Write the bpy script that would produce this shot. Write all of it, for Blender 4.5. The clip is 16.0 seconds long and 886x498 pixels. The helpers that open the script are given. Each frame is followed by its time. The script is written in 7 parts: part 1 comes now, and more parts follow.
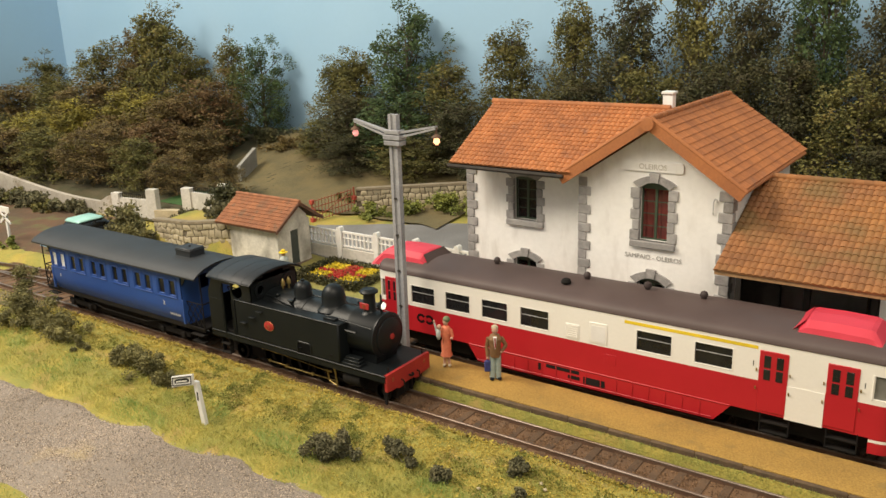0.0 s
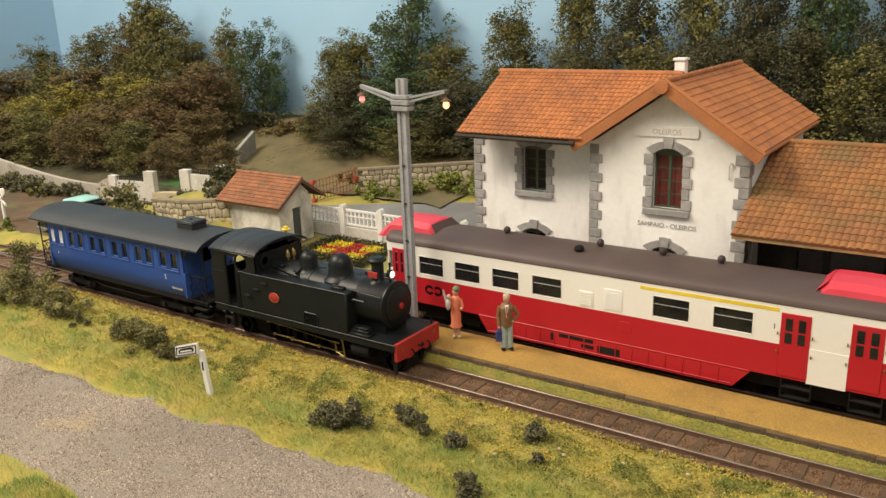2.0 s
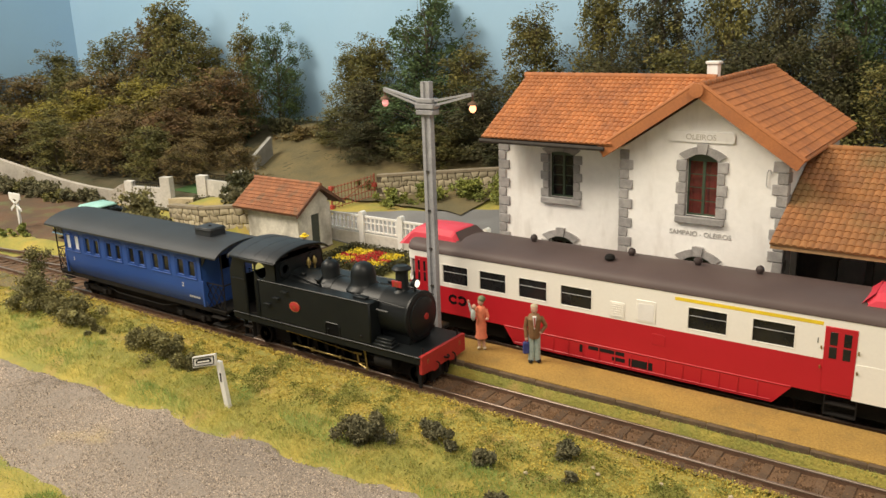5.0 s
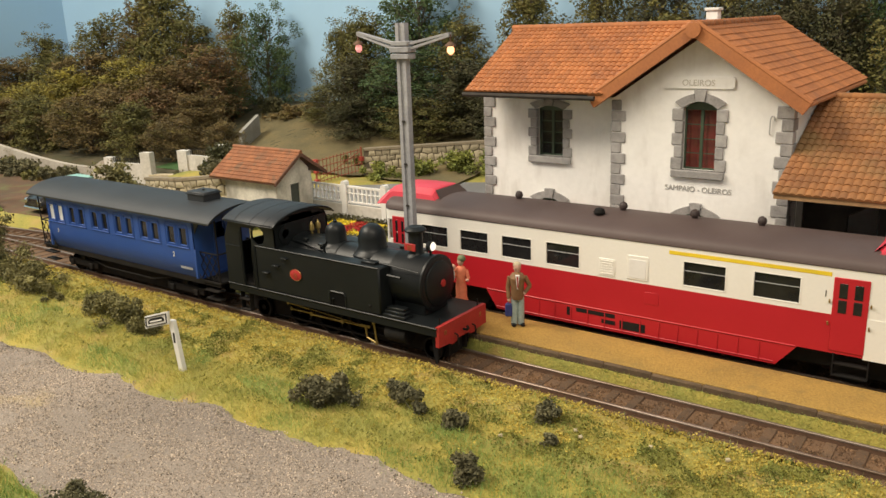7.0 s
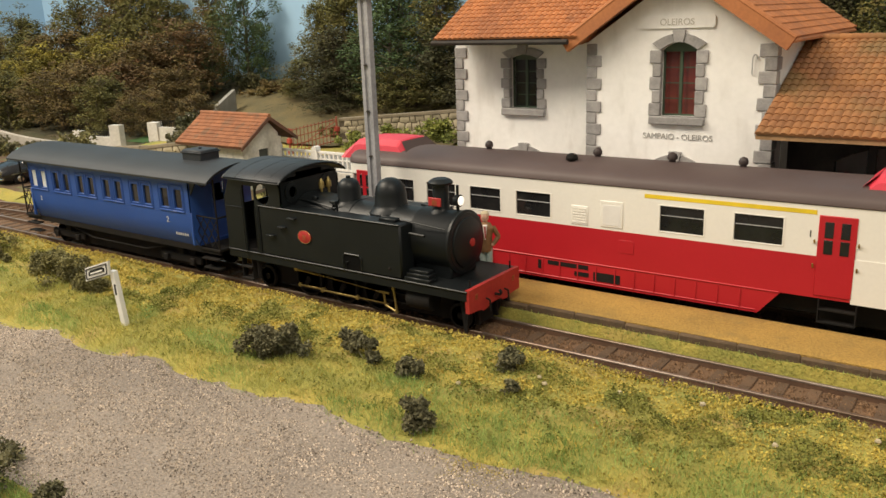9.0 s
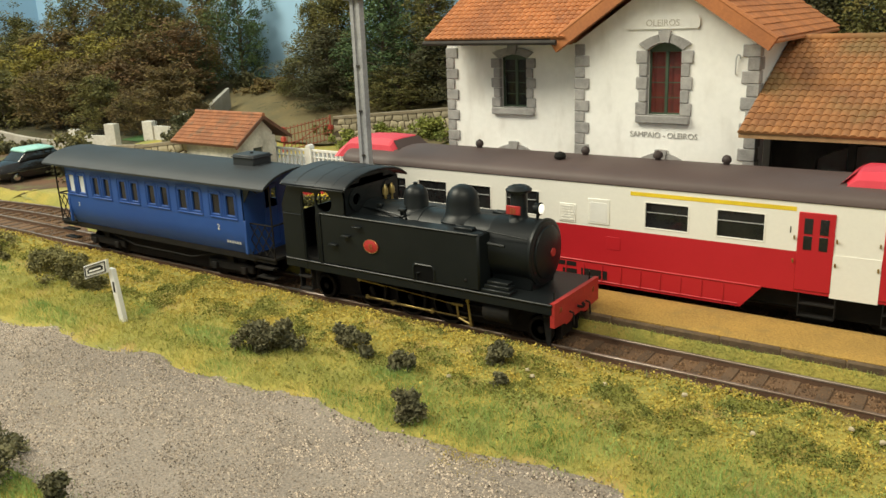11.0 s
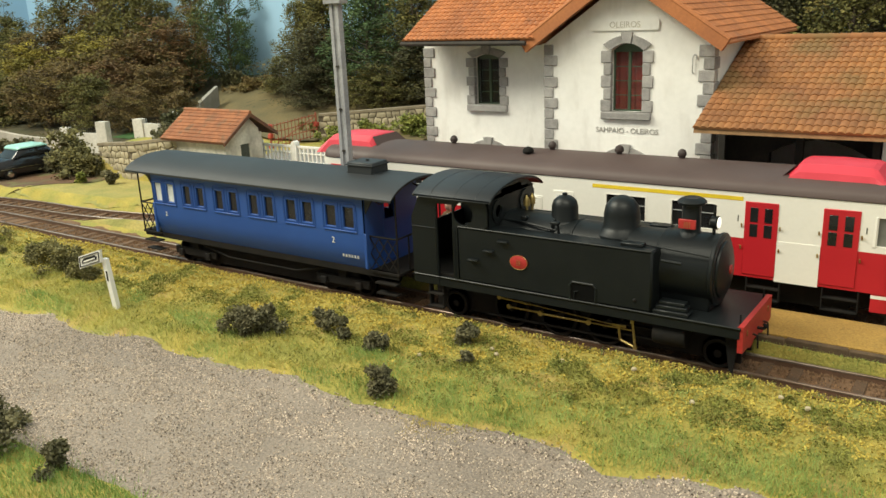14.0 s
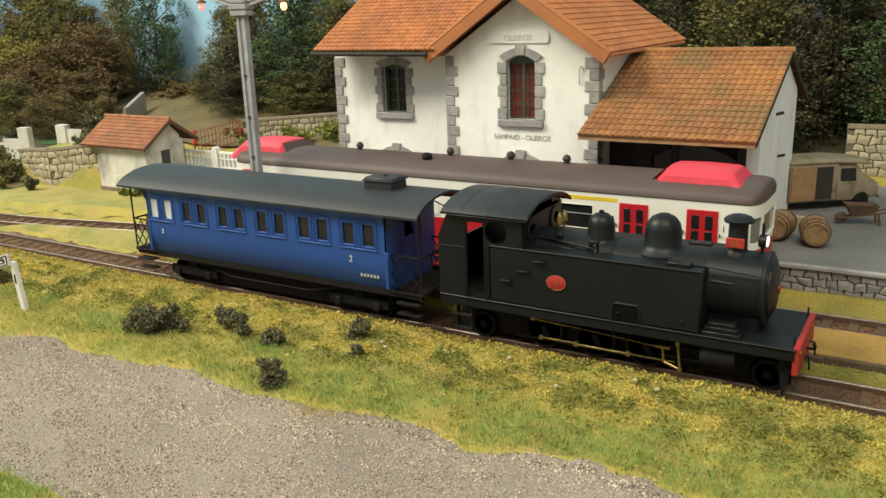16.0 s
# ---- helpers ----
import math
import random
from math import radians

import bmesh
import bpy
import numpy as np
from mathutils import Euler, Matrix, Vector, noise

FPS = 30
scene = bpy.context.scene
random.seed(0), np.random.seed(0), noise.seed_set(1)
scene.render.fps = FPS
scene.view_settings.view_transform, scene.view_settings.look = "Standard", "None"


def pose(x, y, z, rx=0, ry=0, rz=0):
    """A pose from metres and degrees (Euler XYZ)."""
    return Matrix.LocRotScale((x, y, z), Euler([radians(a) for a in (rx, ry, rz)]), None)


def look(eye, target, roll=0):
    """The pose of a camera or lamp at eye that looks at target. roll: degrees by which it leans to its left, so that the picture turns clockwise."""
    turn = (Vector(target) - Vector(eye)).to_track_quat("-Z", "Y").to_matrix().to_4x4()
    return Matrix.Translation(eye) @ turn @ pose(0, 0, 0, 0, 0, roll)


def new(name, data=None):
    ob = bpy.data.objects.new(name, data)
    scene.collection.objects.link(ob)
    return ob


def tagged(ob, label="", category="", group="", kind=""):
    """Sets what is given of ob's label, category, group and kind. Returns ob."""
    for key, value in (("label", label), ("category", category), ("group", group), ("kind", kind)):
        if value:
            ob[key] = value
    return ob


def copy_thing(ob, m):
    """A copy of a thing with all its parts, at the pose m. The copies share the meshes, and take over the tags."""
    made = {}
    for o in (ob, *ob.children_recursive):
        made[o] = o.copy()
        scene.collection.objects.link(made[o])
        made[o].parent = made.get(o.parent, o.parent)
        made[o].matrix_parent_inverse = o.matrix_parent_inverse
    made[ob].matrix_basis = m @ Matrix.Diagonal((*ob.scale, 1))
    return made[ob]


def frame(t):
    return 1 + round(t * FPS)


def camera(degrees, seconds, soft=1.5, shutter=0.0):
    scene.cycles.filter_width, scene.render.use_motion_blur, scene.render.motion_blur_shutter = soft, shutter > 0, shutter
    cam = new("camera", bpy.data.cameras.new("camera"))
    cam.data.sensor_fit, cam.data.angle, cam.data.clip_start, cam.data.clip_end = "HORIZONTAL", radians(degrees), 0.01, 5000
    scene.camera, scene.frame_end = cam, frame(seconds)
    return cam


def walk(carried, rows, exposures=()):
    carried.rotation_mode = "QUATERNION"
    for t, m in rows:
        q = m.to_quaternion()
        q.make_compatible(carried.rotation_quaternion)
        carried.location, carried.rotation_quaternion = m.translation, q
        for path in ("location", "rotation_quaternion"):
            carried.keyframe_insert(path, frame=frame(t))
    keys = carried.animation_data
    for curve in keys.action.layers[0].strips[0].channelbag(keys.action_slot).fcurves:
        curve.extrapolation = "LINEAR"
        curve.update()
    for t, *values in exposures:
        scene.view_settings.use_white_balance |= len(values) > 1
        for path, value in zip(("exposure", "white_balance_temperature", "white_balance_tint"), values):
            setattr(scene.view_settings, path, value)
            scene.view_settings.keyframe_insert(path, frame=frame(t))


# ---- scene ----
cam = camera(56.3, 16.0)
U = 0.00115  # one plan unit in metres: a model railway at about 1:87
METRES, EYE, TILT, LEAN, TURN = 120 * U, 121.3 * U, 0.0, 0.0, 35.5
ROWS = [
    (0.0, 0.0, 0.0, 0.0, -0.53, -16.18, 1.82),
    (0.5, -0.0207, 0.0139, -0.0289, -0.64, -16.21, 1.86),
    (1.0, -0.0279, 0.0201, -0.051, -0.78, -16.27, 1.87),
    (1.5, -0.0461, 0.025, -0.0725, -0.89, -16.28, 1.92),
    (2.0, -0.0451, 0.0289, -0.0936, -0.98, -16.32, 1.95),
    (2.5, -0.0492, 0.0239, -0.0889, -0.78, -16.22, 1.95),
    (3.0, -0.0448, 0.0243, -0.0861, -0.62, -16.14, 1.97),
    (3.5, -0.0492, 0.0281, -0.0856, -0.52, -16.08, 1.99),
    (4.0, -0.0618, 0.0428, -0.0782, -0.29, -15.95, 1.98),
    (6.5, -0.0502, 0.2059, -0.2283, 0.2, -15.61, 1.94),
    (7.0, -0.0104, 0.225, -0.2713, 0.36, -15.55, 1.98),
    (7.5, 0.018, 0.2516, -0.3179, 0.31, -15.54, 2.03),
    (8.0, 0.0421, 0.2745, -0.358, 0.23, -15.57, 2.06),
    (8.5, 0.0521, 0.3017, -0.395, 0.12, -15.6, 2.07),
    (9.0, 0.0562, 0.309, -0.412, -0.02, -15.69, 2.1),
    (11.5, 0.0723, 0.2323, -0.3939, -0.53, -15.99, 2.25),
    (12.0, 0.0849, 0.185, -0.3882, -0.63, -16.03, 2.28),
    (12.5, 0.0943, 0.1559, -0.3862, -0.73, -16.07, 2.3),
    (13.0, 0.0924, 0.1499, -0.3795, -0.85, -16.14, 2.33),
    (13.5, 0.0923, 0.1528, -0.3879, -0.95, -16.18, 2.34),
    (14.0, 0.1043, 0.1542, -0.3845, -1.05, -16.25, 2.38),
    (14.5, 0.1269, 0.1417, -0.3908, -1.16, -16.31, 2.4),
    (15.0, 0.1483, 0.131, -0.3926, -1.94, -16.22, 2.33),
    (15.5, 0.1657, 0.1044, -0.3826, -3.31, -16.11, 2.11),
    (16.0, 0.2135, 0.0417, -0.3675, -4.7, -16.08, 1.87),
]
walk(cam, [(t, pose(0, 0, EYE, TILT, LEAN, TURN) @ pose(METRES * x, METRES * y, METRES * z, 90 + pitch, roll, yaw)) for t, x, y, z, yaw, pitch, roll in ROWS],
     [(0, 0.0, 6500, 10), (9.0, 0.0, 6500, 10), (11.5, 0.10, 6220, -1), (16.0, 0.17, 6150, 0)])

# ---- light ----
world = bpy.data.worlds.new("exhibition_hall")
scene.world = world
world.use_nodes = True
world.node_tree.nodes["Background"].inputs[0].default_value = (1.0, 0.93, 0.84, 1)
world.node_tree.nodes["Background"].inputs[1].default_value = 0.38


def area_lamp(name, eye, target, sx, sy, watts, colour):
    d = bpy.data.lights.new(name, "AREA")
    d.shape, d.size, d.size_y, d.energy, d.color = "RECTANGLE", sx * U, sy * U, watts, colour
    ob = new(name, d)
    ob.matrix_world = look(Vector(eye) * U, Vector(target) * U)
    return ob


area_lamp("ceiling_lamp", (-600, -80, 600), (-230, 300, 0), 460, 220, 11, (1.0, 0.875, 0.70))
area_lamp("ceiling_lamp", (170, -120, 640), (-20, 320, 0), 460, 220, 4.2, (1.0, 0.875, 0.70))
scene.view_settings.exposure = 0.0


# ---- materials ----
def material(name, a, b=None, size=6.0, rough=0.6, metal=0.0, bump=0.15, grain=0.8, spots=None, island=0.0, per_object=0.0, coat=0.0, mid=0.5, fleck=0.5, spec=0.5, streak=0.0):
    """a, b: the two base colours that a coarse pattern of that size (plan units) mixes; grain: size of the fine relief."""
    m = bpy.data.materials.new(name)
    m.use_nodes = True
    n, l = m.node_tree.nodes, m.node_tree.links
    p = n["Principled BSDF"]
    b = b or tuple(c * 0.8 for c in a)
    geo = n.new("ShaderNodeTexCoord")

    def noise_of(scale, detail=4):
        t = n.new("ShaderNodeTexNoise")
        t.inputs["Scale"].default_value = 1 / (scale * U)
        t.inputs["Detail"].default_value = detail
        l.new(geo.outputs["Object"], t.inputs["Vector"])
        return t
    coarse, fine = noise_of(size), noise_of(grain, 3)
    ramp = n.new("ShaderNodeMapRange")
    ramp.inputs[1].default_value, ramp.inputs[2].default_value = mid - 0.15, mid + 0.15
    l.new(coarse.outputs["Fac"], ramp.inputs[0])
    mix = n.new("ShaderNodeMix")
    mix.data_type = "RGBA"
    l.new(ramp.outputs[0], mix.inputs[0])
    mix.inputs[6].default_value, mix.inputs[7].default_value = (*a, 1), (*b, 1)
    out = mix.outputs[2]
    vary = n.new("ShaderNodeHueSaturation")
    add = n.new("ShaderNodeMath")
    add.operation = "MULTIPLY_ADD"
    l.new(fine.outputs["Fac"], add.inputs[0])
    add.inputs[1].default_value, add.inputs[2].default_value = fleck, 1 - fleck / 2
    val = add.outputs[0]
    for amount, kind in ((island, "island"), (per_object, "object")):
        if not amount:
            continue
        src = n.new("ShaderNodeNewGeometry" if kind == "island" else "ShaderNodeObjectInfo")
        more = n.new("ShaderNodeMath")
        more.operation = "MULTIPLY_ADD"
        l.new(src.outputs["Random Per Island" if kind == "island" else "Random"], more.inputs[0])
        more.inputs[1].default_value, more.inputs[2].default_value = amount * 2, -amount
        total = n.new("ShaderNodeMath")
        l.new(val, total.inputs[0])
        l.new(more.outputs[0], total.inputs[1])
        val = total.outputs[0]
    l.new(val, vary.inputs["Value"])
    l.new(out, vary.inputs["Color"])
    out = vary.outputs["Color"]
    if spots:
        colour, scale, share = spots
        st = noise_of(scale, 5)
        if streak:
            run = n.new("ShaderNodeMapping")
            run.inputs["Scale"].default_value = (1, 1, streak)
            l.new(geo.outputs["Object"], run.inputs["Vector"])
            l.new(run.outputs[0], st.inputs["Vector"])
        r2 = n.new("ShaderNodeMapRange")
        soft = 0.14 if streak else 0.06
        r2.inputs[1].default_value, r2.inputs[2].default_value = 1 - share - soft, 1 - share + soft
        l.new(st.outputs["Fac"], r2.inputs[0])
        mx = n.new("ShaderNodeMix")
        mx.data_type = "RGBA"
        l.new(r2.outputs[0], mx.inputs[0])
        l.new(out, mx.inputs[6])
        mx.inputs[7].default_value = (*colour, 1)
        out = mx.outputs[2]
    l.new(out, p.inputs["Base Color"])
    p.inputs["Roughness"].default_value, p.inputs["Metallic"].default_value = rough, metal
    p.inputs["Coat Weight"].default_value, p.inputs["Specular IOR Level"].default_value = coat, spec
    if bump:
        bp = n.new("ShaderNodeBump")
        bp.inputs["Strength"].default_value, bp.inputs["Distance"].default_value = bump, 0.3 * U
        l.new(fine.outputs["Fac"], bp.inputs["Height"])
        l.new(bp.outputs[0], p.inputs["Normal"])
    return m


def glowing(name, colour, strength):
    m = material(name, colour)
    p = m.node_tree.nodes["Principled BSDF"]
    p.inputs["Emission Color"].default_value, p.inputs["Emission Strength"].default_value = (*colour, 1), strength
    return m


def glass(name, colour=(0.9, 0.95, 0.95), alpha=0.35, rough=0.08):
    m = material(name, colour, rough=rough, bump=0)
    p = m.node_tree.nodes["Principled BSDF"]
    p.inputs["Alpha"].default_value = alpha
    return m


SKY = material("painted_sky", (0.275, 0.45, 0.62), (0.315, 0.49, 0.655), 160, 0.8, bump=0.0, grain=3, fleck=0.04)
GRASS = material("grass_mat", (0.36, 0.285, 0.056), (0.22, 0.215, 0.046), 13, 0.9, bump=0.9, grain=0.6, fleck=1.0, spots=((0.33, 0.245, 0.07), 11, 0.40))
BLADES = material("pale_grass_fibres", (0.46, 0.43, 0.115), (0.30, 0.335, 0.08), 15, 0.85, bump=0, island=0.2)
LUSH = material("fresh_grass_fibres", (0.33, 0.43, 0.125), (0.175, 0.28, 0.06), 14, 0.85, bump=0, island=0.2)
CRUMBS = material("ochre_turf_crumbs", (0.52, 0.395, 0.075), (0.37, 0.295, 0.056), 8, 0.9, bump=0.0, island=0.26)
MOSS = material("olive_turf_crumbs", (0.135, 0.15, 0.027), (0.235, 0.225, 0.04), 7, 0.9, bump=0.0, island=0.34)
GRAVEL = material("fine_gravel", (0.275, 0.228, 0.186), (0.20, 0.165, 0.135), 40, 0.9, bump=1.0, grain=0.42, spots=((0.36, 0.275, 0.14), 26, 0.27), fleck=1.8)
CHIPS = material("gravel_chips", (0.47, 0.39, 0.315), (0.32, 0.268, 0.215), 30, 0.9, bump=0.0, island=0.8)
BALLAST = material("rusty_ballast", (0.165, 0.092, 0.046), (0.115, 0.066, 0.036), 9, 0.95, bump=1.0, grain=0.5, fleck=0.9)
STONES = material("rusty_ballast_stones", (0.21, 0.12, 0.06), (0.13, 0.078, 0.044), 14, 0.9, bump=0, island=0.45)
SAND = material("sandy_soil", (0.37, 0.225, 0.052), (0.30, 0.185, 0.045), 14, 0.95, bump=1.0, grain=0.45, fleck=1.1, spots=((0.27, 0.175, 0.048), 7, 0.36))
YELLOW_SAND = material("mown_yellow_grass", (0.32, 0.265, 0.08), (0.215, 0.21, 0.06), 14, 0.95, bump=0.9, grain=0.8, fleck=0.9)
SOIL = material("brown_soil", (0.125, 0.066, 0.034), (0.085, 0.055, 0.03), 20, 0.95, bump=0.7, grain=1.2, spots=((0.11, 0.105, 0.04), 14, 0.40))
HILL = material("olive_brown_earth", (0.155, 0.12, 0.052), (0.11, 0.092, 0.043), 18, 0.95, bump=0.7, grain=1.2, fleck=0.6)
ASPHALT = material("grey_asphalt", (0.20, 0.195, 0.19), (0.15, 0.145, 0.14), 25, 0.85, bump=0.4, grain=0.7)
KERB = material("dark_kerbstone", (0.12, 0.078, 0.042), (0.075, 0.052, 0.03), 4, 0.9, bump=0.5, per_object=0.12, spots=((0.20, 0.15, 0.055), 5, 0.34))
RAIL = material("rail_steel", (0.17, 0.12, 0.085), (0.32, 0.265, 0.225), 26, 0.42, 0.65, bump=0.15)
RUST = material("rusty_rail_side", (0.13, 0.07, 0.04), (0.09, 0.05, 0.03), 4, 0.8, bump=0.3)
SLEEPER = material("brown_sleeper", (0.125, 0.072, 0.038), (0.085, 0.052, 0.03), 4, 0.85, bump=0.6, per_object=0.25, fleck=0.8)
PLASTER = material("white_plaster", (0.86, 0.85, 0.825), (0.80, 0.785, 0.755), 24, 0.9, bump=0.2, grain=1.8, fleck=0.14, spots=((0.64, 0.615, 0.58), 5.5, 0.33), streak=0.3)
STONE = material("grey_granite", (0.36, 0.345, 0.335), (0.27, 0.26, 0.255), 2.5, 0.9, bump=0.5, grain=0.5, per_object=0.15)
TILE = material("orange_clay_tile", (0.42, 0.156, 0.050), (0.325, 0.120, 0.044), 16, 0.75, bump=0.25, island=0.14, spots=((0.26, 0.108, 0.052), 9, 0.34))
TILE_OLD = material("aged_clay_tile", (0.34, 0.148, 0.044), (0.235, 0.102, 0.040), 20, 0.8, bump=0.3, island=0.15, spots=((0.20, 0.115, 0.042), 22, 0.42))
TILE_HUT = material("weathered_clay_tile", (0.31, 0.125, 0.055), (0.235, 0.095, 0.045), 10, 0.8, bump=0.25, island=0.15, spots=((0.19, 0.10, 0.055), 6, 0.38))
GREEN = material("dark_green_paint", (0.055, 0.085, 0.05), (0.04, 0.065, 0.04), 3, 0.5)
DARKWOOD_AND_SHADE = material("dark_timber_and_shade", (0.035, 0.028, 0.022), (0.02, 0.017, 0.014), 3, 0.8)
CURTAIN = material("red_curtain", (0.34, 0.045, 0.035), (0.24, 0.035, 0.025), 4, 0.8)
PANE = glass("window_glass", (0.05, 0.055, 0.055), 0.16)
DARKPANE = material("dark_window_glass", (0.012, 0.012, 0.013), (0.02, 0.02, 0.02), 6, 0.08, bump=0)
BLACK = material("matt_black_paint", (0.0066, 0.0084, 0.0094), (0.009, 0.011, 0.012), 9, 0.42, bump=0.1, grain=0.5, fleck=0.3, spec=0.27)
CABROOF = material("charcoal_roof_paint", (0.017, 0.020, 0.024), (0.023, 0.026, 0.030), 12, 0.5, bump=0.06, fleck=0.15, spec=0.3)
COACHROOF = material("grey_black_roof", (0.021, 0.024, 0.028), (0.027, 0.030, 0.034), 18, 0.55, bump=0.05, fleck=0.15, spec=0.35)
# Also stands for shade in the filler blocks under and inside the train.
UNDER = material("dirty_underframe_and_shade", (0.010, 0.0095, 0.009), (0.016, 0.013, 0.011), 4, 0.8, bump=0.2, spec=0.2)
BLUE = material("blue_coach_paint", (0.022, 0.075, 0.30), (0.018, 0.064, 0.265), 16, 0.5, bump=0.05, fleck=0.08)
RED = material("signal_red_paint", (0.46, 0.012, 0.022), (0.42, 0.010, 0.018), 20, 0.45, bump=0.04, fleck=0.08)
BEAM = material("buffer_beam_red", (0.38, 0.024, 0.02), (0.32, 0.018, 0.016), 6, 0.55, bump=0.1)
HUMP = material("roof_box_red", (0.62, 0.045, 0.075), (0.55, 0.035, 0.06), 12, 0.5, bump=0.05, fleck=0.08)
CREAM = material("cream_paint", (0.82, 0.80, 0.735), (0.79, 0.765, 0.70), 24, 0.5, bump=0.04, fleck=0.08)
BROWNROOF = material("brown_roof_paint", (0.085, 0.057, 0.052), (0.07, 0.046, 0.042), 16, 0.6, bump=0.1, fleck=0.08)
YELLOW = material("yellow_stripe_paint", (0.85, 0.62, 0.03), None, 8, 0.5, fleck=0.08)
BRASS = material("brass", (0.40, 0.31, 0.12), (0.30, 0.22, 0.08), 2, 0.4, 0.8, bump=0.05)
CHROME = material("chrome", (0.7, 0.7, 0.7), None, 4, 0.15, 1.0, bump=0)
WHITE = material("white_paint", (0.78, 0.77, 0.74), (0.70, 0.68, 0.64), 8, 0.6, fleck=0.08)
# Whitewashes darkened in colour for the shade over the garden wall.
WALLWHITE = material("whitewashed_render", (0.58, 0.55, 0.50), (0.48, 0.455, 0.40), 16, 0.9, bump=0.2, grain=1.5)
SHADEWHITE = material("shade_dulled_whitewash", (0.47, 0.425, 0.365), (0.36, 0.325, 0.275), 16, 0.9, bump=0.25, grain=1.5, spots=((0.27, 0.225, 0.165), 9, 0.36))
RUBBLE = material("rubble_stone", (0.42, 0.36, 0.25), (0.33, 0.285, 0.19), 4, 0.95, bump=0.5, per_object=0.15)
MORTAR = material("pale_mortar", (0.16, 0.13, 0.09), (0.12, 0.10, 0.07), 5, 0.95, bump=0.4)
POLE = material("weathered_grey_wood", (0.33, 0.33, 0.345), (0.25, 0.25, 0.265), 5, 0.8, bump=0.3)
GATERED = material("red_brown_gate_paint", (0.33, 0.10, 0.055), (0.26, 0.08, 0.045), 3, 0.7)
WOOD = material("brown_wood", (0.32, 0.19, 0.09), (0.24, 0.14, 0.065), 3, 0.75, bump=0.4, per_object=0.12)
TRUCKGREY = material("dull_khaki_paint", (0.30, 0.25, 0.16), (0.23, 0.185, 0.115), 5, 0.55, spots=((0.16, 0.10, 0.055), 5, 0.36))
CONCRETE = material("weathered_concrete", (0.31, 0.295, 0.26), (0.24, 0.23, 0.20), 8, 0.9, bump=0.3)
LETTER = material("grey_raised_letters", (0.40, 0.385, 0.36), (0.33, 0.32, 0.30), 3, 0.85)
BARROW = material("old_brown_planks", (0.13, 0.08, 0.045), (0.09, 0.06, 0.04), 3, 0.8)
MINT = material("mint_paint", (0.35, 0.62, 0.55), None, 6, 0.4)
CARBLACK = material("black_car_paint", (0.012, 0.012, 0.014), (0.018, 0.017, 0.017), 6, 0.25, coat=0.4)
SKIN = material("flesh_paint", (0.60, 0.36, 0.26), None, 3, 0.6)
ORANGE = material("orange_cloth_paint", (0.66, 0.19, 0.10), (0.58, 0.16, 0.08), 2, 0.7)
JACKET = material("brown_jacket_paint", (0.22, 0.12, 0.05), (0.17, 0.09, 0.04), 2, 0.7)
TROUSER = material("grey_green_trouser_paint", (0.34, 0.42, 0.40), (0.28, 0.36, 0.34), 2, 0.7)
BAGBLUE = material("blue_case_paint", (0.035, 0.05, 0.20), None, 2, 0.5)
GREY = material("light_grey_paint", (0.42, 0.42, 0.42), None, 5, 0.6)
BARK = material("dark_bark", (0.10, 0.075, 0.05), (0.065, 0.05, 0.035), 3, 0.9, bump=0.5)
LEAVES = {
    "olive": material("olive_leaves", (0.165, 0.145, 0.034), (0.098, 0.098, 0.026), 16, 0.8, bump=0, island=0.34, spots=((0.185, 0.135, 0.034), 9, 0.36)),
    "green": material("green_leaves", (0.072, 0.112, 0.034), (0.048, 0.084, 0.027), 16, 0.8, bump=0, island=0.34, spots=((0.12, 0.13, 0.032), 9, 0.36)),
    "brown": material("brown_leaves", (0.160, 0.104, 0.034), (0.112, 0.088, 0.028), 14, 0.8, bump=0, island=0.34, spots=((0.185, 0.145, 0.03), 9, 0.38)),
    "yellow": material("yellow_green_leaves", (0.30, 0.245, 0.030), (0.17, 0.15, 0.03), 14, 0.8, bump=0, island=0.36, spots=((0.14, 0.108, 0.03), 9, 0.38)),
    "dark": material("dark_green_leaves", (0.050, 0.056, 0.020), (0.068, 0.060, 0.022), 16, 0.8, bump=0, island=0.42, spots=((0.125, 0.115, 0.032), 11, 0.38)),
    "red": material("russet_leaves", (0.165, 0.088, 0.034), (0.115, 0.08, 0.028), 12, 0.8, bump=0, island=0.34, spots=((0.17, 0.13, 0.036), 9, 0.38)),
    "scrub": material("scrub_foam", (0.195, 0.175, 0.062), (0.105, 0.10, 0.040), 5, 0.85, bump=0, island=0.40),
    "bush": material("bush_foam", (0.150, 0.135, 0.066), (0.085, 0.084, 0.042), 5, 0.85, bump=0, island=0.36),
    "lime": material("lime_shrub", (0.24, 0.25, 0.05), (0.15, 0.18, 0.04), 7, 0.85, bump=0, island=0.40),
}
FLOWERS = {"yellow": material("yellow_petals", (0.75, 0.58, 0.02), None, 3, 0.7, bump=0, island=0.3),
           "red": material("red_petals", (0.55, 0.03, 0.03), None, 3, 0.7, bump=0, island=0.3)}


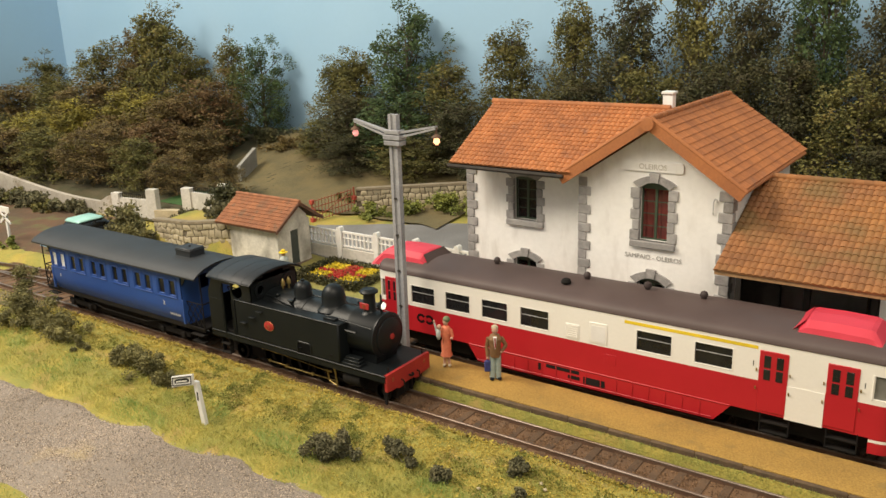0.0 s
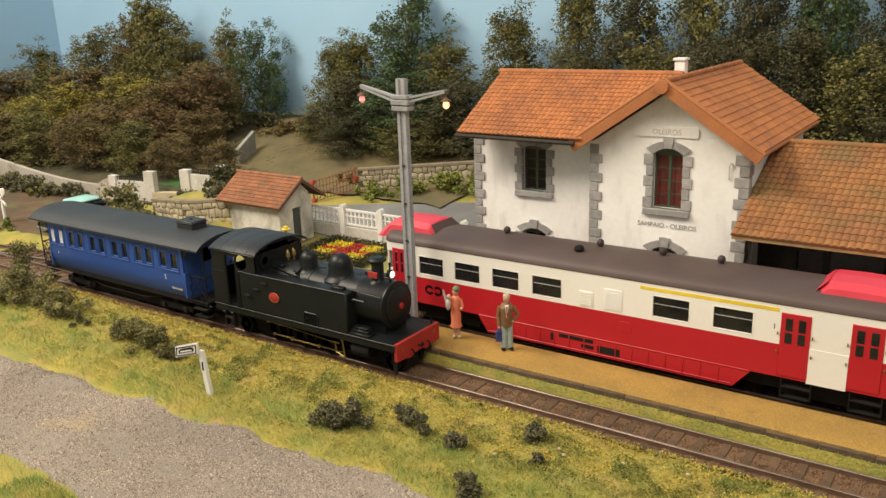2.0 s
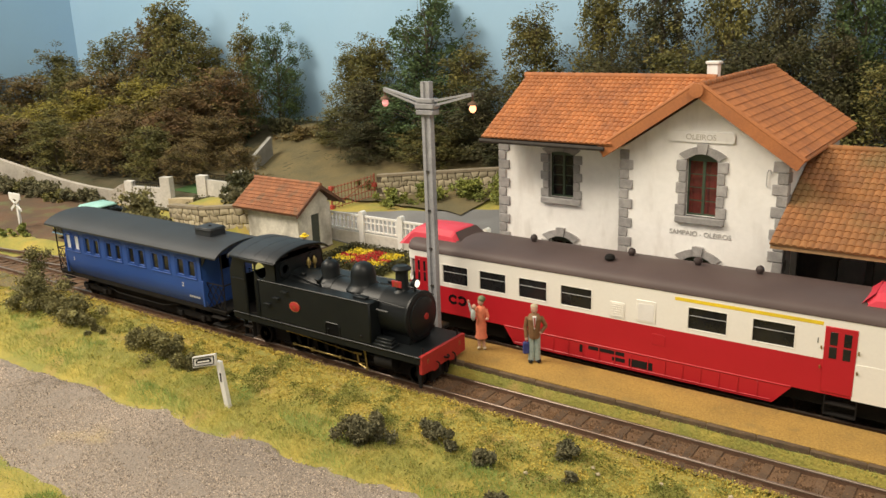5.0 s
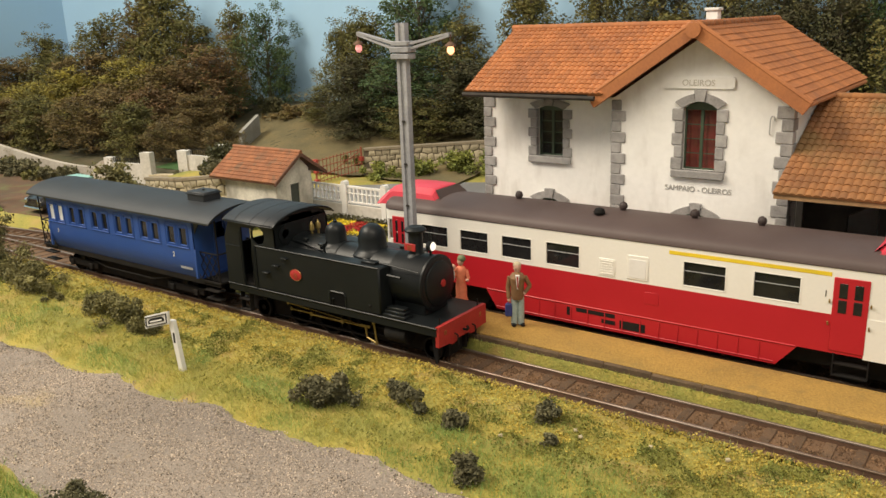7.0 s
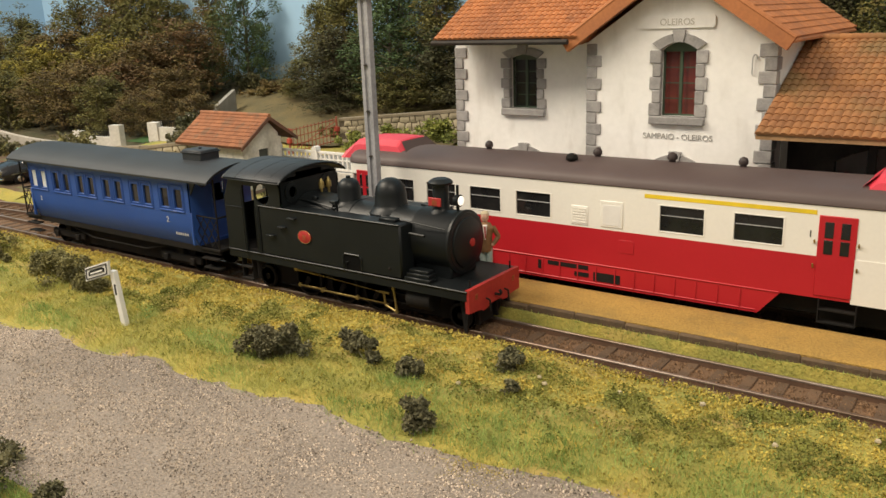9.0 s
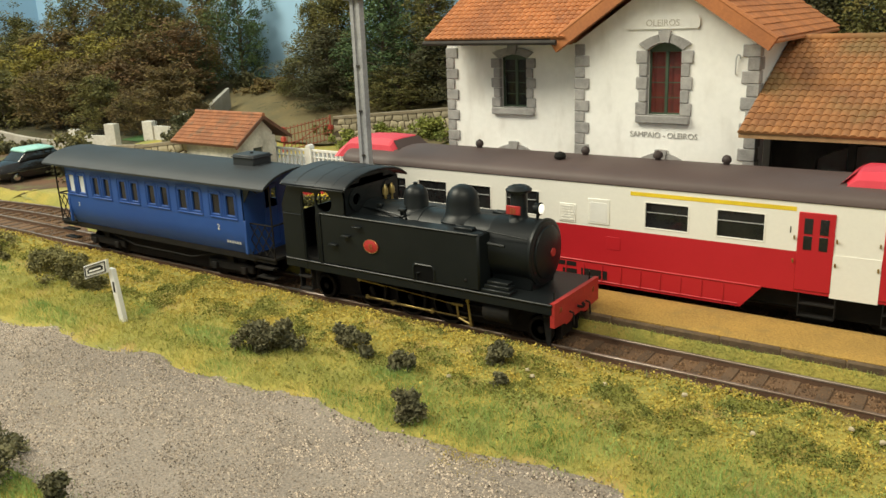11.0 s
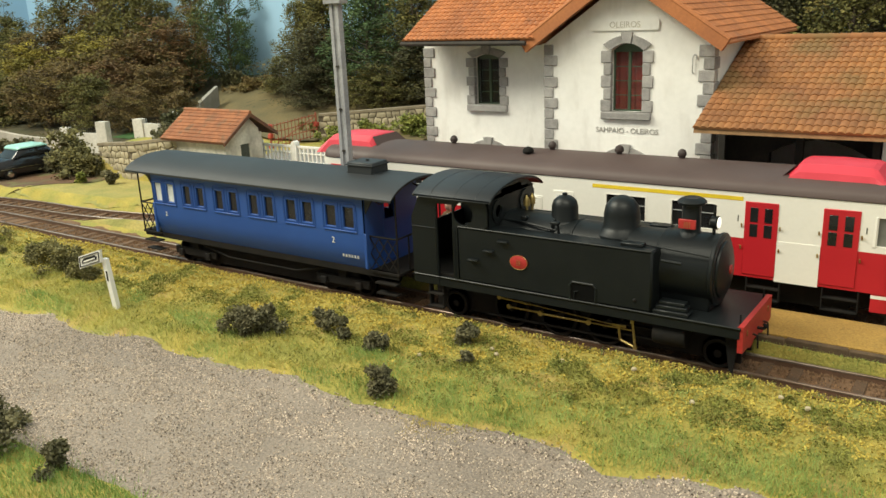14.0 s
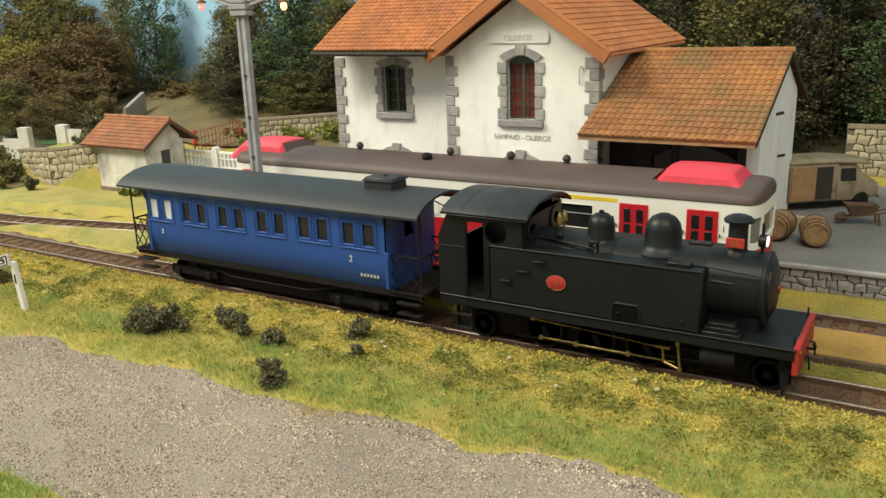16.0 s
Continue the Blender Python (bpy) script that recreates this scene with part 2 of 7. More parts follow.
# ---- mesh building ----
class B:
    """Collects faces in plan units; part() and thing() turn them into an object."""

    def __init__(self):
        self.v, self.f = [], []

    def add(self, verts, faces):
        k = len(self.v)
        self.v += [tuple(p) for p in verts]
        self.f += [tuple(i + k for i in q) for q in faces]
        return self

    def box(self, x0, x1, y0, y1, z0, z1, c=0.0):
        if not c:
            return self.add([(x, y, z) for x in (x0, x1) for y in (y0, y1) for z in (z0, z1)],
                            [(0, 1, 3, 2), (4, 6, 7, 5), (0, 4, 5, 1), (2, 3, 7, 6), (0, 2, 6, 4), (1, 5, 7, 3)])
        c = min(c, (x1 - x0) * 0.45, (y1 - y0) * 0.45, (z1 - z0) * 0.45)
        v, ids = [], {}
        for a in (0, 1):
            for b in (0, 1):
                for d in (0, 1):
                    p = ((x0, x1)[a], (y0, y1)[b], (z0, z1)[d])
                    s = (1 - 2 * a, 1 - 2 * b, 1 - 2 * d)
                    for k in range(3):
                        ids[a, b, d, k] = len(v)
                        v.append(tuple(p[i] + (0 if i == k else s[i] * c) for i in range(3)))
        f = []
        for k in range(3):
            i, j = [q for q in range(3) if q != k]
            for side in (0, 1):
                ring = []
                for a, b in ((0, 0), (1, 0), (1, 1), (0, 1)):
                    key = [0, 0, 0]
                    key[k], key[i], key[j] = side, a, b
                    ring.append(ids[(*key, k)])
                f.append(tuple(ring))
            for a in (0, 1):
                for b in (0, 1):
                    lo, hi = [0, 0, 0], [0, 0, 0]
                    lo[i] = hi[i] = a
                    lo[j] = hi[j] = b
                    lo[k], hi[k] = 0, 1
                    f.append((ids[(*lo, i)], ids[(*lo, j)], ids[(*hi, j)], ids[(*hi, i)]))
        for a in (0, 1):
            for b in (0, 1):
                for d in (0, 1):
                    f.append(tuple(ids[a, b, d, k] for k in range(3)))
        return self.add(v, f)

    def prism(self, poly, axis, lo, hi):
        """poly: points in the two other axes, in order x, y, z without that axis."""
        def at(p, h):
            q = list(p)
            q.insert(axis, h)
            return tuple(q)
        n = len(poly)
        return self.add([at(p, lo) for p in poly] + [at(p, hi) for p in poly],
                        [tuple(range(n))[::-1], tuple(range(n, 2 * n))] + [(i, (i + 1) % n, n + (i + 1) % n, n + i) for i in range(n)])

    def rod(self, p, q, r0, r1=None, n=8, caps=True):
        p, q = Vector(p), Vector(q)
        r1 = r0 if r1 is None else r1
        d = (q - p).normalized()
        a = d.orthogonal().normalized()
        b = d.cross(a)
        ring = [(math.cos(2 * math.pi * i / n), math.sin(2 * math.pi * i / n)) for i in range(n)]
        v = [p + (a * c + b * s) * r0 for c, s in ring] + [q + (a * c + b * s) * r1 for c, s in ring]
        f = [(i, (i + 1) % n, n + (i + 1) % n, n + i) for i in range(n)]
        if caps:
            f += [tuple(range(n))[::-1], tuple(range(n, 2 * n))]
        return self.add(v, f)

    def path(self, pts, r, n=6):
        for p, q in zip(pts, pts[1:]):
            self.rod(p, q, r, n=n)
        return self

    def lathe(self, profile, centre, axis="z", n=20):
        """profile: (radius, height) pairs."""
        v, f = [], []
        cx, cy, cz = centre
        for r, h in profile:
            for i in range(n):
                a = 2 * math.pi * i / n
                c, s = r * math.cos(a), r * math.sin(a)
                v.append({"z": (cx + c, cy + s, cz + h), "x": (cx + h, cy + c, cz + s), "y": (cx + c, cy + h, cz + s)}[axis])
        m = len(profile)
        for j in range(m - 1):
            f += [(j * n + i, j * n + (i + 1) % n, (j + 1) * n + (i + 1) % n, (j + 1) * n + i) for i in range(n)]
        f += [tuple(range(n)), tuple(range((m - 1) * n, m * n))]
        return self.add(v, f)

    def grid(self, rows, close=False):
        """A sheet through rows of equally many points."""
        n, m = len(rows[0]), len(rows)
        f = []
        for j in range(m - 1):
            f += [(j * n + i, j * n + i + 1, (j + 1) * n + i + 1, (j + 1) * n + i) for i in range(n - 1)]
        return self.add([p for row in rows for p in row], f)

    def blob(self, c, rx, ry, rz, rnd=None, rough=0.0, n=8, m=5):
        v = [(c[0], c[1], c[2] - rz)]
        for j in range(1, m):
            b = math.pi * j / m
            for i in range(n):
                a = 2 * math.pi * (i + 0.5 * (j % 2)) / n
                k = 1 + (rnd.uniform(-rough, rough) if rnd else 0)
                v.append((c[0] + rx * k * math.sin(b) * math.cos(a), c[1] + ry * k * math.sin(b) * math.sin(a), c[2] - rz * k * math.cos(b)))
        v.append((c[0], c[1], c[2] + rz))
        f = [(0, 1 + (i + 1) % n, 1 + i) for i in range(n)]
        for j in range(m - 2):
            o = 1 + j * n
            f += [(o + i, o + (i + 1) % n, o + n + (i + 1) % n, o + n + i) for i in range(n)]
        o = 1 + (m - 2) * n
        f += [(o + i, o + (i + 1) % n, len(v) - 1) for i in range(n)]
        return self.add(v, f)

    def leaf(self, c, size, rnd):
        """One small folded leaf or tuft as two triangles."""
        d = Vector((rnd.gauss(0, 1), rnd.gauss(0, 1), rnd.gauss(0, 0.8))).normalized()
        s = d.orthogonal().normalized()
        s.rotate(Matrix.Rotation(rnd.uniform(0, 6.28), 3, d))
        c = Vector(c)
        k = len(self.v)
        self.v += [tuple(c - d * size * 0.5), tuple(c + s * size * 0.36), tuple(c + d * size * 0.5), tuple(c - s * size * 0.3 + d.cross(s) * size * 0.2)]
        self.f += [(k, k + 1, k + 2), (k, k + 2, k + 3)]

    def mesh(self, name, mat, smooth=True, fix=True, angle=38):
        me = bpy.data.meshes.new(name)
        me.from_pydata([(x * U, y * U, z * U) for x, y, z in self.v], [], self.f)
        if fix:
            bm = bmesh.new()
            bm.from_mesh(me)
            bmesh.ops.recalc_face_normals(bm, faces=bm.faces)
            bm.to_mesh(me)
            bm.free()
        if smooth:
            me.shade_smooth()
            me.set_sharp_from_angle(angle=radians(angle))
        me.materials.append(mat)
        return me


def part(name, b, mat, parent=None, label="", at=(0, 0, 0), smooth=True, fix=True):
    ob = new(name, b.mesh(name, mat, smooth, fix) if isinstance(b, B) else b)
    ob.location = Vector(at) * U
    ob.parent = parent
    return tagged(ob, label)


def thing(name, label, category, at=(0, 0, 0), turn=0.0, group="", kind=""):
    ob = new(name)
    ob.empty_display_size = 0.01
    ob.location, ob.rotation_euler = Vector(at) * U, (0, 0, radians(turn))
    return tagged(ob, label, category, group, kind)


def solid(name, b, mat, label, category, at=(0, 0, 0), turn=0.0, group="", kind="", smooth=True, fix=True):
    ob = part(name, b, mat, None, "", at, smooth, fix)
    ob.rotation_euler = (0, 0, radians(turn))
    return tagged(ob, label, category, group, kind)


def writing(body, size, mat, parent, name, m, extrude=0.12, label=""):
    """Raised letters with the built-in font; m: where their middle lies."""
    cu = bpy.data.curves.new(name, "FONT")
    cu.body, cu.size, cu.extrude, cu.align_x, cu.align_y = body, size * U, extrude * U, "CENTER", "CENTER"
    cu.materials.append(mat)
    ob = new(name, cu)
    ob.parent = parent
    ob.matrix_basis = m
    return tagged(ob, label)


def face_front(x, y, z):
    """Letters that look towards -y."""
    return pose(x * U, y * U, z * U, 90, 0, 0)


def smoothstep(a, b, x):
    t = min(1, max(0, (x - a) / (b - a)))
    return t * t * (3 - 2 * t)

# ---- ground ----
def siding(x):
    """The second track's middle line: straight past the platform, converging with the main line beyond."""
    return 237.5 - 21 * smoothstep(-200, -345, x) - 14 * smoothstep(-345, -480, x)


def ground_z(x, y):
    z = 0.4 + 0.7 * noise.noise((x / 22, y / 22, 0)) + 0.35 * noise.noise((x / 7, y / 7, 3))
    verge = smoothstep(139, 147, y) * (1 - smoothstep(178, 183, y))
    z += verge * (1.1 * noise.noise((x / 9, y / 7, 8)) + 0.5 * noise.noise((x / 4, y / 3.4, 5)))
    z -= 2.4 * smoothstep(142, 133, y) * (1 - smoothstep(96, 86, y))
    bed = 0.90 * smoothstep(181, 186, y) * (1 - smoothstep(206, 210, y))
    two = smoothstep(siding(x) - 15, siding(x) - 9, y) * (1 - smoothstep(siding(x) + 9, siding(x) + 14, y))
    low = max(bed, two)
    z = z * (1 - low) - 4.4 * low
    far = smoothstep(262, 350, y)
    hill = smoothstep(345, 470, y)
    behind = smoothstep(304, 318, y) * smoothstep(-372, -392, x)
    z += 7.5 * far * smoothstep(-150, -190, x) * smoothstep(-430, -372, x) * (1 - behind) + 7 * behind + 22 * hill
    shelf = smoothstep(264, 267, y) * smoothstep(-388, -383, x) * (1 - smoothstep(-326, -321, x))
    z += shelf * (14.5 - 6 * smoothstep(285, 312, y)) * (1 - smoothstep(310, 330, y))
    if x > -190:
        z -= 1.5 * smoothstep(250, 258, y) - 4 * smoothstep(350, 380, y)
    return z


def ground():
    b = B()
    xs = list(range(-820, -520, 10)) + list(range(-520, 160, 5)) + list(range(160, 440, 20))
    ys = list(range(-240, 40, 20)) + list(range(40, 504, 4))
    b.grid([[(x, y, ground_z(x, y)) for x in xs] for y in ys])
    solid("ground", b, GRASS, "rolling layout ground of yellow-green scatter grass", "ground", kind="structure", fix=False)


def strip(name, mat, label, edge0, edge1, x0, x1, step, lift, category="ground", across=6):
    """A sheet between two lines y = edge0(x) and y = edge1(x), lying on the ground."""
    b = B()
    rows = []
    n = int((x1 - x0) / step)
    for i in range(n + 1):
        x = x0 + (x1 - x0) * i / n
        ys = [edge0(x) + (edge1(x) - edge0(x)) * j / across for j in range(across + 1)]
        rows.append([(x, y, ground_z(x, y) + lift(x, y)) for y in ys])
    b.grid(rows)
    return solid(name, b, mat, label, category, kind="structure", fix=True)


def wig(x, s, a):
    return a * noise.noise((x / s, 5.1, 2.2)) + 0.4 * a * noise.noise((x / s * 4, 1.1, 7.7))


def road_near(x):
    return 92 + 2 * math.sin(x / 60) + wig(x, 20, 3)


def road_far(x):
    return 137.5 + 0.03 * (x + 150) + wig(x + 400, 18, 3)


def road_lift(x, y):
    """The road's gravel thins out into the grass at both edges."""
    return -0.35 + 1.1 * smoothstep(0, 4.5, min(y - road_near(x), road_far(x) - y))


def surfaces():
    strip("road", GRAVEL, "grey fine-gravel road with worn sandy patches", road_near, road_far, -700, 250, 3, road_lift, "road", 20)
    strip("trackbed", BALLAST, "rust-brown ballast bed under the main line", lambda x: 183.2 + wig(x, 6, 1.2), lambda x: 207 + wig(x + 90, 6, 0.8), -640, 250, 3, lambda x, y: 0.35, "trackbed")
    strip("trackbed_2", BALLAST, "rust-brown ballast bed under the siding", lambda x: siding(x) - 12, lambda x: siding(x) + 8.5 + wig(x, 7, 0.8), -420, 250, 4, lambda x, y: 0.55, "trackbed")
    strip("yard_grass", YELLOW_SAND, "pale yellow grass between hut and tracks", lambda x: siding(x) + 11 + wig(x, 9, 2), lambda x: 262 + 31 * smoothstep(-322, -318, x), -400, -183, 4, lambda x, y: 0.35)
    strip("between_grass", YELLOW_SAND, "sandy grass strip between the two tracks", lambda x: 205.5 + wig(x, 7, 1), lambda x: siding(x) - 11, -330, -205, 4, lambda x, y: 0.5)
    strip("far_verge", HILL, "brown trodden earth beside the far tracks", lambda x: 171 + wig(x, 9, 3), lambda x: 184, -700, -345, 4, lambda x, y: 0.5)
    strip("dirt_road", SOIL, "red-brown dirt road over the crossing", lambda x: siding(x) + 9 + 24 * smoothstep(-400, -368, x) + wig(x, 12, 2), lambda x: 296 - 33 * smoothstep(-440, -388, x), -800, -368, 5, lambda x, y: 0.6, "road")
    strip("back_road", ASPHALT, "grey asphalt road behind the white fence", lambda x: 292, lambda x: 352 + 0.45 * (x + 260), -318, -185, 4, lambda x, y: 0.5, "road")
    strip("hill", HILL, "bare brown earth slope below the trees", lambda x: 348 + wig(x, 20, 5), lambda x: 470, -475, -250, 5, lambda x, y: 1.3, across=28)


def forest_floor():
    strip("forest_floor", FLOOR, "dark leaf-littered forest floor under the trees", lambda x: 300 + 17 * smoothstep(-432, -412, x), lambda x: 483, -806, -383, 5, lambda x, y: 1.2, "ground", 44)
    strip("forest_floor_2", FLOOR, "dark brown ground under the tall trees", lambda x: 396 + wig(x, 20, 4), lambda x: 483, -250, 400, 8, lambda x, y: 1.2, "ground", 22)


FLOOR = material("leaf_litter", (0.075, 0.06, 0.03), (0.05, 0.05, 0.022), 8, 0.95, bump=0.8, grain=1.5)


def platform():
    p = thing("platform", "low sandy station platform with dark stone kerb", "platform", kind="structure")
    b = B()
    xs = [-230 + 4 * i for i in range(110)]
    rows = []
    for x in xs:
        h = 2.0 * smoothstep(-230, -205, x) - 3.5 * (1 - smoothstep(-230, -205, x))
        rows.append([(x, 205.3, -5), (x, 205.3, h - 0.2), (x, 206.2, h)] +
                    [(x, y, h + 0.25 * noise.noise((x / 8, y / 5, 1))) for y in (209, 212, 215, 218)] + [(x, 221.4, h), (x, 221.8, h - 0.3), (x, 221.8, -5)])
    b.grid(rows)
    part("surface", b, SAND, p, "ochre sand surface")
    rnd = random.Random(4)
    x, k = -205.0, 0
    shared = [B().box(0, 12.9, 0, 1.5, -6, 0, 0.35).mesh("kerbstone", KERB, True) for _ in range(1)]
    while x < 190:
        ob = part("kerbstone", shared[0], KERB, p, at=(x, 204.2 + rnd.uniform(-0.12, 0.12), 1.7 + rnd.uniform(-0.25, 0.1)))
        x += 12.92
    strip("platform_grass", GRASS, "thin green grass strip below the platform kerb", lambda x: 202.4 + wig(x, 5, 0.5), lambda x: 205.4, -205, 200, 2.5, lambda x, y: 0.2 + 3.7 * smoothstep(202.2, 203.9, y) + 0.35 * noise.noise((x / 3, y, 0)))


# ---- track ----
RAIL_TOP, GAUGE = -2.0, 10.4


def track(name, label, middle, x0, x1):
    t = thing(name, label, "railway track", kind="structure")
    n = int((x1 - x0) / 6)
    xs = [x0 + (x1 - x0) * i / n for i in range(n + 1)]
    for side in (-1, 1):
        for nm, mat, half, za, zb in (("rail", RUST, 0.34, -3.6, -2.12), ("rail_head", RAIL, 0.4, -2.45, RAIL_TOP)):
            b = B()
            rows = []
            for x in xs:
                y = middle(x) + side * GAUGE / 2
                rows.append([(x, y - half, za), (x, y - half, zb - 0.12), (x, y - half + 0.12, zb), (x, y + half - 0.12, zb), (x, y + half, zb - 0.12), (x, y + half, za)])
            b.grid(rows)
            part(nm, b, mat, t)
    rnd = random.Random(9)
    meshes = [B().box(-1.25, 1.25, -9.6, 9.6, -0.9, 0, 0.2).mesh("sleeper", SLEEPER) for _ in range(2)]
    x = max(x0, -430)
    while x < min(x1, 130):
        s = part("sleeper", meshes[0], SLEEPER, t, at=(x, middle(x) + rnd.uniform(-0.3, 0.3), -3.25 + rnd.uniform(-0.1, 0.05)))
        s.rotation_euler = (0, 0, math.atan2(middle(x + 2) - middle(x - 2), 4) + rnd.uniform(-0.02, 0.02))
        x += 6.3
    return t


# ---- backdrop ----
def backdrop():
    b = B().box(-806, 440, 484, 492, -40, 560)
    solid("backdrop", b, SKY, "plain light blue painted backdrop panel", "backdrop", kind="structure")
    b = B().box(-816, -806, -240, 492, -40, 560)
    solid("backdrop_2", b, SKY, "plain blue painted side panel of the layout", "backdrop", kind="structure")


ground()
surfaces()
forest_floor()
platform()
def ballast_stones():
    """Small rusty stones lying between and over the sleepers of both tracks."""
    rnd = random.Random(31)
    b = B()
    for _ in range(52000):
        near = rnd.random() < 0.72
        x = rnd.uniform(-330, 95) if near else rnd.uniform(-420, 40)
        mid = 196.0 if near else siding(x)
        off = rnd.uniform(-11.5, 10.5)
        if abs(abs(off) - GAUGE / 2) < 0.75:
            continue
        heap = noise.noise((x / 5, off / 3, 3))
        if heap < -0.15 and rnd.random() < 0.75:
            continue
        z = (-3.45 if abs(off) < 9.5 else -3.9) + rnd.uniform(-0.15, 0.2) + 0.35 * max(0, heap)
        r = rnd.uniform(0.16, 0.42)
        a = rnd.uniform(0, 6.283)
        k = len(b.v)
        b.v += [(x + r * math.cos(a + q), mid + off + r * math.sin(a + q), z - 0.2) for q in (0, 2.1, 4.2)] + [(x + rnd.gauss(0, 0.1), mid + off + rnd.gauss(0, 0.1), z + r * 0.8)]
        b.f += [(k, k + 1, k + 3), (k + 1, k + 2, k + 3), (k + 2, k, k + 3)]
    solid("ballast", b, STONES, "loose rust-brown ballast stones between the sleepers", "ballast", kind="stuff", smooth=False, fix=False)


ballast_stones()
track("track", "rusty narrow-gauge main line track on brown sleepers", lambda x: 196.0, -700, 260)
track("track_2", "rusty siding track beside the platform", siding, -478, 260)
backdrop()


# ---- station ----
def tiles(x0, x1, low, high, cols, rows, axis="x", keep=None):
    """Overlapping half-round tiles on a slope. low, high: (across, z) of the eave and the ridge; axis: along which the eave runs."""
    b = B()
    L = (x1 - x0) / cols
    d = Vector((high[0] - low[0], high[1] - low[1]))
    nrm = Vector((-d.y, d.x)).normalized()
    if nrm.y < 0:
        nrm = -nrm
    rnd = random.Random(int(abs(x0) * 7 + rows))
    for r in range(rows):
        a, e = low + (0,), None
        p0 = Vector(low) + d * (r / rows)
        p1 = Vector(low) + d * min(1.0, (r + 1.12) / rows)
        for c in range(cols):
            u = x0 + c * L
            if keep and not keep(u + L / 2, p0.x, p0.y):
                continue
            lift = rnd.uniform(-0.05, 0.08)
            top, bot = [], []
            for k, h in ((0, 0.0), (0.22, 0.42), (0.5, 0.58), (0.78, 0.42), (1.0, 0.0)):
                q0 = p0 + nrm * (h * 0.85 + 0.26 + lift)
                q1 = p1 + nrm * (h * 0.75 + 0.02)
                for lst, q in ((bot, q0), (top, q1)):
                    lst.append((u + k * L, q.x, q.y) if axis == "x" else (q.x, u + k * L, q.y))
            q = p0 - nrm * 0.05
            lip = [((u + k * L, q.x, q.y) if axis == "x" else (q.x, u + k * L, q.y)) for k in (0, 0.22, 0.5, 0.78, 1)]
            v = bot + top + lip
            f = [(i, i + 1, 6 + i, 5 + i) for i in range(4)] + [(10 + i, 11 + i, i + 1, i) for i in range(4)]
            b.add(v, f)
    return b


def stuff(ob):
    return tagged(ob, kind="stuff")


def cap_tiles(p, q, n, r=1.15):
    """A run of half-round ridge tiles."""
    b = B()
    p, q = Vector(p), Vector(q)
    for i in range(n):
        a, c = p.lerp(q, i / n), p.lerp(q, (i + 1.1) / n)
        b.rod(a, c, r * 1.08, r * 0.92, 10)
    return b


def arch_poly(x0, x1, z0, zs, rise, n=6):
    """An opening's outline with a segmental top."""
    pts = [(x0, z0), (x1, z0)]
    for i in range(n + 1):
        k = i / n
        pts.append((x1 + (x0 - x1) * k, zs + rise * (1 - (2 * k - 1) ** 2)))
    return pts


def wall_with(b, x0, x1, z0, top, openings, y0, y1):
    """A wall slab along x with arched openings (xa, xb, za, spring, rise) one above another in each column. top: height as a function of x."""
    cols = sorted({(o[0], o[1]) for o in openings})
    at = x0
    def slab(a, c, za):
        n = 5
        pts = [(a, za), (c, za)] + [(c + (a - c) * i / n, top(c + (a - c) * i / n)) for i in range(n + 1)]
        b.prism(pts, 1, y0, y1)
    for xa, xb in cols:
        slab(at, xa, z0)
        stack = sorted([o for o in openings if (o[0], o[1]) == (xa, xb)], key=lambda o: o[2])
        for i, o in enumerate(stack):
            arch = [(xa + (xb - xa) * k / 6, o[3] + o[4] * (1 - (2 * k / 6 - 1) ** 2)) for k in range(7)]
            if i + 1 < len(stack):
                b.prism(arch + [(xb, stack[i + 1][2]), (xa, stack[i + 1][2])], 1, y0, y1)
            else:
                b.prism(arch + [(xb + (xa - xb) * k / 6, top(xb + (xa - xb) * k / 6)) for k in range(7)], 1, y0, y1)
            if i == 0 and o[2] > z0:
                b.prism([(xa, z0), (xb, z0), (xb, o[2]), (xa, o[2])], 1, y0, y1)
        at = xb
    slab(at, x1, z0)


def casement(parent, xa, xb, z0, spring, rise, y, curtain, name="window"):
    """A green two-leaf window with glazing bars, set back in its opening."""
    w = thing(name, "", "")
    w.parent = parent
    f = B()
    t = 0.55
    f.box(xa, xa + t, y, y + 0.7, z0, spring, 0.08).box(xb - t, xb, y, y + 0.7, z0, spring, 0.08).box(xa, xb, y, y + 0.7, z0, z0 + t, 0.08)
    arch = [(xa + (xb - xa) * k / 6, spring + rise * (1 - (2 * k / 6 - 1) ** 2)) for k in range(7)]
    f.prism(arch + [(xb, spring - 0.6), (xa, spring - 0.6)], 1, y, y + 0.7)
    part("window_frame", f, GREEN, w, "dark green painted frame")
    mid = (xa + xb) / 2
    bars = B().box(mid - 0.45, mid + 0.45, y - 0.15, y + 0.6, z0 + t, spring - 0.4, 0.08)
    part("meeting_stile", bars, GREEN, w)
    h = spring - 0.6 - z0 - t
    for k in (1, 2, 3):
        z = z0 + t + h * k / 4
        for xl, xr in ((xa + t, mid - 0.45), (mid + 0.45, xb - t)):
            part("glazing_bar", B().box(xl, xr, y + 0.1, y + 0.45, z - 0.14, z + 0.14), GREEN, w)
    for xl, xr in ((xa + t, mid - 0.45), (mid + 0.45, xb - t)):
        for k in range(4):
            pn = part("pane", B().box(xl, xr, y + 0.2, y + 0.3, z0 + t + h * k / 4 + 0.14, z0 + t + h * (k + 1) / 4 - 0.14), PANE, w)
            pn.visible_shadow = False
    if curtain:
        c = B()
        n = 12
        c.grid([[(xa + (xb - xa) * i / n, y + 1.6 + 0.25 * math.sin(i * 2.1), z) for i in range(n + 1)] for z in (z0 + 0.3, spring)])
        part("curtain", c, CURTAIN, w, "dull red curtain")
    return w


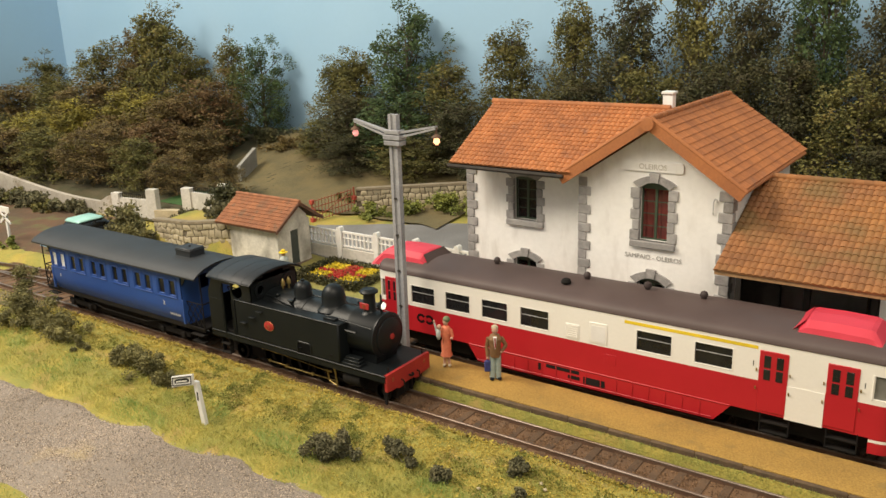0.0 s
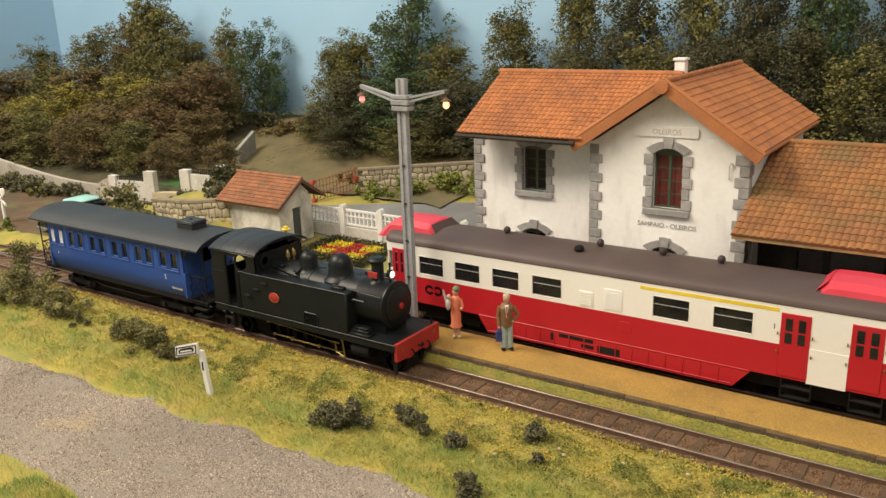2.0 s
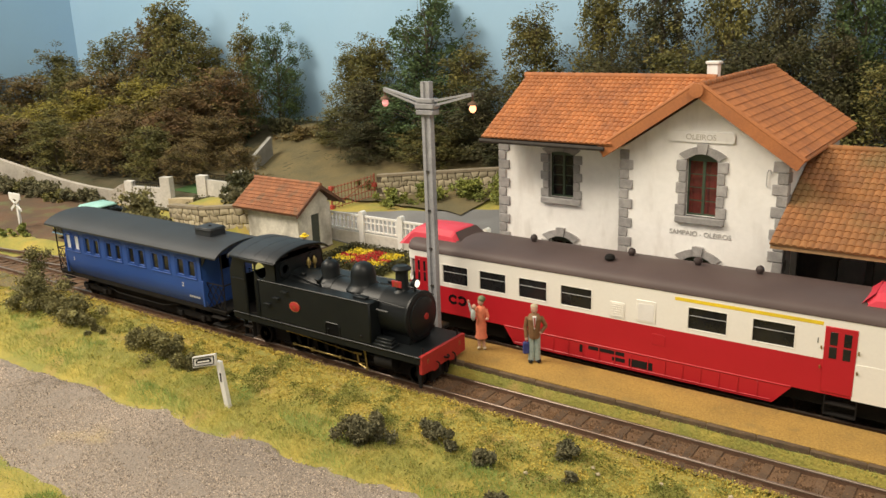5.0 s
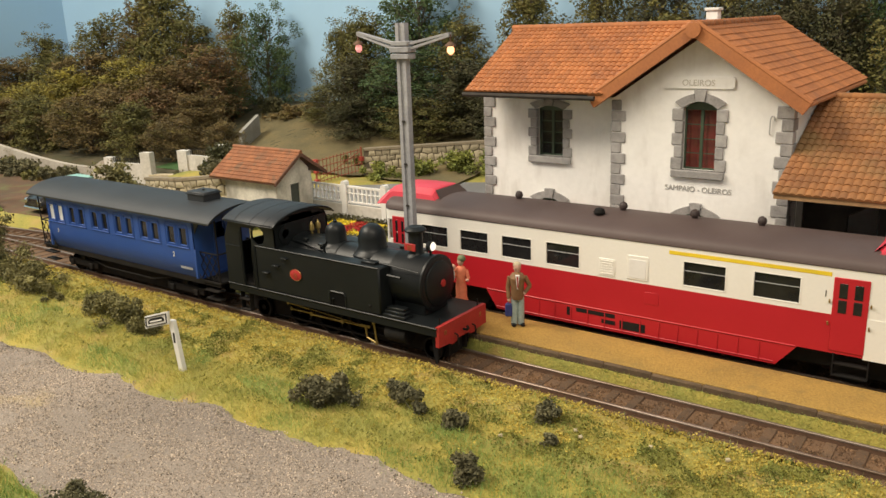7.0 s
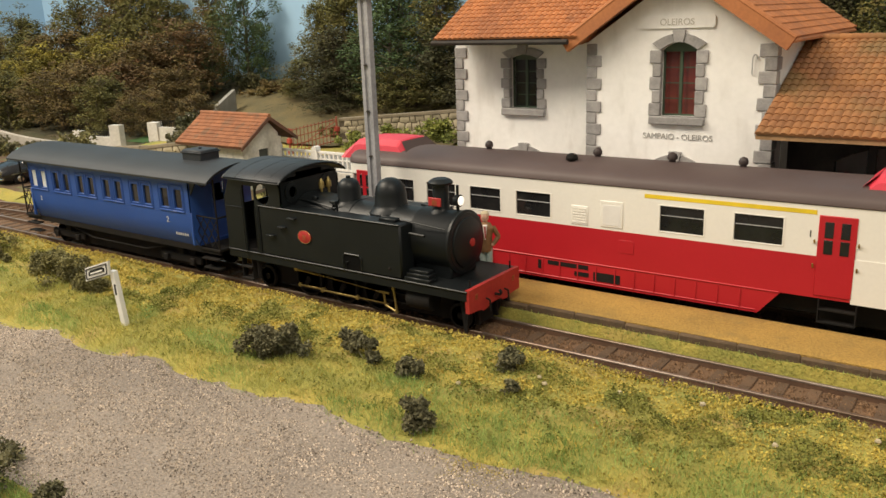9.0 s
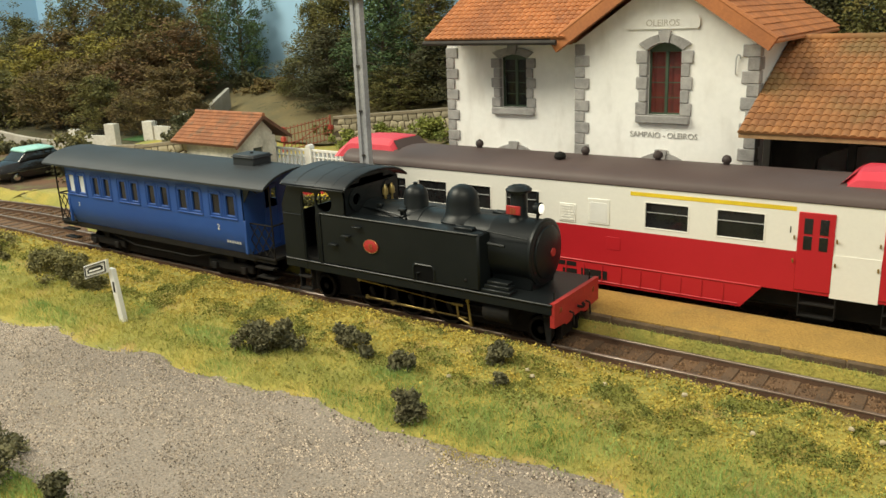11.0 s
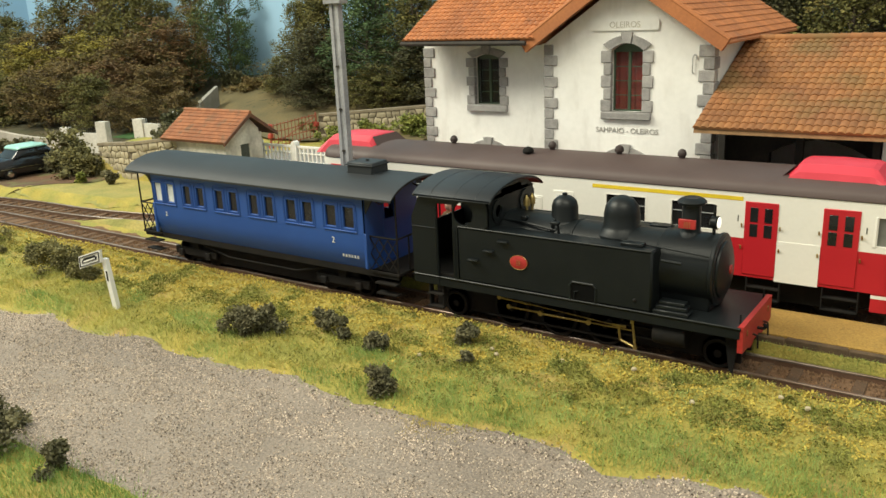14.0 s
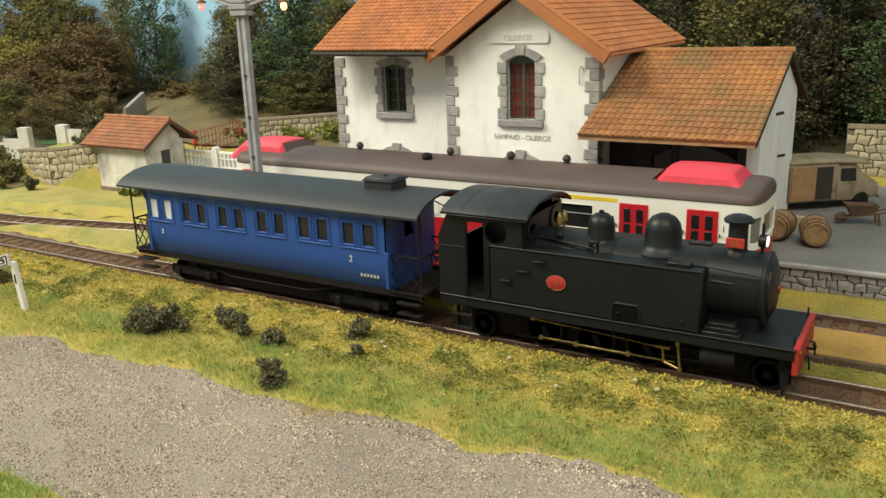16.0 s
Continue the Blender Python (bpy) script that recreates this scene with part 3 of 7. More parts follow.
def jambs(parent, xa, xb, z0, spring, rise, y, sill=True, n=5):
    """Grey stones round an opening, proud of the wall."""
    h = (spring - z0) / n
    rnd = random.Random(int(abs(xa) * 3))
    for k in range(n):
        wdt = 3.1 if k % 2 == 0 else 2.2
        for lo, hi in ((xa - wdt, xa + 0.25), (xb - 0.25, xb + wdt)):
            part("stone", B().box(lo, hi, y - 0.55 + rnd.uniform(-0.1, 0.1), y + 1.2, z0 + k * h + 0.07, z0 + (k + 1) * h - 0.07, 0.18), STONE, parent)
    cx, wd = (xa + xb) / 2, (xb - xa) / 2
    for name, u0, u1, proud, ext in (("lintel", -1.0, -0.26, 0.7, 2.3), ("keystone", -0.24, 0.24, 1.0, 3.3), ("lintel", 0.26, 1.0, 0.7, 2.3)):
        us = [u0 + (u1 - u0) * q / 5 for q in range(6)]
        low = [(cx + u * (wd + 0.1), spring + rise * (1 - u * u)) for u in us]
        high = [(cx + u * (wd + 2.4), spring + rise * (1 - u * u) + ext - 0.5 * u * u) for u in us]
        part(name, B().prism(low + high[::-1], 1, y - proud, y + 1.2), STONE, parent)
    if sill:
        part("window_sill", B().box(xa - 2.8, xb + 2.8, y - 1.3, y + 1.5, z0 - 2.3, z0, 0.25), STONE, parent, "grey granite sill")


def quoins(parent, x, y, z0, z1, sx, wrap=False):
    """Corner stones, long and short in turn; sx: the side to which the wall runs."""
    n = int((z1 - z0) / 3.35)
    h = (z1 - z0) / n
    rnd = random.Random(int(abs(x)))
    for k in range(n):
        w = 4.4 if k % 2 else 2.9
        d = 2.9 if k % 2 else 4.4
        lo, hi = sorted((x - sx * 0.4, x + sx * w))
        part("quoin", B().box(lo, hi, y - 0.45 + rnd.uniform(-0.08, 0.08), y + (d if wrap else 1.0), z0 + k * h + 0.06, z0 + (k + 1) * h - 0.06, 0.2), STONE, parent)


def station():
    s = thing("station_building", "two-storey white plastered station with orange tiled roof", "building", at=(0, 0, 0))
    base = -1.0
    gable = lambda x: 81.0 - abs(x + 101) * 0.67
    front = B()
    wall_with(front, -128, -74, base, gable, [(-105.5, -95, base, 26.5, 2.3), (-105.2, -95.3, 42, 60.5, 2.2)][:1] + [(-105.5, -95, 42, 60.5, 2.2)], 265, 269)
    part("front_wall", front, PLASTER, s, "stained white plaster")
    left = B()
    wall_with(left, -180, -128, base, lambda x: 62.5, [(-159, -148.5, base, 25.5, 2.0), (-159, -148.5, 42, 58.0, 1.2)], 271, 275)
    part("left_wall", left, PLASTER, s, "stained white plaster")
    for b in (B().prism([(269, base), (340, base), (340, 62), (269, 62)], 0, -78, -74), B().prism([(269, base), (275, base), (275, 62), (269, 62)], 0, -128, -124.5),
              B().prism([(-128, base), (-78, base), (-78, 65), (-101, 80), (-128, 62)], 1, 336, 340), B().prism([(275, base), (309, base), (309, 66), (292, 80.5), (275, 64)], 0, -180, -176), B().box(-180, -124, 309, 313, base, 62)):
        part("side_wall", b, PLASTER, s, "plain white plaster")
    # Dark sheets behind the openings put the rooms' darkness into colour.
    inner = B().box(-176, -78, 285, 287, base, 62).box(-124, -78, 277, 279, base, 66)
    part("inner_wall", inner, DARKWOOD_AND_SHADE, s, "near-black sheets standing for the unlit rooms behind the windows")
    for k, (a, c, z0, sp, rs, y, cur) in enumerate(((-105.5, -95, 42, 60.5, 2.2, 267.2, True), (-159, -148.5, 42, 58.0, 1.2, 273.2, False))):
        casement(s, a, c, z0, sp, rs, y, cur)
        jambs(s, a, c, z0, sp, rs, y - 2.2)
    for a, c, sp, rs, y in ((-105.5, -95, 26.5, 2.3, 267.4), (-159, -148.5, 25.5, 2.0, 273.4)):
        casement(s, a, c, 9.0, sp, rs, y, False, "door")
        jambs(s, a, c, 6, sp, rs, y - 2.4, False, 5)
    quoins(s, -128, 265, 5.5, 62.5, 1)
    quoins(s, -74, 265, 5.5, 62.0, -1, True)
    quoins(s, -180, 271, 5.5, 61.5, 1)
    # roofs
    valley = lambda x, y, z: z > 62.4 + (x + 131.8) * 0.685
    stuff(part("roof", tiles(-180, -101, (258, 64.6), (292, 84.2), 40, 16, "x", valley), TILE, s, "orange half-round clay tiles"))
    stuff(part("roof_back", tiles(-180, -101, (326, 64.6), (292, 84.2), 48, 16, "x", valley), TILE, s))
    stuff(part("wing_roof", tiles(259.2, 348.5, (-70.2, 63.2), (-101, 84.3), 42, 13, "y"), TILE, s, "orange clay tiles, darker on the shaded slope"))
    stuff(part("wing_roof_left", tiles(259.2, 348.5, (-131.8, 63.2), (-101, 84.3), 42, 13, "y"), TILE, s))
    stuff(part("ridge_tile", cap_tiles((-180.5, 292, 84.4), (-106, 292, 84.4), 24), TILE, s, "half-round ridge tiles"))
    stuff(part("ridge_tile", cap_tiles((-101, 258.6, 84.6), (-101, 346, 84.6), 24), TILE, s, "half-round ridge tiles"))
    for sx in (-1, 1):
        p, q = Vector((-101 + sx * 31.6, 258.7, 62.9)), Vector((-101, 258.7, 84.2))
        up = Vector((-(q.z - p.z) * sx, 0, (q.x - p.x) * sx)).normalized()
        up = up if up.z > 0 else -up
        e = p + (p - q).normalized() * 0.6
        band = [(v.x, v.z) for v in (e - up * 2.5, q - up * 2.5, q + up * 1.35, e + up * 1.35)]
        verge = part("verge_board", B().prism(band, 1, 258.5, 260.2), TILE, s, "moulded clay verge with sunk panels")
        n = 14
        for i in range(n):
            a, c = p.lerp(q, (i + 0.14) / n), p.lerp(q, (i + 0.86) / n)
            ring = [a - up * 1.7, c - up * 1.7, c + up * 0.5, a + up * 0.5]
            b = B()
            for v, w in zip(ring, ring[1:] + ring[:1]):
                b.rod(v + Vector((0, -0.08, 0)), w + Vector((0, -0.08, 0)), 0.16, n=4)
            part("verge_tile", b, TILE, verge)
        part("verge_cap", B().rod(e + up * 1.2 + Vector((0, 0.4, 0)), q + up * 1.2 + Vector((0, 0.4, 0)), 0.75, n=8), TILE, verge)
        part("soffit", B().prism([(p.x, p.z - 0.75), (q.x, q.z - 0.75), (q.x, q.z - 0.2), (p.x, p.z - 0.2)], 1, 259.8, 345), TILE, s)
    part("finial", B().lathe([(0.2, -0.9), (2.2, -0.8), (2.3, -0.1), (1.4, 0.2), (1.3, 0.7), (0.5, 0.9)], (-101, 258.3, 83.2), "y", 14), TILE, s, "round clay gable ornament")
    part("soffit", B().prism([(258.6, 63.6), (292, 82.8), (325.6, 63.6), (325.6, 64.4), (292, 83.8), (258.6, 64.4)], 0, -179.6, -131), DARKWOOD_AND_SHADE, s)
    part("gutter", B().rod((-180, 257.4, 63.6), (-131, 257.4, 63.4), 0.75, n=8), DARKWOOD_AND_SHADE, s, "dark half-round gutter")
    ch = part("chimney", B().box(-112.6, -108.8, 302, 305.8, 70, 88.2, 0.25), PLASTER, s, "white chimney with a flat cap")
    part("chimney_cap", B().box(-113.1, -108.3, 301.5, 306.3, 88.2, 89.2, 0.2), WHITE, ch)
    part("name_panel", B().prism([(-111, 66.4), (-91, 66.4), (-90.4, 67), (-90.4, 69.2), (-91, 69.8), (-111, 69.8), (-111.6, 69.2), (-111.6, 67)], 1, 264.5, 265.5), PLASTER, s, "raised plaster name panel")
    writing("OLEIROS", 2.5, WALLWHITE, s, "lettering", face_front(-101, 264.45, 68.0), label="faded raised grey letters")
    writing("SAMPAIO - OLEIROS", 2.28, LETTER, s, "lettering", face_front(-100, 264.95, 36.2), 0.14, "raised grey letters")
    br = B().path([(-80, 264.9, 54), (-80, 264.4, 54.2), (-80, 264.3, 58.2), (-79.6, 264.4, 59.2), (-79, 264.5, 59), (-78.9, 264.6, 58)], 0.2)
    part("bell_bracket", br, GREY, s, "small grey iron hook on the wall")


def goods_shed():
    s = thing("goods_shed", "open-fronted goods shed with weathered tiled roof", "shed")
    b = B()
    b.prism([(262, 0), (296, 0), (322, 0), (322, 48), (296, 60.2), (262, 45.5)], 0, -28.5, -25)
    part("gable_wall", b, PLASTER, s, "dirty white end wall")
    # Inner wall and ceiling are near-black: the shed's inner shade as colour.
    b = B()
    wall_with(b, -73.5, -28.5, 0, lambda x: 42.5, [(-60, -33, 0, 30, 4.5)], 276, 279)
    part("inner_wall", b, DARKWOOD_AND_SHADE, s, "back wall with an arched opening, the interior's shade in its colour")
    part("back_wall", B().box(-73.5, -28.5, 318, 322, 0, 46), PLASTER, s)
    part("ceiling_boards", B().prism([(248.6, 39.6), (296.4, 60), (296.4, 60.6), (248.6, 40.2)], 0, -73.4, -24), DARKWOOD_AND_SHADE, s)
    for x in (-70, -49, -30):
        part("post", B().box(x - 1, x + 1, 262.5, 264.5, 0, 44, 0.15), DARKWOOD_AND_SHADE, s)
    part("beam", B().box(-73.4, -28.6, 262.2, 264.8, 40.6, 42.8, 0.15), DARKWOOD_AND_SHADE, s)
    stuff(part("roof", tiles(-73.8, -23.4, (247.5, 40.7), (296.4, 61.6), 25, 17), TILE_OLD, s, "weathered orange-brown tiles"))
    stuff(part("roof_back", tiles(-73.8, -23.4, (338, 43), (296.4, 61.6), 25, 14), TILE_OLD, s))
    stuff(part("ridge_tile", cap_tiles((-74, 296.4, 62.0), (-23.1, 296.4, 62.0), 17), TILE_OLD, s))
    part("eave_board", B().box(-73.6, -23.7, 247.9, 248.5, 39.3, 40.9), WOOD, s, "orange-brown eave board")
    part("verge_board", B().prism([(248, 39.4), (296.4, 60.2), (338, 42), (338, 43), (296.4, 61.6), (248, 40.8)], 0, -24.0, -23.3), DARKWOOD_AND_SHADE, s)
    for y, z in ((284, 44), (292, 30)):
        part("wall_lamp", B().rod((-25, y, z), (-22.8, y, z + 0.6), 0.5, n=6), DARKWOOD_AND_SHADE, s)


def lay_stones(parent, L, low, high, mat, rnd, wide, tall, x0=0.0, y=0.0):
    """Flat six-sided stones with open joints on a wall's face; their corners are shared and uneven."""
    n = max(1, int(L / wide))
    m = max(2, round((high(L / 2) - low(L / 2)) / tall))
    jitter = {}

    def corner(i, k):
        """Corner points lie at half steps along each bed joint."""
        if (i, k) not in jitter:
            dx, dz = rnd.uniform(-0.24, 0.24), rnd.uniform(-0.26, 0.26)
            jitter[i, k] = (i / 2 + (0 if i in (0, 2 * n) else dx), k + (0 if k in (0, m) else dz) + (0.16 if (i + k) % 2 and 0 < k < m else 0))
        return jitter[i, k]
    for k in range(m):
        for c in range(-1, n):
            i0 = 2 * c + (k % 2)
            ids = [(q, k) for q in (i0, i0 + 1, i0 + 2)] + [(q, k + 1) for q in (i0 + 2, i0 + 1, i0)]
            ids = [(min(2 * n, max(0, a)), b) for a, b in ids]
            if ids[0][0] >= ids[2][0] - 1 and ids[0][0] in (0, 2 * n):
                continue
            pts = []
            for a, b in ids:
                u, v = corner(a, b)
                x = min(L, max(0, u * L / n))
                pts.append((x, low(x) + (high(x) - low(x)) * v / m))
            cx, cz = sum(p[0] for p in pts) / 6, sum(p[1] for p in pts) / 6
            out = rnd.uniform(0.35, 0.75)
            rings = []
            for shrink, d in ((0.90, 0.1), (0.86, -out * 0.7), (0.66, -out)):
                rings.append([((p[0] - cx) * shrink, d, (p[1] - cz) * shrink) for p in pts])
            b = B().add(rings[0] + rings[1] + rings[2], [(q, (q + 1) % 6, 6 + (q + 1) % 6, 6 + q) for q in range(6)] + [(6 + q, 6 + (q + 1) % 6, 12 + (q + 1) % 6, 12 + q) for q in range(6)] + [tuple(range(12, 18))])
            part("stone", b, mat, parent, at=(x0 + cx, y, cz))


def yard():
    y = thing("quay", "paved goods yard behind a low grey stone quay wall", "yard", kind="structure")
    part("surface", B().grid([[(x, yy, 6 + 0.12 * noise.noise((x / 9, yy / 9, 0))) for x in range(-182, 240, 6)] for yy in range(257, 400, 6)]), ASPHALT, y, "cracked grey paving")
    part("core", B().box(-182, 236, 257.3, 262, -6, 5.9), MORTAR, y)
    part("coping", B().box(-182, 236, 255.9, 258.2, 5.2, 6.3, 0.2), STONE, y)
    lay_stones(y, 118, lambda x: -4.6, lambda x: 5.1, STONE, random.Random(3), 3.4, 2.5, -22, 257.25)


station()
goods_shed()
yard()


# ---- trees and shrubs ----
def tree(name, h, r, leaf, seed, label, low=0.08, count=11000):
    """Trunk, limbs and a full uneven crown of small leaves in clumps; lower clumps reach near the ground."""
    rnd = random.Random(seed)
    t = thing(name, label, "tree")
    wood = B()
    wood.rod((0, 0, -4), (rnd.uniform(-1, 1), rnd.uniform(-1, 1), h * 0.45), r * 0.075, r * 0.05, 7)
    wood.rod((0, 0, h * 0.44), (rnd.uniform(-2, 2), rnd.uniform(-2, 2), h * 0.92), r * 0.05, r * 0.012, 6)
    b = B()
    lean = rnd.uniform(0, 6.283)
    boughs = 34
    per = count // (boughs * 6)
    for i in range(boughs):
        k = low + (1 - low) * ((i + rnd.random()) / boughs) ** 0.92
        a = i * 2.4 + rnd.uniform(-0.5, 0.5)
        env = r * (0.80 + 0.20 * math.sin(3.1 * k + lean)) * min(1.0, 0.55 + k * 1.6) * (1.0 if k < 0.5 else 1.0 - 0.60 * ((k - 0.5) / 0.5) ** 1.9)
        d = env * rnd.uniform(0.30, 0.98)
        tip = Vector((math.cos(a) * d, math.sin(a) * d, h * k * 0.93))
        root = Vector((0, 0, max(1, tip.z - d * 0.8 - 3)))
        wood.rod(root, tip, r * 0.022, r * 0.008, 4, False)
        size = r * rnd.uniform(0.26, 0.42) * (1.10 - 0.34 * k)
        for _ in range(6):
            c = tip + Vector((rnd.gauss(0, 0.58), rnd.gauss(0, 0.58), rnd.gauss(0.1, 1.15))) * size
            cr = size * rnd.uniform(0.42, 0.78)
            wood.rod(root.lerp(tip, rnd.uniform(0.6, 0.95)), c + (c - root).normalized() * cr * rnd.uniform(0.6, 1.5), r * 0.008, r * 0.002, 3, False)
            for _ in range(per):
                q = Vector((rnd.gauss(0, 1), rnd.gauss(0, 1), rnd.gauss(0, 0.8))).normalized() * (rnd.uniform(0.2, 1.0) ** 0.5)
                if rnd.random() < 0.14:
                    q *= rnd.uniform(1.1, 1.6)
                q.z *= 1.35
                b.leaf(c + q * cr, rnd.uniform(1.0, 2.3), rnd)
    part("trunk", wood, BARK, t, "thin dark trunk and limbs", fix=False)
    part("crown", b, LEAVES[leaf], t, smooth=False, fix=False)
    return t


KINDS = {}


def plant(x, y, h, w, leaf, label="model tree with dense mottled foliage"):
    """Sets a tree of that height and crown width on the ground; like kinds share their meshes."""
    made = KINDS.setdefault(leaf, [])
    z = ground_z(x, y) - 1
    if len(made) < 3:
        t = tree("tree", 100, 26, leaf, len(made) * 31 + len(leaf) * 7 + ord(leaf[0]), label, 0.10 + 0.05 * len(made))
        tagged(t, group="trees of the layout")
        made.append(t)
    else:
        t = copy_thing(made[int(abs(x * 7 + y)) % 3], Matrix())
    k = (h - z) / 100
    t.matrix_basis = Matrix.LocRotScale(Vector((x, y, z)) * U, Euler((0, 0, x * 1.7)), (w / 46, w / 46, k))
    return tagged(t, label)


LABELS = {"olive": "olive-green model tree with dense mottled foliage", "green": "fresh green model tree with tall rounded crown", "brown": "autumn-brown model tree with thin twiggy foliage",
          "yellow": "yellow-green model tree among browner ones", "dark": "dark green tall model tree before the backdrop", "red": "russet model tree with sparse leaves"}
GROVE_LEFT = [(-770, 440, 85, 60, "olive"), (-700, 455, 100, 62, "olive"), (-660, 465, 110, 54, "brown"), (-600, 445, 128, 62, "olive"), (-560, 440, 95, 52, "olive"),
              (-640, 400, 72, 66, "brown"), (-580, 395, 66, 64, "yellow"), (-530, 400, 66, 62, "brown"), (-500, 410, 74, 54, "red"), (-522, 450, 100, 40, "olive"),
              (-495, 458, 98, 40, "green"), (-690, 405, 70, 70, "olive"), (-740, 395, 66, 70, "brown"), (-610, 365, 62, 50, "yellow")]
GROVE_LEFT_2 = [(-560, 362, 50, 52, "brown"), (-515, 365, 52, 50, "red"), (-475, 375, 46, 44, "brown"), (-660, 355, 50, 60, "yellow"), (-720, 350, 50, 60, "olive"),
                (-505, 420, 62, 36, "green"), (-800, 390, 70, 60, "brown"), (-455, 336, 36, 30, "brown"), (-490, 335, 44, 40, "olive"), (-540, 334, 50, 46, "brown"), (-590, 326, 46, 48, "olive"), (-640, 324, 44, 50, "brown"), (-690, 322, 46, 52, "yellow"), (-415, 345, 34, 30, "brown")]
GROVE_MIDDLE = [(-418, 458, 88, 40, "olive"), (-392, 450, 94, 44, "olive"), (-352, 460, 120, 52, "green"), (-315, 450, 86, 50, "olive"), (-268, 455, 108, 46, "olive"),
                (-380, 425, 66, 52, "dark"), (-335, 425, 70, 56, "green"), (-290, 425, 66, 54, "dark"), (-402, 428, 50, 38, "olive"), (-240, 430, 70, 46, "dark"),
                (-226, 458, 122, 42, "olive"), (-360, 405, 44, 40, "dark"), (-310, 408, 44, 44, "olive"), (-265, 410, 48, 44, "dark")]
# Mostly dark leaves, partly to stand for the weaker light at this end.
GROVE_RIGHT = [(-186, 450, 126, 46, "dark"), (-152, 455, 140, 44, "olive"), (-122, 450, 124, 40, "dark"), (-88, 456, 138, 44, "green"), (-54, 448, 128, 42, "dark"),
               (-20, 452, 140, 46, "olive"), (15, 448, 130, 46, "dark"), (50, 452, 140, 46, "green"), (85, 448, 134, 50, "dark"), (120, 450, 138, 54, "dark")]
GROVE_RIGHT_2 = [(-165, 420, 88, 50, "olive"), (-128, 418, 90, 48, "dark"), (-95, 420, 96, 46, "dark"), (-62, 415, 86, 48, "olive"), (-30, 418, 96, 48, "dark"), (5, 415, 84, 50, "green"),
                 (40, 418, 92, 50, "dark"), (75, 415, 86, 52, "olive"), (-205, 425, 82, 44, "dark"), (-45, 400, 60, 44, "dark"), (25, 400, 58, 46, "brown"), (60, 400, 60, 46, "dark"), (105, 402, 66, 50, "dark")]
for grove in (GROVE_LEFT, GROVE_LEFT_2, GROVE_MIDDLE, GROVE_RIGHT, GROVE_RIGHT_2):
    for x, y, h, w, leaf in grove:
        plant(x, y, h, w, leaf, LABELS[leaf])


def bush(name, x, y, w, h, leaf, seed, label, z=None, count=420, size=(0.45, 1.1)):
    rnd = random.Random(seed)
    b = B()
    n = max(7, int(w * 0.9))
    cs = []
    for _ in range(n):
        u = rnd.random()
        cs.append((rnd.gauss(0, w * 0.26) * (1.1 - 0.5 * u), rnd.gauss(0, w * 0.17) * (1.1 - 0.5 * u), h * (0.12 + 0.7 * u), rnd.uniform(0.11, 0.22) * min(w, h * 1.3)))
    for _ in range(count):
        cx, cy, cz, r = cs[rnd.randrange(n)]
        d = Vector((rnd.gauss(0, 1), rnd.gauss(0, 1), rnd.gauss(0, 0.8))).normalized() * r * rnd.uniform(0.35, 1.25)
        b.leaf((cx + d.x, cy + d.y, max(0.1, cz + d.z)), rnd.uniform(*size), rnd)
    for cx, cy, cz, r in cs:
        b.rod((cx * 0.2, cy * 0.2, 0), (cx, cy, cz + r * 0.8), 0.22, 0.08, 4, False)
        b.blob((cx, cy, max(cz, r * 0.4)), r * 0.45, r * 0.45, r * 0.4, rnd, 0.3, 6, 4)
    return solid(name, b, LEAVES[leaf], label, "bush", at=(x, y, ground_z(x, y) - 0.4 if z is None else z), smooth=False, fix=False, group="bushes on the verge")


BUSHES = [(-152, 148.5, 12, 7), (-146.5, 154.5, 10, 7), (-148, 149.5, 12, 7.5), (-133.5, 160.5, 8, 5.5), (-128.5, 159, 7, 5.5), (-115.3, 157.4, 8, 5.6), (-101.3, 140.6, 7.5, 7), (-99, 170.4, 6.5, 5), (-94.3, 162, 4.5, 3.6),
          (-251, 160, 18, 9), (-241, 159, 17, 10), (-230, 157, 14, 7), (-336, 166, 18, 27), (-331, 162, 17, 17), (-322, 166, 18, 14), (-302, 162, 18, 13), (-312, 164, 11, 9), (-287, 160, 7, 5), (-262, 160, 10, 6),
          (-150, 87, 14, 11), (-132, 88, 8, 6), (-160, 92, 11, 9)]
for i, (x, y, w, h) in enumerate(BUSHES):
    bush("bush", x, y, w, h, "scrub" if x < -225 else "bush", i + 50, "olive-brown foam scrub on the grass verge" if x < -225 else "small dark olive foam bush on the grass verge", count=int(900 + w * 120))


def needle(b, rnd, x, y, z, h, lean, w):
    a = rnd.uniform(0, 6.283)
    ca, sa = math.cos(a) * w, math.sin(a) * w
    k = len(b.v)
    b.v += [(x - ca, y - sa, z - 0.2), (x + ca, y + sa, z - 0.2), (x + rnd.gauss(0, lean), y + rnd.gauss(0, lean), z + h)]
    b.f.append((k, k + 1, k + 2))


def on_road(x, y, rnd):
    """The grass thins out over the first few units of gravel."""
    edge = min(y - road_near(x), road_far(x) - y)
    return edge > 0.3 and rnd.random() > 0.5 * math.exp(-edge / 1.8)


def turf_kind(x, y):
    """0 at the track's ochre turf, 1 at the pale long fibres by the road."""
    return smoothstep(164, 150, y + 9 * noise.noise((x / 26, y / 14, 2)) + 3 * noise.noise((x / 7, y / 6, 3)))


PATCH = (-85, 134.5)  # a spill of ochre turf at the edge of the road


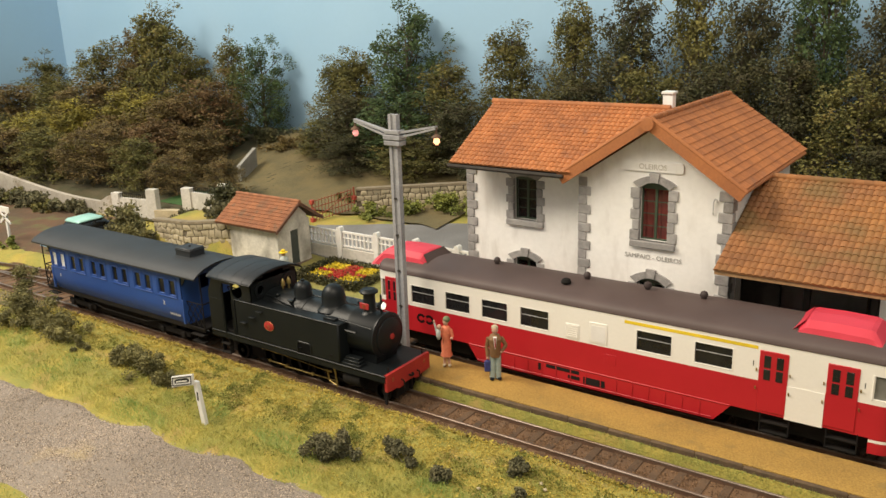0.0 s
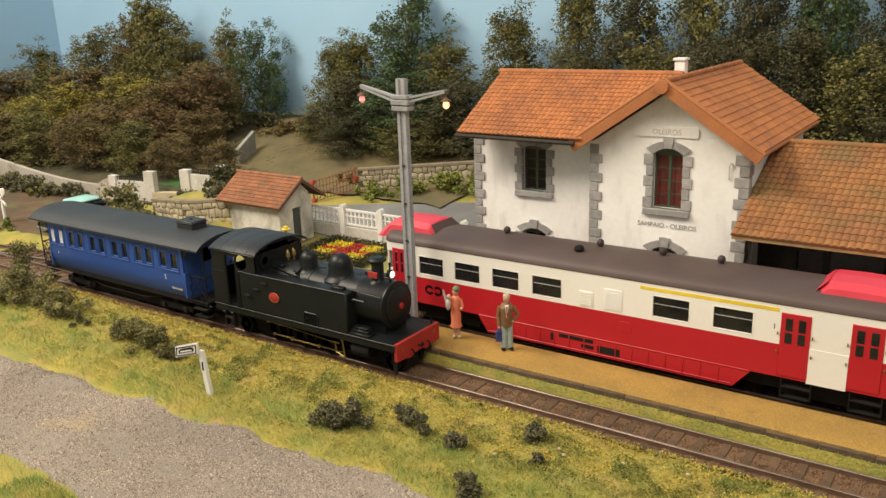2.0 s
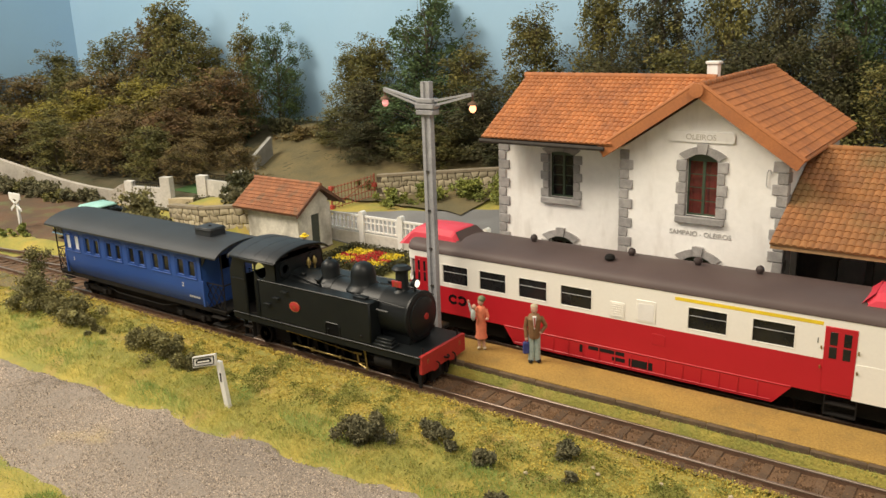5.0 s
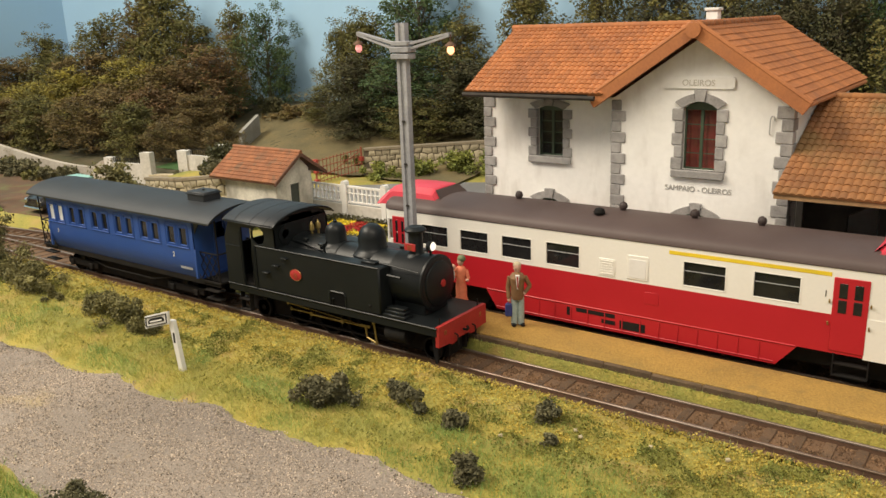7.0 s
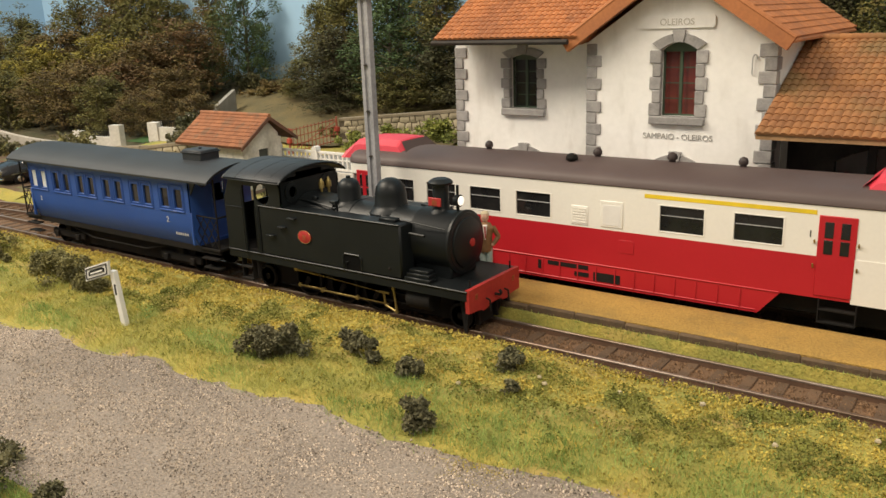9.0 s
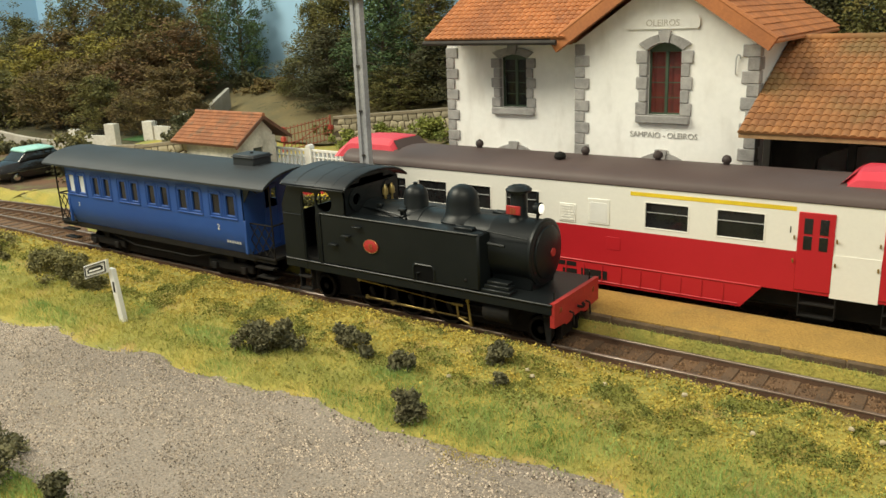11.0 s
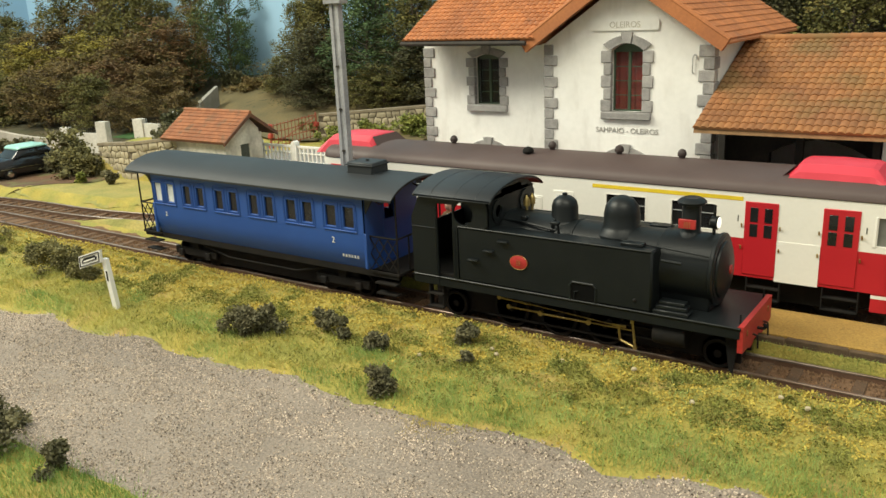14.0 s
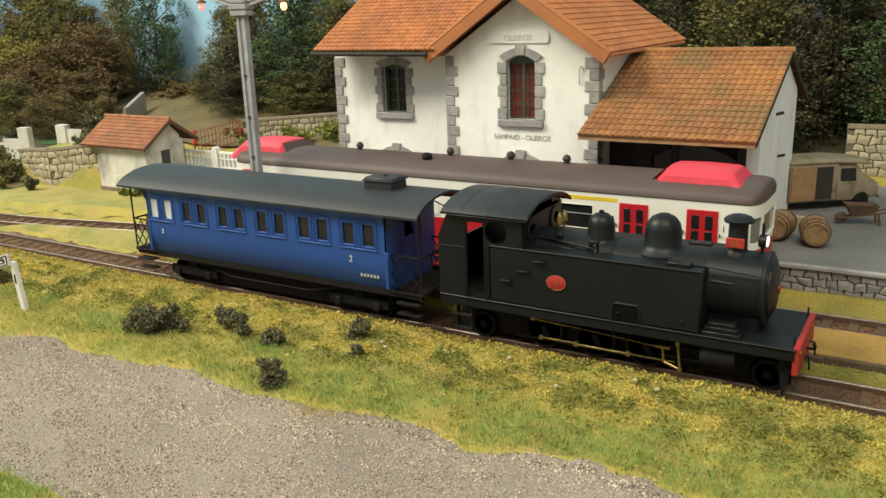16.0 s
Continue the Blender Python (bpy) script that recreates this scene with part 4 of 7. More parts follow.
def verge_grass():
    """Long fibres by the road, ochre and olive turf crumbs towards the track."""
    rnd = random.Random(11)
    pale, lush, ochre, moss = B(), B(), B(), B()
    for _ in range(215000):
        x = rnd.uniform(-400, 90)
        y = rnd.uniform(134, 184) if rnd.random() < 0.88 else rnd.uniform(45, 97)
        if on_road(x, y, rnd) or (x < -250 and rnd.random() < 0.4):
            continue
        k = turf_kind(x, y)
        if y > 100 and rnd.random() > 0.16 + 0.84 * k:
            continue
        green = noise.noise((x / 24, y / 13, 6)) + (0.5 * smoothstep(-135, -95, x) - 0.1 if y > 100 else 0) + (0.5 if y < 100 else 0)
        fresh = green > 0.16 and rnd.random() < 0.8
        needle(lush if fresh else pale, rnd, x, y, ground_z(x, y), rnd.uniform(0.5, 1.5) + (0.5 if fresh else 0.2) * k, 0.8, 0.06)
    for _ in range(26000):
        x, y = rnd.uniform(-200, -60), rnd.uniform(62, 97)
        if not on_road(x, y, rnd):
            needle(lush if noise.noise((x / 12, y / 9, 1)) > -0.25 else pale, rnd, x, y, ground_z(x, y), rnd.uniform(0.8, 2.3), 0.8, 0.08)
    for _ in range(700):
        x, y = rnd.gauss(PATCH[0], 4.5), rnd.gauss(PATCH[1], 2.4)
        needle(ochre, rnd, x, y, ground_z(x, y) + 0.6, rnd.uniform(0.2, 0.6), 0.6, 0.09)
    for _ in range(9000):
        x, y = rnd.uniform(-205, 90), rnd.uniform(202.3, 204.3)
        needle(lush if rnd.random() < 0.3 else pale, rnd, x, y, ground_z(x, y) + 0.1 + 3.7 * smoothstep(202.2, 203.9, y), rnd.uniform(0.3, 1.0), 0.45, 0.09)
    for _ in range(46000):
        x, y = rnd.uniform(-400, 90), rnd.uniform(141, 184.6)
        if on_road(x, y, rnd) or (x < -270 and rnd.random() < 0.45):
            continue
        k = turf_kind(x, y)
        patch = noise.noise((x / 11, y / 7, 4)) + 0.5 * noise.noise((x / 4, y / 3, 7)) - 0.55 * smoothstep(172, 180, y) + 0.14 * smoothstep(-130, -90, x)
        if rnd.random() < k * 0.86:
            continue
        mossy = patch > 0.04
        z = ground_z(x, y)
        tall = 0.6 + (2.0 * min(0.6, patch) if mossy else 0.25 * rnd.random())
        target = moss if mossy else ochre
        for _ in range(5 if mossy else 3):
            target.leaf((x + rnd.gauss(0, 0.5), y + rnd.gauss(0, 0.5), z + rnd.uniform(0, 1) ** 1.4 * tall), rnd.uniform(0.3, 0.76), rnd)
    solid("tall_grass", lush, LUSH, "fresh green grass fibres on the verge", "grass", kind="stuff", smooth=False, fix=False)
    solid("grass", pale, BLADES, "pale yellow-green static grass fibres by the road", "grass", kind="stuff", smooth=False, fix=False)
    solid("turf", ochre, CRUMBS, "ochre-yellow crumbly turf beside the track", "ground cover", kind="stuff", smooth=False, fix=False)
    solid("moss", moss, MOSS, "olive-green mossy tufts in the verge", "ground cover", kind="stuff", smooth=False, fix=False)
    g = B()
    for _ in range(120000):
        x = rnd.uniform(-330, 60)
        y = rnd.uniform(road_near(x), road_far(x))
        if min(y - road_near(x), road_far(x) - y) < rnd.uniform(0.6, 4.5):
            continue
        z = ground_z(x, y) + max(0.2, road_lift(x, y))
        if noise.noise((x / 16, y / 9, 2)) > 0.22 and rnd.random() < 0.75:
            continue
        r = rnd.uniform(0.14, 0.36)
        k = len(g.v)
        a = rnd.uniform(0, 6.283)
        g.v += [(x + r * math.cos(a + q), y + r * math.sin(a + q), z - 0.1) for q in (0, 2.1, 4.2)] + [(x + rnd.gauss(0, 0.06), y + rnd.gauss(0, 0.06), z + r * 0.7)]
        g.f += [(k, k + 1, k + 3), (k + 1, k + 2, k + 3), (k + 2, k, k + 3)]
    solid("gravel", g, CHIPS, "loose pale gravel chips on the road", "gravel", kind="stuff", smooth=False, fix=False)


verge_grass()


# ---- railcar ----
CABGLASS = material("cab_window_glass", (0.20, 0.20, 0.18), (0.14, 0.14, 0.13), 5, 0.12, bump=0, fleck=0.1)
VENT = material("dark_vent_paint", (0.04, 0.026, 0.024), None, 3, 0.6)


def end_plan(n=10, x_in=6.5, half=12.5):
    """Rounded end in plan: (how far out, half width) pairs."""
    return [(x_in * math.sin(math.pi / 2 * k / n) ** 0.9, half * (1 - (k / n) ** 3.2) ** 0.62 if k < n else 0.0) for k in range(n + 1)]


def railcar():
    r = thing("railcar", "red and cream diesel railcar with brown roof standing at the platform", "railcar", at=(0, 237.5, 0))
    X0, X1, H = -185.5, -23.5, 12.5

    def hull(z0, z1, inset=0.0, ends=True):
        plan = [(X1 + dx, w) for dx, w in end_plan(half=H - inset)]
        right = [(x, -w) for x, w in plan] + [(x, w) for x, w in plan[-2::-1]]
        left = [(X0 - (x - X1), y) for x, y in right[::-1]]
        left = [(X0 - (x - X1), -y) for x, y in right]
        b = B()
        loop = right + left
        b.prism(loop, 2, z0, z1)
        return b
    part("lower_body", hull(7.9, 17.6), RED, r, "glossy red lower body")
    for x0, x1 in ((X0, X0 - 6.5), (X1, X1 + 6.5)):
        b = B()
        plan = [(x0 + (x1 - x0) / 6.5 * dx, w) for dx, w in end_plan(half=H)]
        loop = [(x, -w) for x, w in plan] + [(x, w) for x, w in plan[-2::-1]]
        b.prism(loop, 2, 17.6, 19.2)
        b.prism(loop, 2, 25.8, 29.4)
        inner = [(x, w * 0.96) for x, w in plan]
        s = 1 if x1 > x0 else -1
        part("cab_end", b, CREAM, r, "cream rounded cab end")
        for k in range(0, 21, 4):
            a = loop[min(k, len(loop) - 1)]
            part("window_pillar", B().rod((a[0] - s * 0.25, a[1] * 0.985, 19), (a[0] - s * 0.25, a[1] * 0.985, 26), 0.45, n=6), CREAM, r)
        shrink = [(x - s * 0.5, y * 0.96) for x, y in loop]
        part("cab_glass", B().prism(shrink, 2, 19.2, 25.8), CABGLASS, r, "pale reflecting cab windows")
        for z0, z1, k, mt in ((3.4, 7.95, 0.99, RED), (5.0, 5.9, 1.0, CREAM), (6.7, 7.5, 1.0, CREAM)):
            part("apron", B().prism([(x0 + (x - x0) * (k - 0.1 * (8 - z1) / 4), y * (k - 0.06 * (8 - z1) / 4)) for x, y in loop], 2, z0, z1), mt, r, "striped red and white apron" if mt is CREAM else "red apron")
    wins = [(-175.3, -165), (-160.2, -150), (-145, -134.8), (-129.8, -119.2), (-89, -78), (-71, -60)]
    for side in (-1, 1):
        y0, y1 = sorted((side * H, side * (H - 0.7)))
        b = B()
        b.box(X0, X1, y0, y1, 17.6, 19).box(X0, X1, y0, y1, 25.5, 29.4)
        at = X0
        for a, c in wins + [(X1, X1)]:
            b.box(at, a, y0, y1, 19, 25.5)
            at = c
        part("upper_side", b, CREAM, r, "cream upper side with window openings")
        for a, c in wins:
            w = thing("window", "", "")
            w.parent = r
            yo = side * H
            f = B()
            for q in ((a - 0.3, a + 0.06, 18.8, 25.7), (c - 0.06, c + 0.3, 18.8, 25.7), (a, c, 18.8, 19.06), (a, c, 25.44, 25.7)):
                f.box(q[0], q[1], *sorted((yo + side * 0.09, yo - side * 0.5)), q[2], q[3], 0.04)
            part("window_frame", f, CREAM, w)
            part("pane", B().box(a, c, *sorted((yo - side * 0.35, yo - side * 0.55)), 19, 25.5), DARKPANE, w, "dark tinted glass")
            part("slide_bar", B().box(a + 0.2, c - 0.2, *sorted((yo - side * 0.12, yo - side * 0.4)), 22.95, 23.1), GREY, w)
        for a, c in ((-52.6, -44.8), (-34.9, -27), (-187.2, -181.2)):
            d = thing("door", "", "")
            d.parent = r
            yo = side * H
            part("leaf", B().box(a, c, *sorted((yo + side * 0.22, yo - side * 0.4)), 8.6, 27, 0.12), RED, d, "red double door leaf")
            m = (a + c) / 2
            for p0, p1 in ((a + 1.3, m - 0.75), (m + 0.75, c - 1.3)):
                for z0, z1 in ((18.3, 21.5), (22, 25.6)):
                    part("pane", B().box(p0, p1, *sorted((yo + side * 0.3, yo)), z0, z1, 0.05), DARKPANE, d)
            for hx in (a - 0.6, c + 0.6):
                for hz in (15, 20.5):
                    part("handle", B().rod((hx, yo + side * 0.15, hz), (hx, yo + side * 0.5, hz + 0.9), 0.22, n=5), BRASS, d)
        yo = side * H
        part("lower_panel", B().box(-44.9, -35, *sorted((yo + side * 0.12, yo - side * 0.3)), 7.6, 17.8), CREAM, r, "cream panel between the doors")
        part("stripe", B().box(-93, -53.2, *sorted((yo + side * 0.05, yo - side * 0.2)), 27, 28), YELLOW, r, "yellow first-class stripe")
        part("grille", B().box(-113, -108.2, *sorted((yo + side * 0.16, yo - side * 0.2)), 18.2, 23.2, 0.1), CREAM, r)
        for k in range(6):
            part("slat", B().box(-112.5, -108.7, *sorted((yo + side * 0.26, yo)), 18.7 + k * 0.72, 19.1 + k * 0.72), CREAM, r)
        part("blank_window", B().box(-104.6, -98.6, *sorted((yo + side * 0.18, yo - side * 0.2)), 18.4, 25.2, 0.1), CREAM, r)
        part("blank_pane", B().box(-104, -99.2, *sorted((yo + side * 0.24, yo)), 18.9, 24.2, 0.05), WHITE, r, "white blanked window")
        part("hatch", B().box(-99.5, -95.5, *sorted((yo + side * 0.1, yo)), 12, 15.4, 0.1), RED, r)
        b = B()
        b.prism([(-151, 8), (-147, 2.1), (-64.5, 2.1), (-59.5, 8)], 1, *sorted((yo + side * 0.02, yo - side * 1.0)))
        part("skirt", b, RED, r, "red lower skirt with ribs")
        part("skirt_lip", B().rod((-150.5, yo, 7.9), (-60, yo, 7.9), 0.22, n=6).rod((-147, yo, 2.8), (-65, yo, 2.8), 0.2, n=6), RED, r)
        for k in range(15):
            x = -143 + k * 5.3
            part("rib", B().box(x, x + 0.3, *sorted((yo + side * 0.2, yo)), 2.6, 7.4, 0.05), RED, r)
        for a, c, z0, z1 in ((-120, -108, 6.0, 7.2), (-112, -107.8, 4.0, 5.2), (-106.5, -99, 3.4, 5.8), (-123, -122, 4.5, 7)):
            part("vent_slot", B().box(a, c, *sorted((yo + side * 0.1, yo)), z0, z1), UNDER, r)
        for a in (-51.5, -34):
            st = B()
            for z in (2.2, 5.2):
                st.box(a, a + 8, *sorted((yo + side * 0.2, yo - side * 2.0)), z, z + 0.35)
            for x in (a, a + 7.8):
                st.box(x, x + 0.25, *sorted((yo + side * 0.1, yo - side * 1.6)), 2.2, 8)
            part("step", st, UNDER, r)
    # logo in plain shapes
    lg = B()
    for cx, a0, a1 in ((-171.2, 35, 325), (-167.6, -145, 145)):
        pts = [(cx + 1.55 * math.cos(radians(a0 + (a1 - a0) * k / 10)), -H - 0.02, 13.4 + 1.35 * math.sin(radians(a0 + (a1 - a0) * k / 10))) for k in range(11)]
        for p, q in zip(pts, pts[1:]):
            d = (Vector(q) - Vector(p)).normalized()
            nn = Vector((-d.z, 0, d.x)) * 0.48
            p, q = Vector(p) - d * 0.1, Vector(q) + d * 0.1
            lg.add([p - nn, q - nn, q + nn, p + nn, p - nn + Vector((0, 0.1, 0)), q - nn + Vector((0, 0.1, 0)), q + nn + Vector((0, 0.1, 0)), p + nn + Vector((0, 0.1, 0))],
                   [(0, 1, 2, 3), (4, 7, 6, 5), (0, 4, 5, 1), (1, 5, 6, 2), (2, 6, 7, 3), (3, 7, 4, 0)])
    part("emblem", lg, BLACK, r, "black two-ring emblem")
    for x in (-54.2, -25.6):
        writing("1", 2.2, BLACK, r, "numeral", face_front(x, -H - 0.03, 22.5), 0.03)
    # roof
    b = B()
    rows = []
    stations = [(X0 - dx, w) for dx, w in end_plan(9)[::-1]] + [(X0 + (X1 - X0) * k / 14, H) for k in range(1, 14)] + [(X1 + dx, w) for dx, w in end_plan(9)]
    for x, w in stations:
        k = w / H
        rows.append([(x, w * 1.02 * math.sin(math.pi / 2 * j / 8) , 29.3 + 4.3 * (k ** 0.7) * (math.cos(math.pi / 2 * j / 8) ** 0.8 if abs(j) < 8 else 0)) for j in range(-8, 9)])
    b.grid(rows)
    part("roof", b, BROWNROOF, r, "dark brown curved roof")
    part("drip_rail", hull(29.1, 29.5, -0.12), BROWNROOF, r)
    for cx, s in ((-182, 1), (-34.5, -1)):
        hp = B()
        a0, a1 = -13, 13
        rows = []
        for u, wy, zz in ((-13.2, 9.4, 30.6), (-12.2, 9.2, 32.6), (-9.2, 8.2, 35.3), (-8, 8.0, 35.7), (0, 8.0, 36.0), (7.2, 8.0, 35.8), (8, 8.1, 35.5), (12.8, 9.2, 30.4)):
            rows.append([(cx + s * u, -wy - 1.2, 30.0), (cx + s * u, -wy, zz - (zz - 30) * 0.28), (cx + s * u, -wy * 0.72, zz), (cx + s * u, 0, zz + 0.35), (cx + s * u, wy * 0.72, zz), (cx + s * u, wy, zz - (zz - 30) * 0.28), (cx + s * u, wy + 1.2, 30.0)])
        hp.grid(rows)
        hm = part("roof_box", hp, HUMP, r, "bright red roof-mounted radiator box", smooth=False)
        g = B().grid([[(cx + s * 8.2, -6.4, 35.5), (cx + s * 8.2, 6.4, 35.5)], [(cx + s * 12.9, -8.6, 30.9), (cx + s * 12.9, 8.6, 30.9)]])
        for v in range(len(g.v)):
            g.v[v] = (g.v[v][0] + s * 0.12, g.v[v][1], g.v[v][2] + 0.12)
        part("radiator_mesh", g, BROWNROOF if s > 0 else HUMP, hm)
        part("rail", B().rod((cx - 9, -10.2, 31.3), (cx + 9, -10.2, 31.3), 0.25, n=6), HUMP, hm)
    for x, y, k in ((-148, 3, 1.0), (-113, 3, 1.0), (-74, 3, 1.0), (-117, -4.5, 1.35), (-92, 3, 1.1)):
        part("roof_vent", B().lathe([(0.8, -1.5), (0.85, 0.6), (1.15 * k, 0.8), (1.25 * k, 1.4), (0.95 * k, 2.2), (0.3, 2.6)], (x, y, 33.4 if y > 0 else 32.8), "z", 12), UNDER if k > 1.2 else VENT, r, "mushroom roof vent")
    # under
    part("underframe", B().box(X0 - 2, X1 + 2, -9, 9, 3, 8), UNDER, r)
    for cx in (-172, -157, -48, -33):
        for side in (-1, 1):
            part("wheel", B().lathe([(4.2, -0.5), (4.2, 0.3), (4.6, 0.35), (4.6, 0.7)] if side < 0 else [(4.6, -0.7), (4.6, -0.35), (4.2, -0.3), (4.2, 0.5)], (cx, side * 5.0, 2.4), "y", 20), UNDER, r)
    for cx in (-164.5, -40.5):
        part("bogie", B().box(cx - 12, cx + 12, -8.4, -6.8, 1.2, 4.4, 0.3).box(cx - 12, cx + 12, 6.8, 8.4, 1.2, 4.4, 0.3), UNDER, r)
    for s, x in ((1, X1 + 5.2), (-1, X0 - 5.2)):
        for y in (-5.5, 5.5):
            part("buffer", B().lathe([(0.7, 0), (0.7, s * 2.2), (1.6, s * 2.3), (1.5, s * 2.7)], (x, y, 6.6), "x", 12), UNDER, r)
            part("headlamp", B().lathe([(1.1, 0), (1.2, s * 1.6), (0.9, s * 1.9)], (x - s * 1.0, y * 1.2, 15.5), "x", 12), RED, r, "red-ringed headlamp")
        part("coupling", B().box(*sorted((x, x + s * 2.4)), -1, 1, 5.6, 7.4, 0.2), UNDER, r)
        part("horn", B().lathe([(0.3, 0), (0.5, s * 1.2), (1.0, s * 1.9)], (x - s * 2, -8, 29.3), "x", 8), CREAM, r)


railcar()

# ---- steam locomotive ----
# its own space: x = 0 at the number plate, y = 0 on the track's middle line


def spoked(radius, n=10):
    rim = B()
    rim.lathe([(radius, -0.4), (radius, 0.4), (radius - 0.75, 0.45), (radius - 0.75, -0.45), (radius, -0.4)], (0, 0, 0), "y", 26)
    rim.lathe([(radius + 0.45, 0.4), (radius + 0.45, 0.75), (radius - 0.6, 0.75), (radius - 0.6, 0.4), (radius + 0.45, 0.4)], (0, 0, 0), "y", 26)
    sp = B().lathe([(0.9, -0.55), (0.9, 0.55)], (0, 0, 0), "y", 12)
    for k in range(n):
        a = 2 * math.pi * k / n
        sp.rod((0, 0, 0), ((radius - 0.6) * math.cos(a), 0, (radius - 0.6) * math.sin(a)), 0.24, 0.2, 5)
    cr = B().box(-0.7, 2.2, -0.75, 0.2, -0.7, 0.7, 0.15)
    return rim, sp, cr


ROLLING = []


def wheel(parent, x, y, radius, label="", crank=True):
    hub = thing("wheel", label or "black spoked wheel", "")
    hub.parent = parent
    z = RAIL_TOP + radius
    hub.location = Vector((x, y, z)) * U
    rim, sp, cr = spoked(radius, 10 if crank else 8)
    part("rim", rim, UNDER, hub)
    part("spokes", sp, UNDER, hub)
    if crank:
        part("crank", cr, UNDER, hub)
    ROLLING.append((hub, x, y, z, radius))
    return hub


RODS = []


def locomotive():
    e = thing("steam_locomotive", "matt black narrow-gauge tank locomotive with red buffer beam", "locomotive", at=(-207, 196, 0))
    W = 11.6
    # frames and running board
    part("running_board", B().box(-31, 51.4, -W, W, 9.4, 10.1, 0.12), BLACK, e)
    for y in (-W, W):
        part("board_beading", B().rod((-31, y, 9.9), (51.3, y, 9.9), 0.2, n=6), BLACK, e)
    for y in (-W + 0.1, W - 0.6):
        part("valance", B().box(-31, 51.2, y, y + 0.5, 7.6, 9.4), BLACK, e)
    for y in (-4.4, 3.6):
        part("frame", B().box(-29, 50, y, y + 0.8, -0.8, 9.5), UNDER, e)
    # Dark block added inside the frames to close bright gaps between wheels.
    part("ash_pan", B().box(-29, 49, -3.4, 3.4, -1.2, 9.4), UNDER, e)
    beam = part("buffer_beam", B().prism([(-W + 0.2, 10.3), (W - 0.2, 10.3), (W - 0.2, 4.6), (6.4, 4.3), (5.4, 3.7), (3.4, 3.9), (2.4, 4.6), (-2.4, 4.6), (-3.4, 3.9), (-5.4, 3.7), (-6.4, 4.3), (-W + 0.2, 4.6)], 0, 50.8, 51.9), BEAM, e, "red painted buffer beam with scalloped lower edge")
    part("coupling_hook", B().path([(51.9, 0, 6.4), (53.2, 0, 6.4), (53.7, 0, 7.0), (53.1, 0, 7.5)], 0.35), UNDER, beam)
    for y in (-7, 7):
        writing("|||", 1.5, BRASS, beam, "numeral_bars", pose(51.95 * U, y * 1.2 * U, 8.2 * U, 90, 0, 90), 0.02)
        part("lamp_iron", B().rod((50.6, y * 1.3, 10.1), (50.6, y * 1.3, 12.2), 0.22, n=6), BLACK, e)
        part("brake_pipe", B().path([(52, y * 0.6, 6.5), (53.0, y * 0.6, 6.2), (53.2, y * 0.6, 3.4)], 0.22), UNDER, beam)
    for y in (-9, 9):
        part("front_guard", B().prism([(47.6, 7.6), (50.6, 7.6), (49.6, -1.2), (48.9, -1.2)], 1, y - 0.3, y + 0.3), UNDER, e)
    # boiler
    part("boiler", B().lathe([(7.4, -8), (7.4, 31), (7.7, 31.2), (7.7, 31.8), (7.6, 32), (7.6, 43.2), (7.2, 43.8)], (0, 0, 18.4), "x", 40), BLACK, e, "smooth black boiler and smokebox")
    part("smokebox_rim", B().lathe([(7.6, 0), (7.95, 0.15), (7.95, 0.75), (7.5, 0.95)], (42.9, 0, 18.4), "x", 40), BLACK, e)
    part("smokebox_door", B().lathe([(7.3, 0), (7.2, 0.5), (6.3, 0.6), (6.2, 1.0), (4.5, 1.6), (1.2, 2.0), (0.4, 2.0)], (43.5, 0, 18.4), "x", 36), BLACK, e)
    part("door_boss", B().lathe([(1.1, 0), (1.0, 0.5), (0.3, 0.6)], (45.3, 0, 18.6), "x", 12), BEAM, e, "small red disc")
    for x in (10, 20, 31):
        part("boiler_band", B().lathe([(7.5, 0), (7.58, 0.1), (7.58, 0.5), (7.5, 0.6)], (x, 0, 18.4), "x", 40), BLACK, e)
    part("firebox_casing", B().lathe([(8.3, -8.4), (8.3, 4.2), (8.5, 4.3), (8.5, 5.2), (7.6, 5.3)], (0, 0, 18.2), "x", 40), BLACK, e, "wider firebox casing with a raised end band")
    part("casing_plug", B().box(-3.4, -1.8, -4.6, -3.4, 25.0, 26.4, 0.2), BLACK, e)
    part("saddle", B().box(32, 43, -5.5, 5.5, 9.8, 13.5, 0.4), BLACK, e)
    # side tanks
    for s in (-1, 1):
        y0, y1 = sorted((s * W, s * (W - 5.4)))
        part("side_tank", B().box(-17.2, 32.4, y0, y1, 10.05, 23.8, 0.45), BLACK, e, "flat-sided black water tank")
        yo = s * W
        part("tank_edge", B().rod((-17, yo, 23.7), (32.2, yo, 23.7), 0.22, n=6), BLACK, e)
        for x, z in ((-9.5, 18.6), (-5.5, 21.4), (-14, 15.8)):
            part("tank_step", B().box(x, x + 2.8, *sorted((yo, yo + s * 1.1)), z, z + 0.35, 0.08), BLACK, e)
        part("rod_hatch", B().path([(13.2, yo, 10.2), (13.2, yo, 13.6), (13.8, yo, 14.3), (18.9, yo, 14.3), (19.5, yo, 13.6), (19.5, yo, 10.2)], 0.28, 6), BLACK, e)
        # Thin near-black plate on the tank stands for the shaded recess.
        part("hatch_recess", B().prism([(13.4, 10.2), (13.4, 13.5), (13.9, 14.1), (18.8, 14.1), (19.3, 13.5), (19.3, 10.2)], 1, *sorted((yo + s * 0.03, yo - s * 0.2))), GAPSHADE, e, "near-black plate standing for the shaded cut-out over the rods")
        part("oil_pipe", B().path([(14.2, yo + s * 0.1, 10.4), (14.4, yo + s * 0.3, 12.2), (15.2, yo + s * 0.2, 12.4)], 0.14, 5), BLACK, e)
